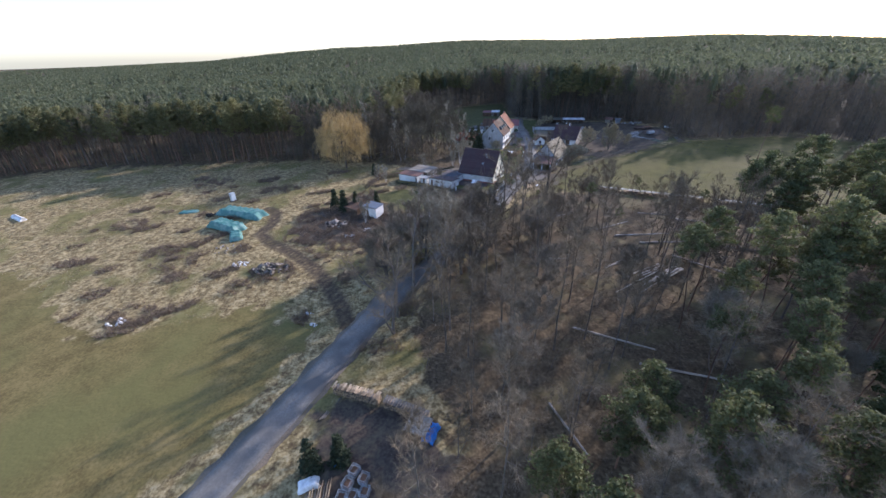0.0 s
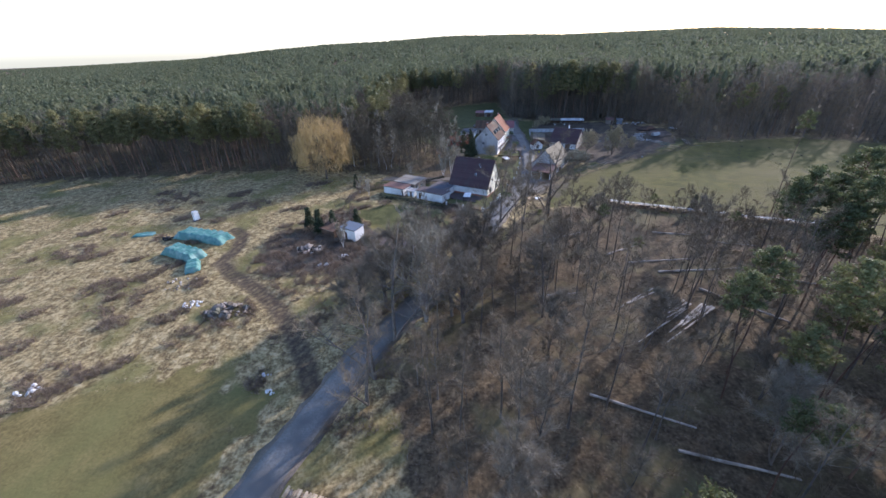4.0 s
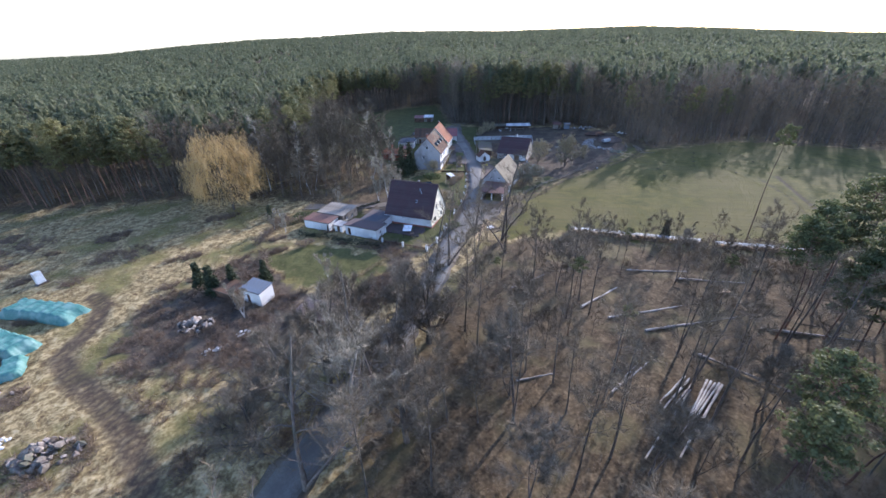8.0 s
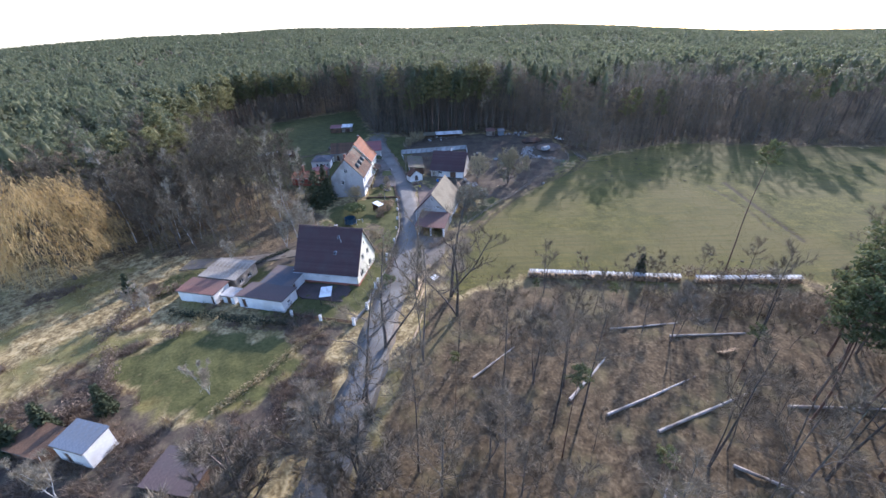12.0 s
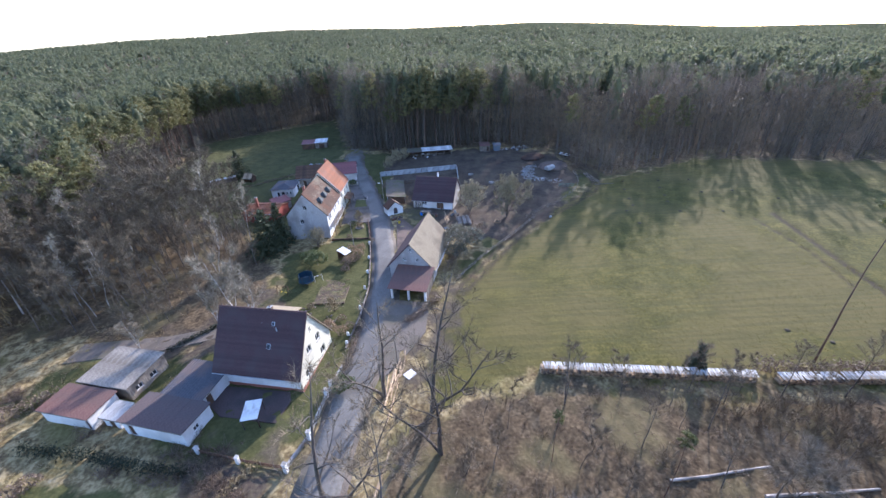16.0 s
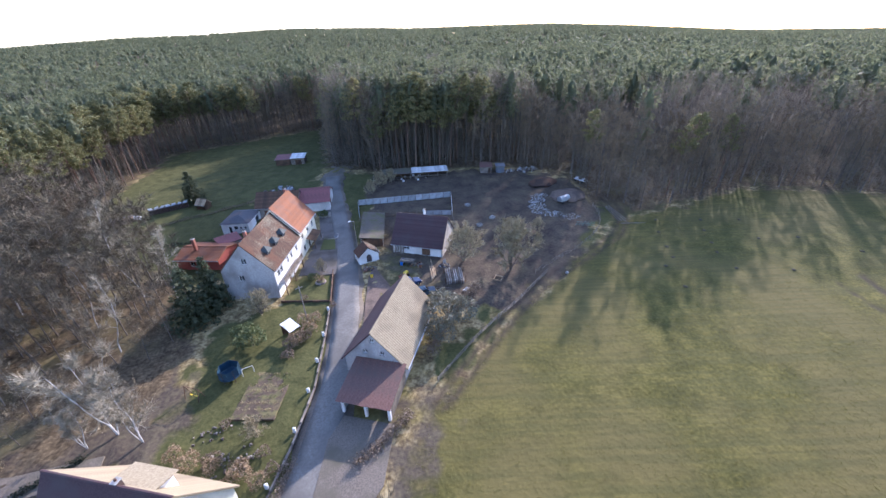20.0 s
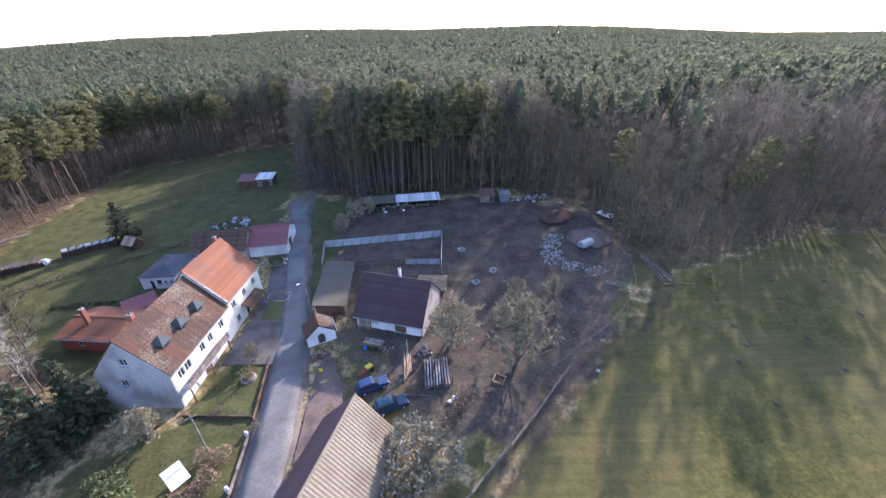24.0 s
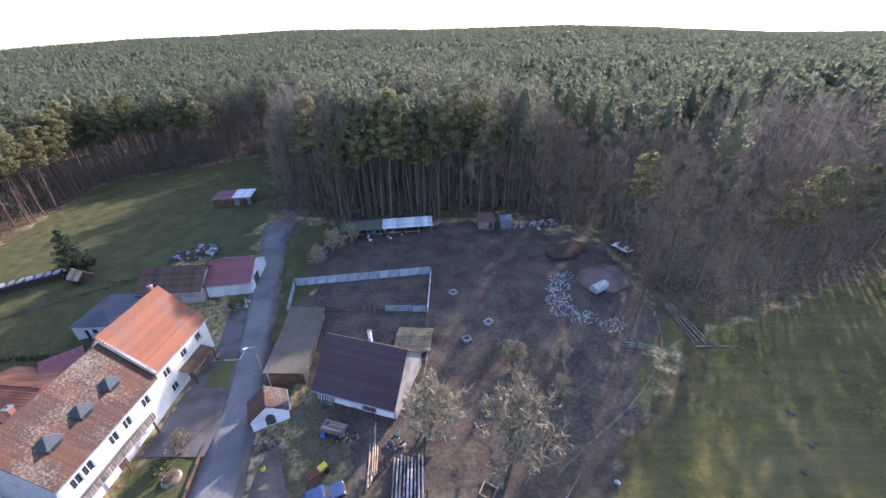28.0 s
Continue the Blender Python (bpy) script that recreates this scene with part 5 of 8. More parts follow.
def gabled(name, m, L, D, eave, ridge, walls, roofs, label, category, over=0.45, end=0.25, styles=("tile", "tile"), openings=(), ridge_y=None, caps=True, bars=1):
    """A house whose ridge runs along x. openings: rows of wall (s, e, n, w), left, right, bottom, top."""
    root = base(name, m, label, category)
    ry = D / 2 if ridge_y is None else ridge_y
    sides = {"s": ((0, 0), (L, 0), [(0, eave), (L, eave)]), "e": ((L, 0), (L, D), [(0, eave), (ry, ridge), (D, eave)]),
             "n": ((L, D), (0, D), [(0, eave), (L, eave)]), "w": ((0, D), (0, 0), [(0, eave), (D - ry, ridge), (D, eave)])}
    t = 0.3
    for k, (p, q, hs) in sides.items():
        holes = [o[1:5] for o in openings if o[0] == k]
        if k in "sn":
            p, q, hs, holes = (p[0] + (t if k == "s" else -t), p[1]), (q[0] - (t if k == "s" else -t), q[1]), [(0, eave), (L - 2 * t, eave)], [(o[0] - t, o[1] - t, *o[2:]) for o in holes]
        part("wall", wall_bm(p, q, hs, t, holes), walls[k] if isinstance(walls, dict) else walls, root)
        for o in holes:
            if o[2] < 0.15:
                d = (Vector(q) - Vector(p)).normalized()
                inn = Vector((-d.y, d.x))
                bm = block(0.04, 0.1, 0.0, o[1] - o[0] - 0.04, 0.16, o[3] - 0.04, 0.01)
                mm = Matrix(((d.x, inn.x, 0, p[0] + d.x * o[0]), (d.y, inn.y, 0, p[1] + d.y * o[0]), (0, 0, 1, 0.03), (0, 0, 0, 1)))
                bm.transform(mm)
                dr = part("door", bm, WOODBROWN, root)
                bm = block(0.12, 0.06, 1.0, 0.2, 0.098, 1.06, 0.01)
                bm.transform(mm)
                part("handle", bm, DARKMETAL, dr)
            else:
                window(root, p, q, o, t, bars)
    rise = (ridge - eave) / ry
    lift = 0.16
    roof_on(root, "roof", -end, L + end, -over, eave - over * rise + lift, ry, ridge + lift, 0.13, styles[0], roofs[0], seed=len(name))
    rise2 = (ridge - eave) / (D - ry)
    roof_on(root, "roof", -end, L + end, D + over, eave - over * rise2 + lift, ry, ridge + lift, 0.13, styles[1], roofs[1], seed=len(name) + 1)
    if caps:
        part("ridge_cap", prism([(-0.16, -0.05), (0.16, -0.05), (0.07, 0.09), (-0.07, 0.09)], -end, L + end), roofs[0], root).matrix_local = Matrix.Translation((0, ry, ridge + lift + 0.03)) @ Matrix.Rotation(radians(-90), 4, "Z")
    part("gutter", block(-end, -over - 0.14, eave - over * rise + 0.0, L + end, -over - 0.01, eave - over * rise + 0.1), ZINC, root)
    return root


def chimney(root, x, y, z0, z1, w=0.5, material=None):
    c = part("chimney", block(x - w / 2, y - w / 2, z0, x + w / 2, y + w / 2, z1, 0.02), material or BRICKRED, root)
    part("chimney_cap", block(x - w / 2 - 0.07, y - w / 2 - 0.07, z1 + 0.004, x + w / 2 + 0.07, y + w / 2 + 0.07, z1 + 0.1, 0.02), CONCRETE, c)
    part("flue", rod((x, y, z1 + 0.1), (x, y, z1 + 0.35), 0.12, 0.1, 8), DARKMETAL, c)


def flat_building(name, m, L, D, h0, h1, walls, roof, label, category, style="felt", openings=(), over=0.25):
    """A low building with a single slope from front (h0) to back (h1)."""
    root = base(name, m, label, category)
    t = 0.25
    sides = {"s": ((t, 0), (L - t, 0), [(0, h0), (L - 2 * t, h0)]), "e": ((L, 0), (L, D), [(0, h0), (D, h1)]), "n": ((L - t, D), (t, D), [(0, h1), (L - 2 * t, h1)]), "w": ((0, D), (0, 0), [(0, h1), (D, h0)])}
    for k, (p, q, hs) in sides.items():
        holes = [o[1:5] for o in openings if o[0] == k]
        part("wall", wall_bm(p, q, hs, t, holes), walls, root)
        for o in holes:
            if o[2] < 0.15:
                d = (Vector(q) - Vector(p)).normalized()
                inn = Vector((-d.y, d.x))
                bm = block(0.03, 0.08, 0.0, o[1] - o[0] - 0.03, 0.14, o[3] - 0.03, 0.01)
                bm.transform(Matrix(((d.x, inn.x, 0, p[0] + d.x * o[0]), (d.y, inn.y, 0, p[1] + d.y * o[0]), (0, 0, 1, 0.02), (0, 0, 0, 1))))
                part("door", bm, WOODBROWN, root)
            else:
                window(root, p, q, o, t)
    sl = (h1 - h0) / D
    roof_on(root, "roof", -over, L + over, -over, h0 - over * sl + 0.14, D + over, h1 + over * sl + 0.14, 0.12, style, roof, seed=len(label))
    part("fascia", block(-over, -over - 0.05, h0 - over * sl - 0.06, L + over, -over - 0.005, h0 - over * sl + 0.1), WOODGREY, root)
    return root


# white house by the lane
# rear slope coloured tan in place of low sun glaring on dark tiles
A = gabled("white_house", at(3.7, 133.2, -30), 13.6, 10.2, 3.2, 10.6, {"s": WHITE, "e": CREAM, "n": WHITE, "w": WHITE}, (DARKROOF, TANROOF), "white rendered house, dark violet-brown roof, rear slope painted sunlit tan", "house", 0.5, 0.3,
           openings=[("s", 4.6, 5.3, 1.9, 2.8), ("s", 6.5, 7.2, 1.9, 2.8), ("e", 1.6, 3.4, 1.0, 2.4), ("e", 3.2, 4.4, 4.2, 5.5), ("e", 6.0, 7.2, 4.2, 5.5), ("e", 4.8, 5.4, 7.2, 8.0), ("e", 6.5, 7.9, 1.0, 2.4),
                     ("w", 3.2, 4.4, 4.2, 5.5), ("w", 5.8, 7.0, 4.2, 5.5), ("n", 3, 4.2, 1, 2.3), ("n", 8, 9.2, 1, 2.3)])
part("plinth", block(-0.05, -0.05, -0.9, 13.65, 10.25, 0.5, 0.02), BRICKRED, A)
for k, (x, s, w, h) in enumerate([(8.5, 3.6, 0.55, 0.8), (8.9, 6.9, 0.45, 0.6)]):
    fy, fz = s * 5.1 / 9.0, 3.2 + s * 7.4 / 9.0 + 0.24
    sk = part("skylight", block(-w / 2, -h / 2, 0, w / 2, h / 2, 0.1, 0.015), ZINC, A)
    sk.matrix_local = Matrix.Translation((x, fy, fz)) @ Matrix.Rotation(math.atan2(7.4, 5.1), 4, "X")
    part("pane", block(-w / 2 + 0.06, -h / 2 + 0.06, 0.1, w / 2 - 0.06, h / 2 - 0.06, 0.115), GLASS, sk)
part("vent_pipe", rod((9.5, 3.4, 7.6), (9.5, 3.4, 8.9), 0.09, 0.09, 8), ZINC, A)
part("vent_pipe", rod((7.0, 4.0, 8.5), (7.0, 4.0, 9.2), 0.07, 0.07, 8), ZINC, A)
chimney(A, 8.0, 5.3, 9.6, 11.1, 0.55, DARKMETAL)
dormer = part("dormer", block(6.6, 5.7, 6.9, 10.8, 7.7, 9.2, 0.02), WHITE, A)
bm = block(-2.5, -1.45, 0.0, 2.5, 1.45, 0.12, 0.02)
bm.transform(Matrix.Translation((8.7, 6.72, 9.5)) @ Matrix.Rotation(-0.33, 4, "X"))
part("dormer_roof", bm, TANROOF, dormer)
part("flue_arch", rod((-0.6, 0.6, -0.3), (-0.6, 0.6, 2.6), 0.3, 0.3, 10), WHITE, A)
canopy = base("porch_canopy", at(8.9, 124.2, -12), "small canopy with pale sheet roof on thin posts", "canopy")
roof_on(canopy, "roof", -1.1, 1.1, -1.5, 1.9, 1.5, 2.2, 0.06, "sheet", WHITEPAINT)
for x, y in ((-1, -1.4), (1, -1.4), (-1, 1.4), (1, 1.4)):
    part("post", block(x - 0.05, y - 0.05, -0.1, x + 0.05, y + 0.05, 1.82 + 0.1 * (y + 1.4) / 2.8 * 3 * 0.9), DARKMETAL, canopy)

flat_building("white_garage", at(-7.4, 128.7, -33), 9.8, 4.6, 2.7, 2.5, WHITE, FELTBROWN, "white garage with dark reddish felt roof beside the house", "garage", "sheet", [("s", 0.5, 1.4, 0.0, 2.0), ("e", 1.5, 2.4, 0.9, 1.7)])
flat_building("low_store", at(-3.2, 132.0, -33), 6.6, 6.0, 2.3, 2.6, WHITE, FELT, "low white store with grey corrugated roof between garage and house", "store", "wave", [("e", 0.6, 1.6, 0.0, 2.0)])
flat_building("white_shed", at(-19, 135.5, -32), 8.3, 4.2, 2.4, 2.6, WHITE, FELTRED, "white shed with faded reddish felt roof", "shed", "sheet", [("s", 7.2, 8.0, 0.0, 1.9)])
flat_building("old_shed", at(-15.6, 139.3, -32), 8.6, 6.6, 2.5, 2.9, WOODGREY, PALEROOF, "old shed with pale weathered roof sheets", "shed", "sheet", [("e", 1.0, 2.2, 0.8, 1.7), ("e", 3.5, 4.7, 0.8, 1.7)])
flat_building("link_roof", at(-10.6, 131.3, -33), 2.6, 2.4, 1.8, 1.9, WHITE, CONCRETE, "small flat-roofed link between the sheds", "store", "sheet", [("s", 0.6, 1.6, 0.0, 1.6)])

# white shed with blue-grey roof, brown hut, lean-to
flat_building("garden_shed", at(-26.6, 103.6, -33), 5.2, 3.4, 3.0, 3.4, WHITE, BLUEROOF, "white garden shed with blue-grey sheet roof", "shed", "sheet", [("s", 1.0, 1.9, 0.0, 2.0)], 0.15)
flat_building("brown_hut", at(-33.0, 106.3, -33), 5.2, 3.6, 1.9, 2.4, WOODBROWN, WOODBROWN, "low brown plank hut with dark roof", "hut", "sheet", [("s", 3.4, 4.3, 0.0, 1.7)])
lean = base("woodshed", at(-14.6, 94.6, -31), "open woodshed with dark sagging sheet roof", "shed")
roof_on(lean, "roof", -0.3, 6.6, -0.3, 2.1, 4.6, 2.6, 0.08, "sheet", FELTBROWN)
for x, y, h in ((0, 0, 2.0), (3.2, 0, 2.0), (6.3, 0, 2.0), (0, 4.3, 2.5), (3.2, 4.3, 2.5), (6.3, 4.3, 2.5)):
    part("post", block(x - 0.07, y - 0.07, -0.2, x + 0.07, y + 0.07, h), WOODBROWN, lean)
part("back_wall", block(0.1, 4.35, -0.2, 6.2, 4.45, 2.4), WOODGREY, lean)
part("side_wall", block(6.35, 0.1, -0.2, 6.43, 4.2, 2.0), WOODBROWN, lean)

DORMERSLATE = surface("dormer_slate", (0.05, 0.058, 0.055), (0.09, 0.1, 0.095), 2, 0.8)

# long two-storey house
# the west gable gets a darker grey than the other three walls
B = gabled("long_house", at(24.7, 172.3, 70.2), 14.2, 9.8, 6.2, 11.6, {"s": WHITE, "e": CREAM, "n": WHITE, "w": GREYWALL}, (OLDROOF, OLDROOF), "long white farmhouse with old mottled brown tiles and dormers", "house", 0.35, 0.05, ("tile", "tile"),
           [("s", 1.3, 2.5, 3.8, 5.2), ("s", 2.7, 3.9, 3.8, 5.2), ("s", 6.2, 7.3, 3.8, 5.2), ("s", 8.2, 9.3, 3.8, 5.2), ("s", 11.2, 12.4, 3.8, 5.2), ("s", 5.5, 6.6, 0.05, 2.1), ("s", 8.5, 10.0, 0.9, 2.2), ("w", 4.3, 5.3, 7.6, 8.8), ("w", 3.0, 4.0, 4.0, 5.2)])
for x in (3.2, 7.0, 10.8):
    dy, dz = 1.5, 6.2 + 1.5 * 5.4 / 4.9
    d = part("dormer", prism([(-0.75, 0), (0.75, 0), (0.75, 1.0), (-0.75, 1.0)], 0, 2.2), DARKMETAL, B, "dark clad dormer with small window")
    d.matrix_local = Matrix.Translation((x, dy, dz))
    bm = bmesh.new()
    c = [bm.verts.new(v) for v in ((-1.05, -0.4, 1.0), (1.05, -0.4, 1.0), (1.05, 1.5, 1.0), (-1.05, 1.5, 1.0), (0, 0.65, 1.95))]
    for f in ((0, 1, 4), (1, 2, 4), (2, 3, 4), (3, 0, 4), (3, 2, 1, 0)):
        bm.faces.new([c[i] for i in f])
    part("dormer_roof", bm, DORMERSLATE, d)
    part("pane", block(-0.45, -0.03, 0.2, 0.45, -0.004, 0.85), GLASS, d)
chimney(B, 4.5, 5.8, 10.2, 12.2, 0.6)
balcony = part("balcony", block(0.6, -1.35, 2.7, 10.6, -0.02, 2.85), CONCRETE, B)
for k in range(33):
    part("board", block(0.62 + 0.31 * k, -1.36, 2.86, 0.84 + 0.31 * k, -1.31, 3.8), WOODGREY, balcony)
part("balcony_rail", block(0.6, -1.38, 3.82, 10.6, -1.28, 3.92), WOODBROWN, balcony)
for x in (0.8, 5.5, 10.3):
    part("balcony_post", block(x - 0.08, -1.3, -0.4, x + 0.08, -1.14, 2.69), WOODBROWN, balcony)
C2 = gabled("orange_roof_house", at(24.7 + 14.25 * 0.3387, 172.3 + 14.25 * 0.9409, 70.2), 11.0, 9.8, 6.35, 11.9, CREAM, (ORANGEROOF, ORANGEROOF), "cream rendered house with bright orange tiled roof", "house", 0.4, 0.1,
            openings=[("s", 1.2, 2.4, 3.8, 5.1), ("s", 4.8, 6.0, 3.9, 5.1), ("s", 8.2, 9.4, 3.9, 5.1), ("s", 1.4, 2.6, 0.9, 2.2), ("s", 4.6, 5.6, 0.05, 2.1), ("s", 7.6, 9.4, 0.9, 2.2), ("e", 3.5, 4.6, 3.9, 5.1), ("e", 5.6, 6.7, 7.4, 8.6)])
part("verge_strip", slope_bm(-0.12, 0.25, -0.42, 6.2, 4.9, 12.1, 0.05, "sheet"), CONCRETE, C2)
aw = roof_on(C2, "awning", 3.4, 8.6, -1.9, 2.5, -0.02, 3.1, 0.08, "tile", WOODBROWN)
for x in (3.6, 8.4):
    part("awning_post", block(x - 0.06, -1.8, -0.3, x + 0.06, -1.68, 2.4), WOODBROWN, aw)
chimney(C2, 10.3, 5.4, 11.2, 12.6, 0.5)

ext = gabled("orange_annex", at(3.6, 191.6, -24), 9.6, 7.4, 2.6, 3.65, REDPAINT, (ORANGEROOF, ORANGEROOF), "red walled annex under a low orange tiled roof", "annex", openings=[("s", 3, 4.2, 0.9, 1.9)])
chimney(ext, 3.4, 2.6, 3.4, 6.2, 0.6)
flat_building("maroon_lean_to", at(12.0, 194.6, 25), 4.6, 3.0, 2.4, 3.0, GREYWALL, MAROON, "lean-to with dull red metal roof behind the farmhouse", "lean-to", "sheet")
AN = base("white_annex", at(10.8, 205.7, -16), "white single-storey annex with dark hipped roof", "annex")
for p, q, hs, holes in (((0, 0), (6.6, 0), [(0, 2.7), (6.6, 2.7)], [(1.6, 2.4, 0.05, 1.9), (2.9, 3.9, 1.0, 2.0), (4.3, 4.9, 1.1, 1.8), (5.4, 6.0, 1.1, 1.8)]), ((6.6, 0.3), (6.6, 8.6), [(0, 2.7), (8.3, 2.7)], [(4.5, 6.8, 0.05, 2.2)]),
                    ((6.6, 8.9), (0, 8.9), [(0, 2.7), (6.6, 2.7)], []), ((0, 8.6), (0, 0.3), [(0, 2.7), (8.3, 2.7)], [])):
    part("wall", wall_bm(p, q, hs, 0.28, holes), WHITE, AN)
    for o in holes:
        window(AN, p, q, o, 0.28, 0)
bm = bmesh.new()
c = [bm.verts.new(v) for v in ((-0.3, -0.3, 2.72), (6.9, -0.3, 2.72), (6.9, 9.2, 2.72), (-0.3, 9.2, 2.72), (3.3, 3.4, 3.7), (3.3, 5.6, 3.7))]
for f in ((0, 1, 4), (1, 2, 5, 4), (2, 3, 5), (3, 0, 4, 5), (3, 2, 1, 0)):
    bm.faces.new([c[i] for i in f])
part("roof", bm, FELT, AN)
gabled("brown_roof_barn", at(18.6, 212.0, -14), 11.0, 7.6, 3.0, 5.8, STONE, (WOODBROWN, DARKROOF), "old outbuilding with dark brown tiled roof", "barn", openings=[("s", 2, 3, 0.05, 2)])
gabled("maroon_garage", at(29.8, 210.6, -10), 8.0, 10.0, 2.8, 5.0, WHITE, (MAROON, MAROON), "white garage building with dull red sheet roof", "garage", 0.5, 0.3, ("sheet", "sheet"), [("e", 2.2, 5.0, 0.05, 2.4)])

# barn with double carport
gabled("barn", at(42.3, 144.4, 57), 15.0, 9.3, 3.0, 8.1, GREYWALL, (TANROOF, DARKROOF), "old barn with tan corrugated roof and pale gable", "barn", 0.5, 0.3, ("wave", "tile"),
            [("w", 3.0, 3.7, 4.2, 4.9), ("w", 5.6, 6.3, 4.2, 4.9), ("w", 4.3, 4.9, 6.3, 7.1), ("s", 3, 5.5, 0.05, 2.4), ("n", 9, 11.5, 0.05, 2.4)])
CP = base("carport", at(38.6, 138.7, 57), "double carport with brown sheet roof and white posts", "carport")
roof_on(CP, "roof", -0.3, 7.4, -0.35, 2.55, 6.7, 3.7, 0.1, "sheet", FELTRED).matrix_local = Matrix.Translation((0, 7.1, 0)) @ Matrix.Rotation(radians(-90), 4, "Z")
for y in (0.1, 3.4, 6.7):
    part("post", block(0.0, y - 0.2, -0.3, 0.35, y + 0.2, 2.45, 0.02), WHITE, CP)
part("lintel", block(0.02, -0.08, 2.46, 0.3, 6.9, 2.6), WOODBROWN, CP)
part("side_wall", block(0.4, -0.05, -0.3, 6.3, 0.12, 2.4), WOODGREY, CP)
part("side_wall", block(0.4, 6.7, -0.3, 6.3, 6.9, 2.4), GREYWALL, CP)
part("back_wall", block(6.35, -0.05, -0.3, 6.5, 6.9, 3.3), STONE, CP)

# cottage with planks leaning on it
CO = gabled("cottage", at(48.8, 180.2, -35), 11.6, 9.4, 2.7, 7.4, {"s": WHITE, "e": STONE, "n": STONE, "w": STONE}, (DARKROOF, DARKROOF), "small cottage with dark violet-brown roof and rough pale gable", "cottage", 0.6, 0.2,
            openings=[("s", 2.6, 4.0, 1.1, 2.1), ("s", 6.8, 8.8, 0.05, 2.2)])
chimney(CO, 6.0, 5.6, 6.4, 8.6, 0.4, WHITE)
for k in range(6):
    b = base("leaning_plank", at(49.1 + 0.32 * k, 179.4 - 0.22 * k, -35), "weathered plank leaning against the cottage wall", "plank", "leaning planks")
    part("board", block(-0.12, -0.03, 0, 0.12, 0.03, 2.2 - 0.15 * (k % 3)), WOODGREY, b).matrix_local = Matrix.Rotation(radians(-12), 4, "X")
MS = base("mossy_shed", at(42.4, 184.6, 77), "long low shed with mossy grey-green roof", "shed")
roof_on(MS, "roof", -0.3, 14.6, -5.3, 2.2, 0.3, 2.9, 0.1, "patch", MOSSROOF)
part("wall", block(0, -5.0, -0.3, 14.3, -4.85, 2.1), WOODGREY, MS)
part("wall", block(0, -0.15, -0.3, 14.3, 0.0, 2.7), GREYWALL, MS)
part("end_wall", block(0, -4.84, -0.3, 0.15, -0.16, 2.15), WOODBROWN, MS)
part("end_wall", block(14.15, -4.84, -0.3, 14.3, -0.16, 2.15), WOODGREY, MS)
CH = gabled("little_chapel", at(42.0, 178.6, 8), 3.2, 4.4, 1.7, 3.4, WHITE, (OLDROOF, OLDROOF), "tiny white roadside building with arched doorway and tiled roof", "shed", 0.2, 0.2)
CH.matrix_world = at(45.2, 178.4, 98)
door = part("door", prism([(-0.55, 0), (0.55, 0), (0.55, 1.2), (0.38, 1.6), (0, 1.78), (-0.38, 1.6), (-0.55, 1.2)], -0.06, -0.005), DARKMETAL, CH)
door.matrix_local = Matrix.Translation((-0.03, 2.2, 0.1)) @ Matrix.Rotation(radians(-90), 4, "Z")
gabled("grass_roof_hut", at(60.6, 185.2, -22), 5.2, 4.2, 0.7, 1.3, WOODGREY, (DRYGRASS, DRYGRASS), "low hut covered with straw-yellow grass", "hut", 0.4, 0.2, ("patch", "patch"), caps=False)


# ---- fences, walls and posts ----
def panel_fence(name, line, height, material, label, step=2.0, thick=0.05, board=0.0):
    root = base(name, at(*line[0]), label, "fence")
    inv = root.matrix_world.inverted()
    q = smooth_line(line, step) if len(line) > 2 else np.array([np.array(line[0]) + (np.array(line[1]) - np.array(line[0])) * k for k in np.linspace(0, 1, max(2, int(math.dist(*line) / step) + 1))])
    for k, (a, b) in enumerate(zip(q, q[1:])):
        za, zb = float(land(*a)), float(land(*b))
        part("post", rod(inv @ Vector((*a, za - 0.3)), inv @ Vector((*a, za + height + 0.1)), 0.06, 0.06, 6), WOODGREY, root)
        d = Vector((b[0] - a[0], b[1] - a[1], zb - za))
        ln = d.length
        ang = math.atan2(d.y, d.x)
        spot = inv @ Matrix.Translation((*a, za)) @ Matrix.Rotation(ang, 4, "Z") @ Matrix.Rotation(-math.asin(d.z / ln), 4, "Y")
        if board:
            for j in range(3):
                part("rail", block(0.04, -thick / 2, 0.15 + j * height / 3, ln - 0.04, thick / 2, 0.15 + j * height / 3 + board), material, root).matrix_local = spot
        else:
            n = max(3, int(ln / 0.18))
            bm = bmesh.new()
            rows = [[bm.verts.new((ln * j / n, y + 0.035 * (j % 2), z)) for j in range(n + 1)] for y, z in ((-thick / 2, 0.03), (thick / 2, 0.03), (thick / 2, height), (-thick / 2, height))]
            for j in range(n):
                for r in range(4):
                    bm.faces.new((rows[r][j], rows[r][j + 1], rows[(r + 1) % 4][j + 1], rows[(r + 1) % 4][j]))
            for j in (0, n):
                bm.faces.new([rows[r][j] for r in range(4)])
            bmesh.ops.recalc_face_normals(bm, faces=bm.faces)
            part("panel", bm, material, root).matrix_local = spot
    return root


panel_fence("sheet_fence", [(45.6, 208.5), (71.3, 203.2)], 1.7, ZINC, "long grey corrugated sheet fence round the pen")
panel_fence("sheet_fence", [(71.4, 203.0), (67.6, 192.0)], 1.5, WHITESHEET, "pale sheet fence at the side of the pen")
panel_fence("sheet_fence", [(45.4, 208.2), (44.4, 200.0)], 1.5, ZINC, "short grey sheet fence beside the lane")
panel_fence("sheet_fence", [(60.8, 195.0), (67.4, 192.4)], 1.3, ZINC, "low grey-blue sheet fence inside the pen")
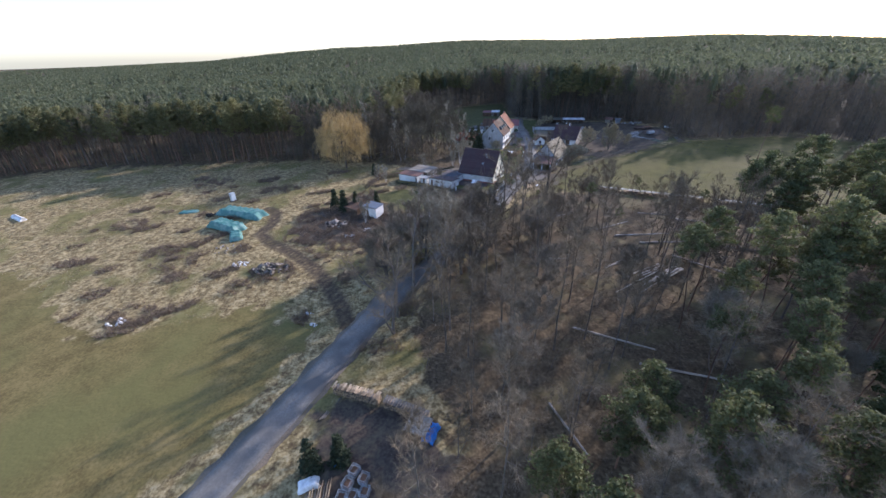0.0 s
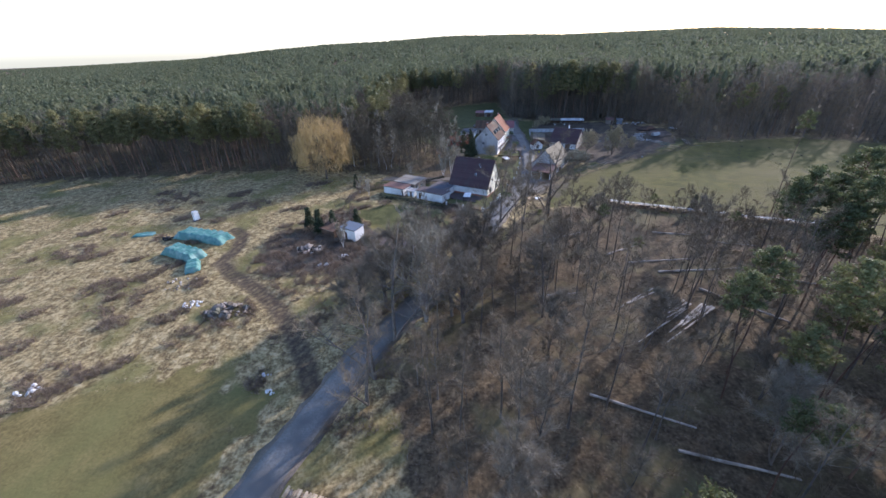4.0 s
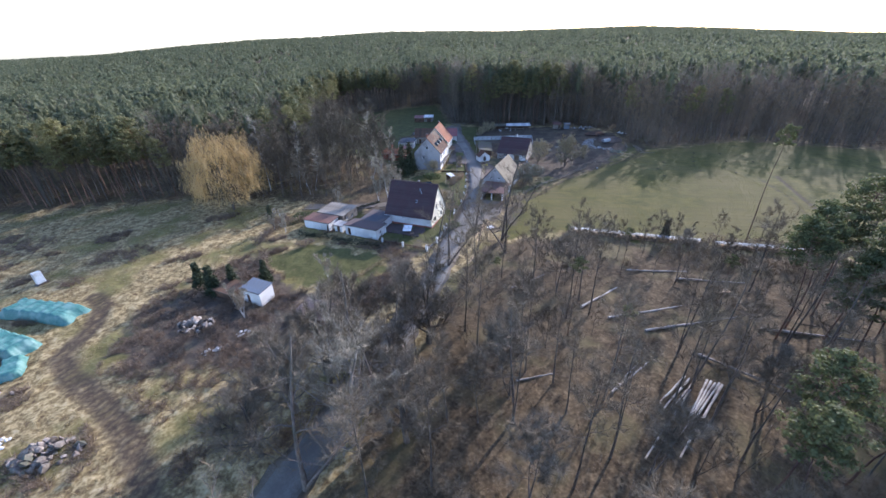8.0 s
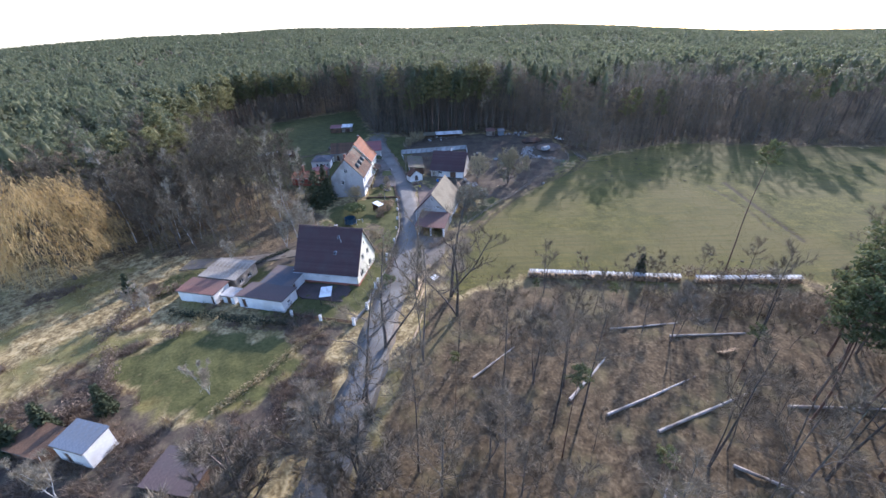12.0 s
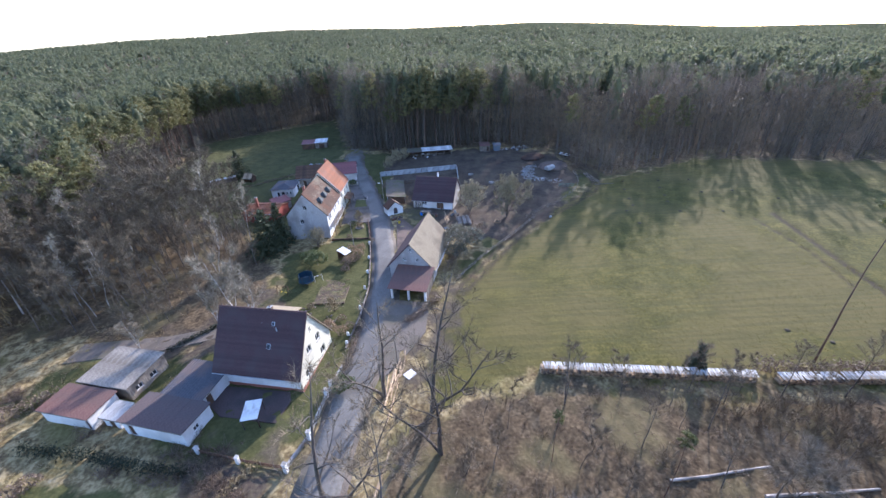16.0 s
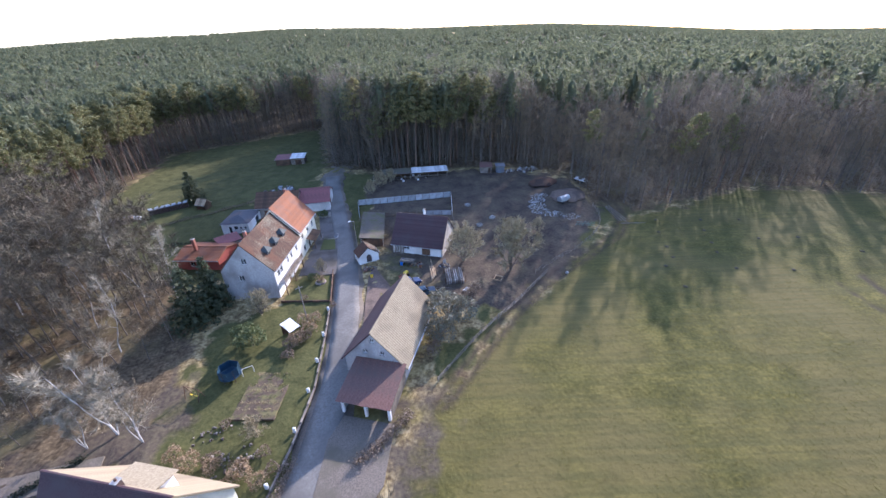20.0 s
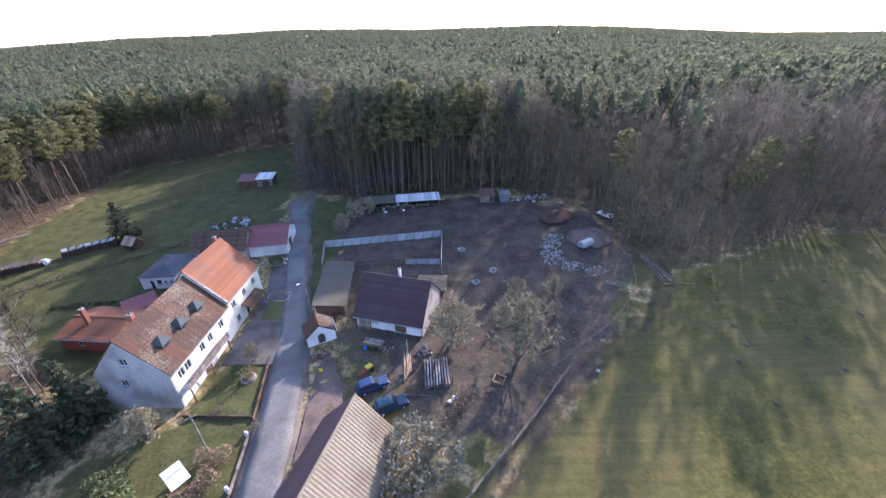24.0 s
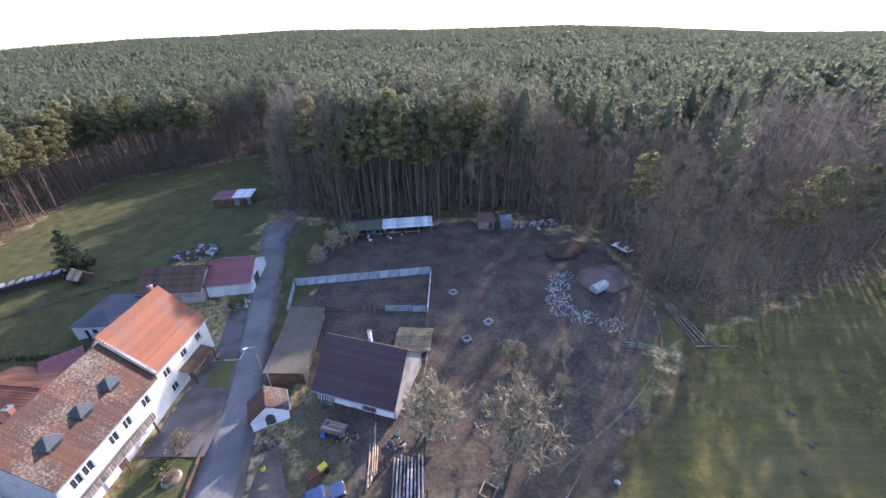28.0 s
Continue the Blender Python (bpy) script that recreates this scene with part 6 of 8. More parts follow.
panel_fence("plank_fence", [(50.5, 198.5), (60.6, 195.1)], 1.2, WOODBROWN, "broken brown plank fence inside the pen", 1.6, 0.05, 0.12)
panel_fence("wire_fence", [(67.4, 191.8), (65.0, 182.0), (62, 176)], 1.3, WOODGREY, "leaning rail fence beside the yard", 2.0, 0.05, 0.08)
panel_fence("paddock_fence", [(73.7, 160.7), (79.7, 163), (85.2, 164.3), (91.5, 167.2), (97.9, 171), (102.7, 177.4), (104.6, 183)], 1.0, WOODGREY, "pale mesh fence round the paddock", 2.2, 0.025, 0.05)
panel_fence("green_gate", [(93.2, 174.4), (97.2, 172.2)], 1.2, TARP, "green metal field gate", 2.0, 0.05, 0.07)
panel_fence("garden_fence", [(2.0, 122.0), (7.0, 118.6), (12.8, 115.2)], 0.7, WOODBROWN, "low dark fence on the garden's lower side", 2.4, 0.06, 0.14)
panel_fence("yard_rail", [(44.5, 148.8), (49.5, 156.0)], 1.0, WOODGREY, "grey rail beside the barn", 2.0, 0.05, 0.1)
panel_fence("field_fence", [(46.5, 142.5), (56, 149), (66, 154), (76, 160)], 0.9, WOODGREY, "old grey boards lying along the field path", 2.4, 0.05, 0.1)


def wall_run(name, line, height, thick, material, label, kind="wall"):
    root = base(name, at(*line[0]), label, kind)
    inv = root.matrix_world.inverted()
    for a, b in zip(line, line[1:]):
        n = max(1, int(math.dist(a, b) / 2.5))
        for k in range(n):
            p = [a[i] + (b[i] - a[i]) * k / n for i in (0, 1)]
            ln = math.dist(a, b) / n
            part("section", block(0, -thick / 2, -0.4, ln - 0.012, thick / 2, height, 0.02), material, root).matrix_local = inv @ at(*p, math.degrees(math.atan2(b[1] - a[1], b[0] - a[0])))
    return root


wall_run("garden_wall", [(12.8, 115.4), (15.6, 118.6), (18.2, 123.6), (21.5, 129)], 0.55, 0.3, CONCRETE, "low pale concrete garden wall along the lane")
wall_run("garden_wall", [(22.5, 132.5), (26.3, 140), (29.5, 148), (31.8, 158), (33.4, 166)], 0.3, 0.25, WOODGREY, "low weathered kerb along the gardens")
wall_run("garden_wall", [(33.6, 167), (35.2, 178)], 0.4, 0.2, WOODBROWN, "low dark wooden edging in front of the farmhouse yard")
wall_run("yard_wall", [(24.8, 170.8), (33.4, 167.5)], 0.4, 0.2, WOODBROWN, "low dark wooden edging below the farmhouse yard")
for k, (x, y, h, w) in enumerate([(12.8, 115.0, 1.5, 0.45), (15.8, 118.3, 1.5, 0.45), (18.6, 124.2, 1.5, 0.45), (2.2, 121.8, 1.2, 0.4), (7.2, 118.4, 1.2, 0.4), (19.4, 125.6, 1.3, 0.4)]):
    g = base("gate_pillar", at(x, y, -30), "white square gate pillar with cap", "pillar", "gate pillars")
    part("shaft", block(-w / 2, -w / 2, -0.3, w / 2, w / 2, h, 0.02), WHITE, g)
    part("cap", block(-w / 2 - 0.06, -w / 2 - 0.06, h + 0.004, w / 2 + 0.06, w / 2 + 0.06, h + 0.12, 0.03), CONCRETE, g)
for k, (x, y) in enumerate([(22.9, 133.6), (23.4, 135.6), (26.6, 141.8), (28.6, 147.6), (30.2, 153.0), (31.6, 158.6), (33.0, 165.0)]):
    g = base("marker_stone", at(x, y, -20), "whitewashed stone post beside the lane", "post", "marker stones")
    part("stone", block(-0.22, -0.18, -0.2, 0.22, 0.18, 0.75, 0.09), WHITEPAINT, g)


def pole(name, x, y, h, label, arm=False):
    g = base(name, at(x, y, 200), label, "pole", "poles")
    part("shaft", rod((0, 0, -0.5), (0, 0, h), 0.13, 0.08, 8), WOODGREY, g)
    if arm:
        part("arm", rod((0, 0, h - 0.1), (0.9, 0, h + 0.15), 0.04, 0.03, 6), ZINC, g)
        part("lamp_head", block(0.75, -0.12, h + 0.09, 1.3, 0.12, h + 0.22, 0.03), WHITEPAINT, g)
    else:
        part("crossbar", block(-0.6, -0.06, h - 0.5, 0.6, 0.06, h - 0.38), WOODGREY, g)


pole("street_lamp", 41.6, 186.0, 6.5, "wooden street lamp with pale lamp head", True)
pole("utility_pole", 29.7, 126.1, 6.0, "plain wooden utility pole beside the lane")
pole("utility_pole", 29.2, 163.5, 7.5, "plain wooden utility pole beside the garden")


# ---- timber ----
SLAT = surface("weathered_slats", (0.4, 0.39, 0.36), (0.62, 0.61, 0.58), 1.5, 0.9, (0.3, 0.28, 0.24), 0.8, vary=0.4)
PEELED = surface("peeled_wood", (0.46, 0.4, 0.33), (0.66, 0.6, 0.52), 2, 0.85, (0.34, 0.28, 0.22), 0.8, vary=0.2)
POLEGREY = surface("grey_poles", (0.3, 0.28, 0.25), (0.46, 0.43, 0.39), 2, 0.9, (0.22, 0.19, 0.16), 0.8, vary=0.25)
RUBBLE = surface("pale_rubble", (0.42, 0.4, 0.38), (0.6, 0.58, 0.56), 2, 0.9, (0.3, 0.28, 0.26), 0.8)
def log_ob(x, y, yaw, ln, r, group, label, lift=0.0, material=None, tilt=0.0):
    g = np.random.default_rng(int(abs(x * 31 + y * 17)) + 1)
    bm = bmesh.new()
    n = 5
    rings = []
    for k in range(n + 1):
        rr = r * (1 - 0.35 * k / n) * g.uniform(0.93, 1.07)
        c = Vector((ln * k / n, g.normal(0, 0.03), r + 0.02 * g.normal()))
        rings.append([bm.verts.new(c + Vector((0, math.cos(a) * rr, math.sin(a) * rr))) for a in [j * math.pi / 3.5 for j in range(7)]])
    for a, b in zip(rings, rings[1:]):
        for j in range(7):
            bm.faces.new((a[j], a[(j + 1) % 7], b[(j + 1) % 7], b[j]))
    bm.faces.new(rings[0][::-1])
    bm.faces.new(rings[-1])
    ob = part("log", bm, material or BARKLOG)
    ob.matrix_world = at(x, y, yaw, lift) @ Matrix.Rotation(radians(-tilt), 4, "Y")
    return tagged(ob, label, "log", group)


for k, (x0, y0, x1, y1, r) in enumerate([(39.2, 87.5, 49.5, 92.3, 0.24), (42.5, 83.7, 63.3, 84.5, 0.22), (46.9, 79.3, 65.4, 79.6, 0.24), (51.7, 72.8, 60.8, 61.8, 0.22), (21.7, 73.2, 27.8, 73.6, 0.17), (34.7, 68.6, 45, 75.2, 0.2),
                                          (36.2, 69.4, 46.2, 74.4, 0.18), (30, 40, 42, 36, 0.22), (22, 49, 34, 43, 0.2), (62, 92, 74, 88, 0.2), (14, 33, 17, 25, 0.18), (66, 76, 80, 70, 0.22), (28, 96, 38, 100, 0.18), (54, 97, 66, 94, 0.18)]):
    log_ob(x0, y0, math.degrees(math.atan2(y1 - y0, x1 - x0)), math.dist((x0, y0), (x1, y1)), r, "fallen trunks", "long pale fallen pine trunk lying on the forest floor", 0.03, PALELOG)
for k, (x0, y0, x1, y1) in enumerate([(40.4, 61.2, 50.1, 67.2), (41.6, 61.4, 50.5, 67.0), (37.4, 57.8, 50.5, 66.6), (39.2, 60.2, 49.6, 67.5), (40.2, 59.6, 50.9, 66.8), (42.3, 62.6, 49.2, 67.8)]):
    log_ob(x1, y1, math.degrees(math.atan2(y0 - y1, x0 - x1)), math.dist((x0, y0), (x1, y1)), 0.17, "felled poles", "pale felled pole lying in a loose pile", 0.1 + 0.22 * (k % 2), PEELED)
for k, (x0, y0, x1, y1) in enumerate([(39.9, 64.5, 47.0, 68.6), (40.9, 64.2, 47.2, 67.9), (33.2, 58.4, 46.4, 67.2), (39.4, 65.0, 46.6, 69.1)]):
    log_ob(x1, y1, math.degrees(math.atan2(y0 - y1, x0 - x1)), math.dist((x0, y0), (x1, y1)), 0.16, "felled poles", "pale felled pole lying in a loose pile", 0.1 + 0.2 * (k % 2), PEELED)
for k in range(6):
    log_ob(66.0 + 0.5 * (k % 3), 86.6 - 0.15 * k, -12 + 5 * (k % 3), 2.6, 0.14, "short logs", "short pale log in a small heap", 0.26 * (k // 3), WOODPALE)
for k in range(8):
    log_ob(25.6 + 0.28 * (k % 4), 116.5 + 0.5 * k, 62, 5.5 + k % 3, 0.12, "roadside poles", "peeled pole lying beside the lane", 0.2 * (k // 5), WOODPALE)
for k in range(5):
    log_ob(21.5 + 0.3 * k, 107.0 + 0.4 * k, 60, 6.5, 0.1, "roadside poles", "peeled pole lying beside the lane", 0, WOODPALE)


for k in range(12):
    log_ob(25.4 + 0.36 * k + 0.5 * (k % 3), 119.2 + 0.52 * k, 55 + 5 * (k % 4), 3.6 + 0.5 * (k % 4), 0.09, "roadside poles", "peeled pole lying beside the lane", 0.12 * (k % 2), WOODPALE)
pn = base("loose_board", at(30.9, 123.3, 25), "pale flat board lying at the edge of the wood", "board")
part("sheet", block(-0.8, -0.7, 0.03, 0.8, 0.7, 0.09, 0.01), WHITESHEET, pn)
part("batten", block(-0.75, -0.1, -0.06, 0.75, 0.1, 0.028), WOODGREY, pn)


def cordwood(name, x0, y0, x1, y1, height, depth, label, cover=None, seed=1, cover_w=0.9, ends=None):
    """A stack of split logs in rows, each log's end showing, with cover sheets."""
    g = np.random.default_rng(seed)
    ln, yaw = math.dist((x0, y0), (x1, y1)), math.degrees(math.atan2(y1 - y0, x1 - x0))
    root = base(name, at(x0, y0, yaw), label, "woodpile")
    inv = root.matrix_world.inverted()
    size = max(0.16, math.sqrt(ln * height / 260))
    nx, nz = int(ln / size), int(height / size)
    m = []
    for k in range(4):
        bm = prism([(math.cos(a) * size * 0.52 * g.uniform(0.85, 1.05), math.sin(a) * size * 0.52 * g.uniform(0.85, 1.05)) for a in [j * math.pi / 3 for j in range(6)]], -depth / 2, depth / 2)
        me = bpy.data.meshes.new("split_log")
        bm.to_mesh(me)
        bm.free()
        me.materials.append((ends or WOODPALE) if k < 3 else BARKLOG)
        m.append(me)
    for i in range(nx):
        gz = float(land(x0 + (x1 - x0) * i / nx, y0 + (y1 - y0) * i / nx)) - float(land(x0, y0))
        for j in range(nz - int(g.random() < 0.35)):
            o = mesh_ob("split_log", m[int(g.integers(0, 4))], None, root)
            o.matrix_local = Matrix.Translation((size * (i + 0.5 + 0.25 * (j % 2)), g.normal(0, 0.05), size * (j * 0.92 + 0.5) + gz)) @ Matrix.Rotation(g.uniform(0, 1), 4, "Y")
    if cover:
        n = int(ln / cover_w)
        for i in range(n):
            if g.random() < 0.06:
                continue
            f = (i + 0.5) / n
            gz = float(land(x0 + (x1 - x0) * f, y0 + (y1 - y0) * f)) - float(land(x0, y0))
            o = part("cover_sheet", slope_bm(-cover_w * g.uniform(0.3, 0.46), cover_w * g.uniform(0.3, 0.46), -depth * 0.62, 0, depth * 0.62, 0.05, 0.03, "sheet"), cover, root)
            o.matrix_local = Matrix.Translation((ln * f, 0, height * 0.95 + 0.12 + gz + g.uniform(0, 0.05))) @ Matrix.Rotation(g.normal(0, 0.11), 4, "Z") @ Matrix.Rotation(g.normal(0, 0.09), 4, "Y")
    return root


cordwood("long_woodpile", 49.2, 116.2, 76.0, 103.0, 1.3, 1.1, "very long woodpile covered with pale sheets at the wood's edge", SLAT, 3, 0.36)
cordwood("long_woodpile", 78.5, 101.6, 97.0, 94.0, 1.2, 1.1, "long woodpile covered with pale sheets behind young trees", SLAT, 4, 0.36)
cordwood("stacked_firewood", -18.2, 36.2, -10.6, 33.8, 1.6, 1.1, "tall stack of split firewood under old boards", WOODPALE, 5, 0.4)
cordwood("stacked_firewood", -10.0, 33.6, -3.4, 30.6, 1.3, 1.1, "stack of split firewood covered with grey boards", WOODGREY, 6, 0.4)

# ---- things round the firewood ----
hut = base("open_hut", at(-6.4, 28.0, -22), "small open hut with grey felt roof", "hut")
roof_on(hut, "roof", -0.2, 3.0, -0.2, 1.9, 2.6, 2.3, 0.08, "sheet", PALEROOF)
for x, y, h in ((0, 0, 1.8), (2.8, 0, 1.8), (0, 2.4, 2.15), (2.8, 2.4, 2.15)):
    part("post", block(x - 0.06, y - 0.06, -0.2, x + 0.06, y + 0.06, h), WOODBROWN, hut)
part("back_wall", block(0.1, 2.3, -0.1, 2.7, 2.38, 2.0), WOODGREY, hut)
part("side_wall", block(-0.02, 0.1, -0.1, 0.05, 2.25, 1.7), WOODBROWN, hut)


def tarp_heap(name, x, y, yaw, L, W, H, material, label, category, seed, n=26):
    """A sheet draped over a lumpy load."""
    g = np.random.default_rng(seed)
    u, v = np.meshgrid(np.linspace(-1, 1, n), np.linspace(-1, 1, n))
    edge = np.clip((1 - np.abs(u) ** 4) * 1.4, 0, 1) * np.clip((1 - np.abs(v) ** 3) * 1.5, 0, 1)
    z = H * edge * (0.86 + 0.1 * np.sin(u * 3.1 * L / 2.2 + 0.4)) + 0.05 * wavy(u * L, v * W, 1.3, seed) * edge + 0.02
    px = u * L / 2 * (1 + 0.04 * np.sin(5 * v + seed)) + 0.06 * wavy(u * L, v * W, 1.7, seed + 1)
    py = v * W / 2 * (1 + 0.05 * np.sin(4 * u + seed)) + 0.06 * wavy(u * L, v * W, 1.7, seed + 2)
    i = (np.arange(n - 1)[:, None] * n + np.arange(n - 1)[None]).ravel()
    t = np.concatenate([np.stack([i, i + 1, i + n + 1], 1), np.stack([i, i + n + 1, i + n], 1)])
    top = np.stack([px, py, z], -1).reshape(-1, 3)
    me = tri_mesh(name, np.concatenate([top, top * [1, 1, 0] + [0, 0, -0.15]]), np.concatenate([t, t[:, ::-1] + n * n]))
    me.polygons.foreach_set("use_smooth", np.ones(len(me.polygons), bool))
    ob = mesh_ob(name, me, material)
    ob.matrix_world = at(x, y, yaw)
    return tagged(ob, label, category, "")


tarp_heap("tarpaulin", -3.0, 28.6, -22, 1.8, 2.8, 1.3, BLUETARP, "bright blue tarpaulin hanging beside the hut", "tarpaulin", 4, 14)
tarp_heap("white_tarpaulin", -17.8, 22.0, 20, 2.6, 1.5, 0.9, WHITESHEET, "white plastic sheet over a pile of wood", "tarpaulin", 5, 14)
tarp_heap("blue_bag", -14.9, 24.6, 10, 0.9, 0.9, 0.7, BLUETARP, "bright blue sack on the ground", "sack", 6, 10)


def crate(x, y, yaw):
    root = base("wire_crate", at(x, y, yaw), "grey wire-frame pallet crate", "crate", "wire crates")
    part("pallet", block(-0.6, -0.5, 0.0, 0.6, 0.5, 0.14, 0.02), WOODGREY, root)
    for sx, sy, ex, ey in ((-0.6, -0.5, 0.6, -0.5), (0.6, -0.5, 0.6, 0.5), (0.6, 0.5, -0.6, 0.5), (-0.6, 0.5, -0.6, -0.5)):
        for z in (0.2, 0.6, 1.05):
            part("rail", rod((sx, sy, z), (ex, ey, z), 0.03, 0.03, 4), ZINC, root)
        for k in range(4):
            part("bar", rod((sx + (ex - sx) * k / 4, sy + (ey - sy) * k / 4, 0.14), (sx + (ex - sx) * k / 4, sy + (ey - sy) * k / 4, 1.08), 0.022, 0.022, 4), ZINC, root)
    part("load", block(-0.54, -0.44, 0.145, 0.54, 0.44, 0.6, 0.05), WOODBROWN, root)


for k, (x, y) in enumerate([(-12.4, 23.4), (-12.9, 21.8), (-11.0, 22.4), (-12.0, 20.4), (-10.6, 20.8), (-13.3, 20.2)]):
    crate(x, y, 65 + 3 * k)
for k in range(9):
    log_ob(-17.6 + 0.33 * k, 19.6 + 0.1 * k, 95, 2.4, 0.1, "sawn planks", "pale sawn plank beside the crates", 0.12 * (k % 3), WOODPALE if k % 3 else WOODGREY)
for k in range(3):
    log_ob(-19.2 + 0.3 * k, 31.2 + 0.1 * k, 66, 4.2, 0.09, "poles by the firewood", "thin pole lying beside the firewood", 0, WOODGREY)

# ---- the rough field ----
tarp_heap("tarpaulin_mound", -67.0, 107.8, -19, 17.5, 5.4, 2.2, TARP, "long stack under blue-green tarpaulin on the rough field", "tarpaulin stack", 11)
tarp_heap("tarpaulin_mound", -67.0, 98.4, -27, 13.0, 5.0, 2.2, TARP, "stack under blue-green tarpaulin with a torn end", "tarpaulin stack", 12)
tarp_heap("tarp_flap", -61.0, 91.6, -62, 6.0, 3.4, 1.5, TARP, "loose end of blue-green tarpaulin trailing on the grass", "tarpaulin", 13, 18)
tarp_heap("fallen_tarp", -87.0, 112.0, 10, 6.0, 3.0, 0.4, TARP, "dark green sheet lying flat on the grass", "tarpaulin", 14, 14)
pn = base("white_trailer", at(-76.0, 120.5, 60), "small white box trailer standing on end", "trailer")
part("body", block(-0.8, -0.5, 0.25, 0.8, 0.5, 3.0, 0.06), WHITEPAINT, pn)
part("base_frame", block(-1.2, -0.7, 0.0, 1.2, 0.7, 0.2, 0.03), DARKMETAL, pn)
part("drawbar", rod((0.8, 0, 0.5), (2.4, 0, 0.3), 0.05, 0.05, 6), DARKMETAL, pn)
bt = base("upturned_boat", at(-144.0, 110.5, 62), "white upturned boat on the meadow's edge", "boat")
part("hull", prism([(-1.0, 0), (1.0, 0), (0.75, 0.6), (0.2, 0.95), (-0.2, 0.95), (-0.75, 0.6)], -4.0, 4.0), WHITEPAINT, bt)
part("keel", block(-0.06, -3.9, 0.96, 0.06, 3.9, 1.06), WOODGREY, bt)


def rubble(name, x, y, n, wide, material, label, category, seed, big=0.5, height=0.8, kind=""):
    """A loose heap of separate lumps."""
    g = np.random.default_rng(seed)
    root = base(name, at(x, y), label, category)
    shapes = []
    for k in range(3):
        bm = bmesh.new()
        bmesh.ops.create_icosphere(bm, subdivisions=1, radius=1)
        for v in bm.verts:
            v.co *= g.uniform(0.65, 1.2)
        me = bpy.data.meshes.new("lump")
        bm.to_mesh(me)
        bm.free()
        me.materials.append(material[k % len(material)])
        shapes.append(me)
    for k in range(n):
        r, a = wide * math.sqrt(g.random()), g.uniform(0, 6.28)
        s = big * g.uniform(0.35, 1.0)
        dx, dy = r * math.cos(a), r * math.sin(a) * 0.6
        o = mesh_ob("lump", shapes[k % 3], None, root)
        o.matrix_local = Matrix.LocRotScale((dx, dy, s * 0.4 + height * max(0, 1 - r / wide) * g.random() + float(land(x + dx, y + dy) - land(x, y))), Euler(g.uniform(0, 6, 3)), (s * g.uniform(0.7, 1.4), s, s * g.uniform(0.5, 0.9)))
    return root


rubble("stump_heap", -43.5, 73.2, 60, 4.2, [BARKLOG, BARK, WOODGREY], "heap of grey-brown stumps and roots beside the track", "stump heap", 3, 0.8, 1.4)
rubble("tyre_heap", -34.0, 97.2, 46, 3.6, [RUBBER, BARKLOG, STONE], "heap of stones and old tyres in dead weeds", "rubble heap", 4, 0.75, 0.9)
rubble("white_litter", -52.5, 76.0, 26, 2.4, [WHITESHEET], "scattered white plastic scraps on the grass", "litter", 5, 0.4, 0.1)
rubble("white_litter", -67.0, 54.5, 14, 2.0, [WHITESHEET, CONCRETE], "pale stones and plastic at the field's edge", "litter", 6, 0.45, 0.1)
rubble("white_litter", -28.0, 89.5, 12, 1.8, [WHITESHEET], "white plastic scraps beside the track", "litter", 7, 0.4, 0.1)
rubble("white_litter", -24.0, 93.0, 10, 1.6, [WHITESHEET], "white plastic scraps in the weeds", "litter", 8, 0.45, 0.1)
rubble("stone_scatter", -60.0, 84.0, 26, 4.5, [STONE, BARKLOG], "scattered stones and clods near the tarpaulins", "stones", 9, 0.35, 0.1)
rubble("white_bags", -26.5, 52.3, 6, 0.9, [WHITESHEET], "two or three white sacks near the lane", "sack", 10, 0.45, 0.1)
rubble("white_bags", -28.3, 55.7, 5, 0.7, [WHITESHEET], "small white sacks on the verge", "sack", 12, 0.4, 0.1)
rubble("dark_heap", -77.5, 108.0, 22, 1.6, [RUBBER, DARKMETAL], "dark heap of tyres beside the tarpaulins", "tyre heap", 13, 0.6, 0.5)

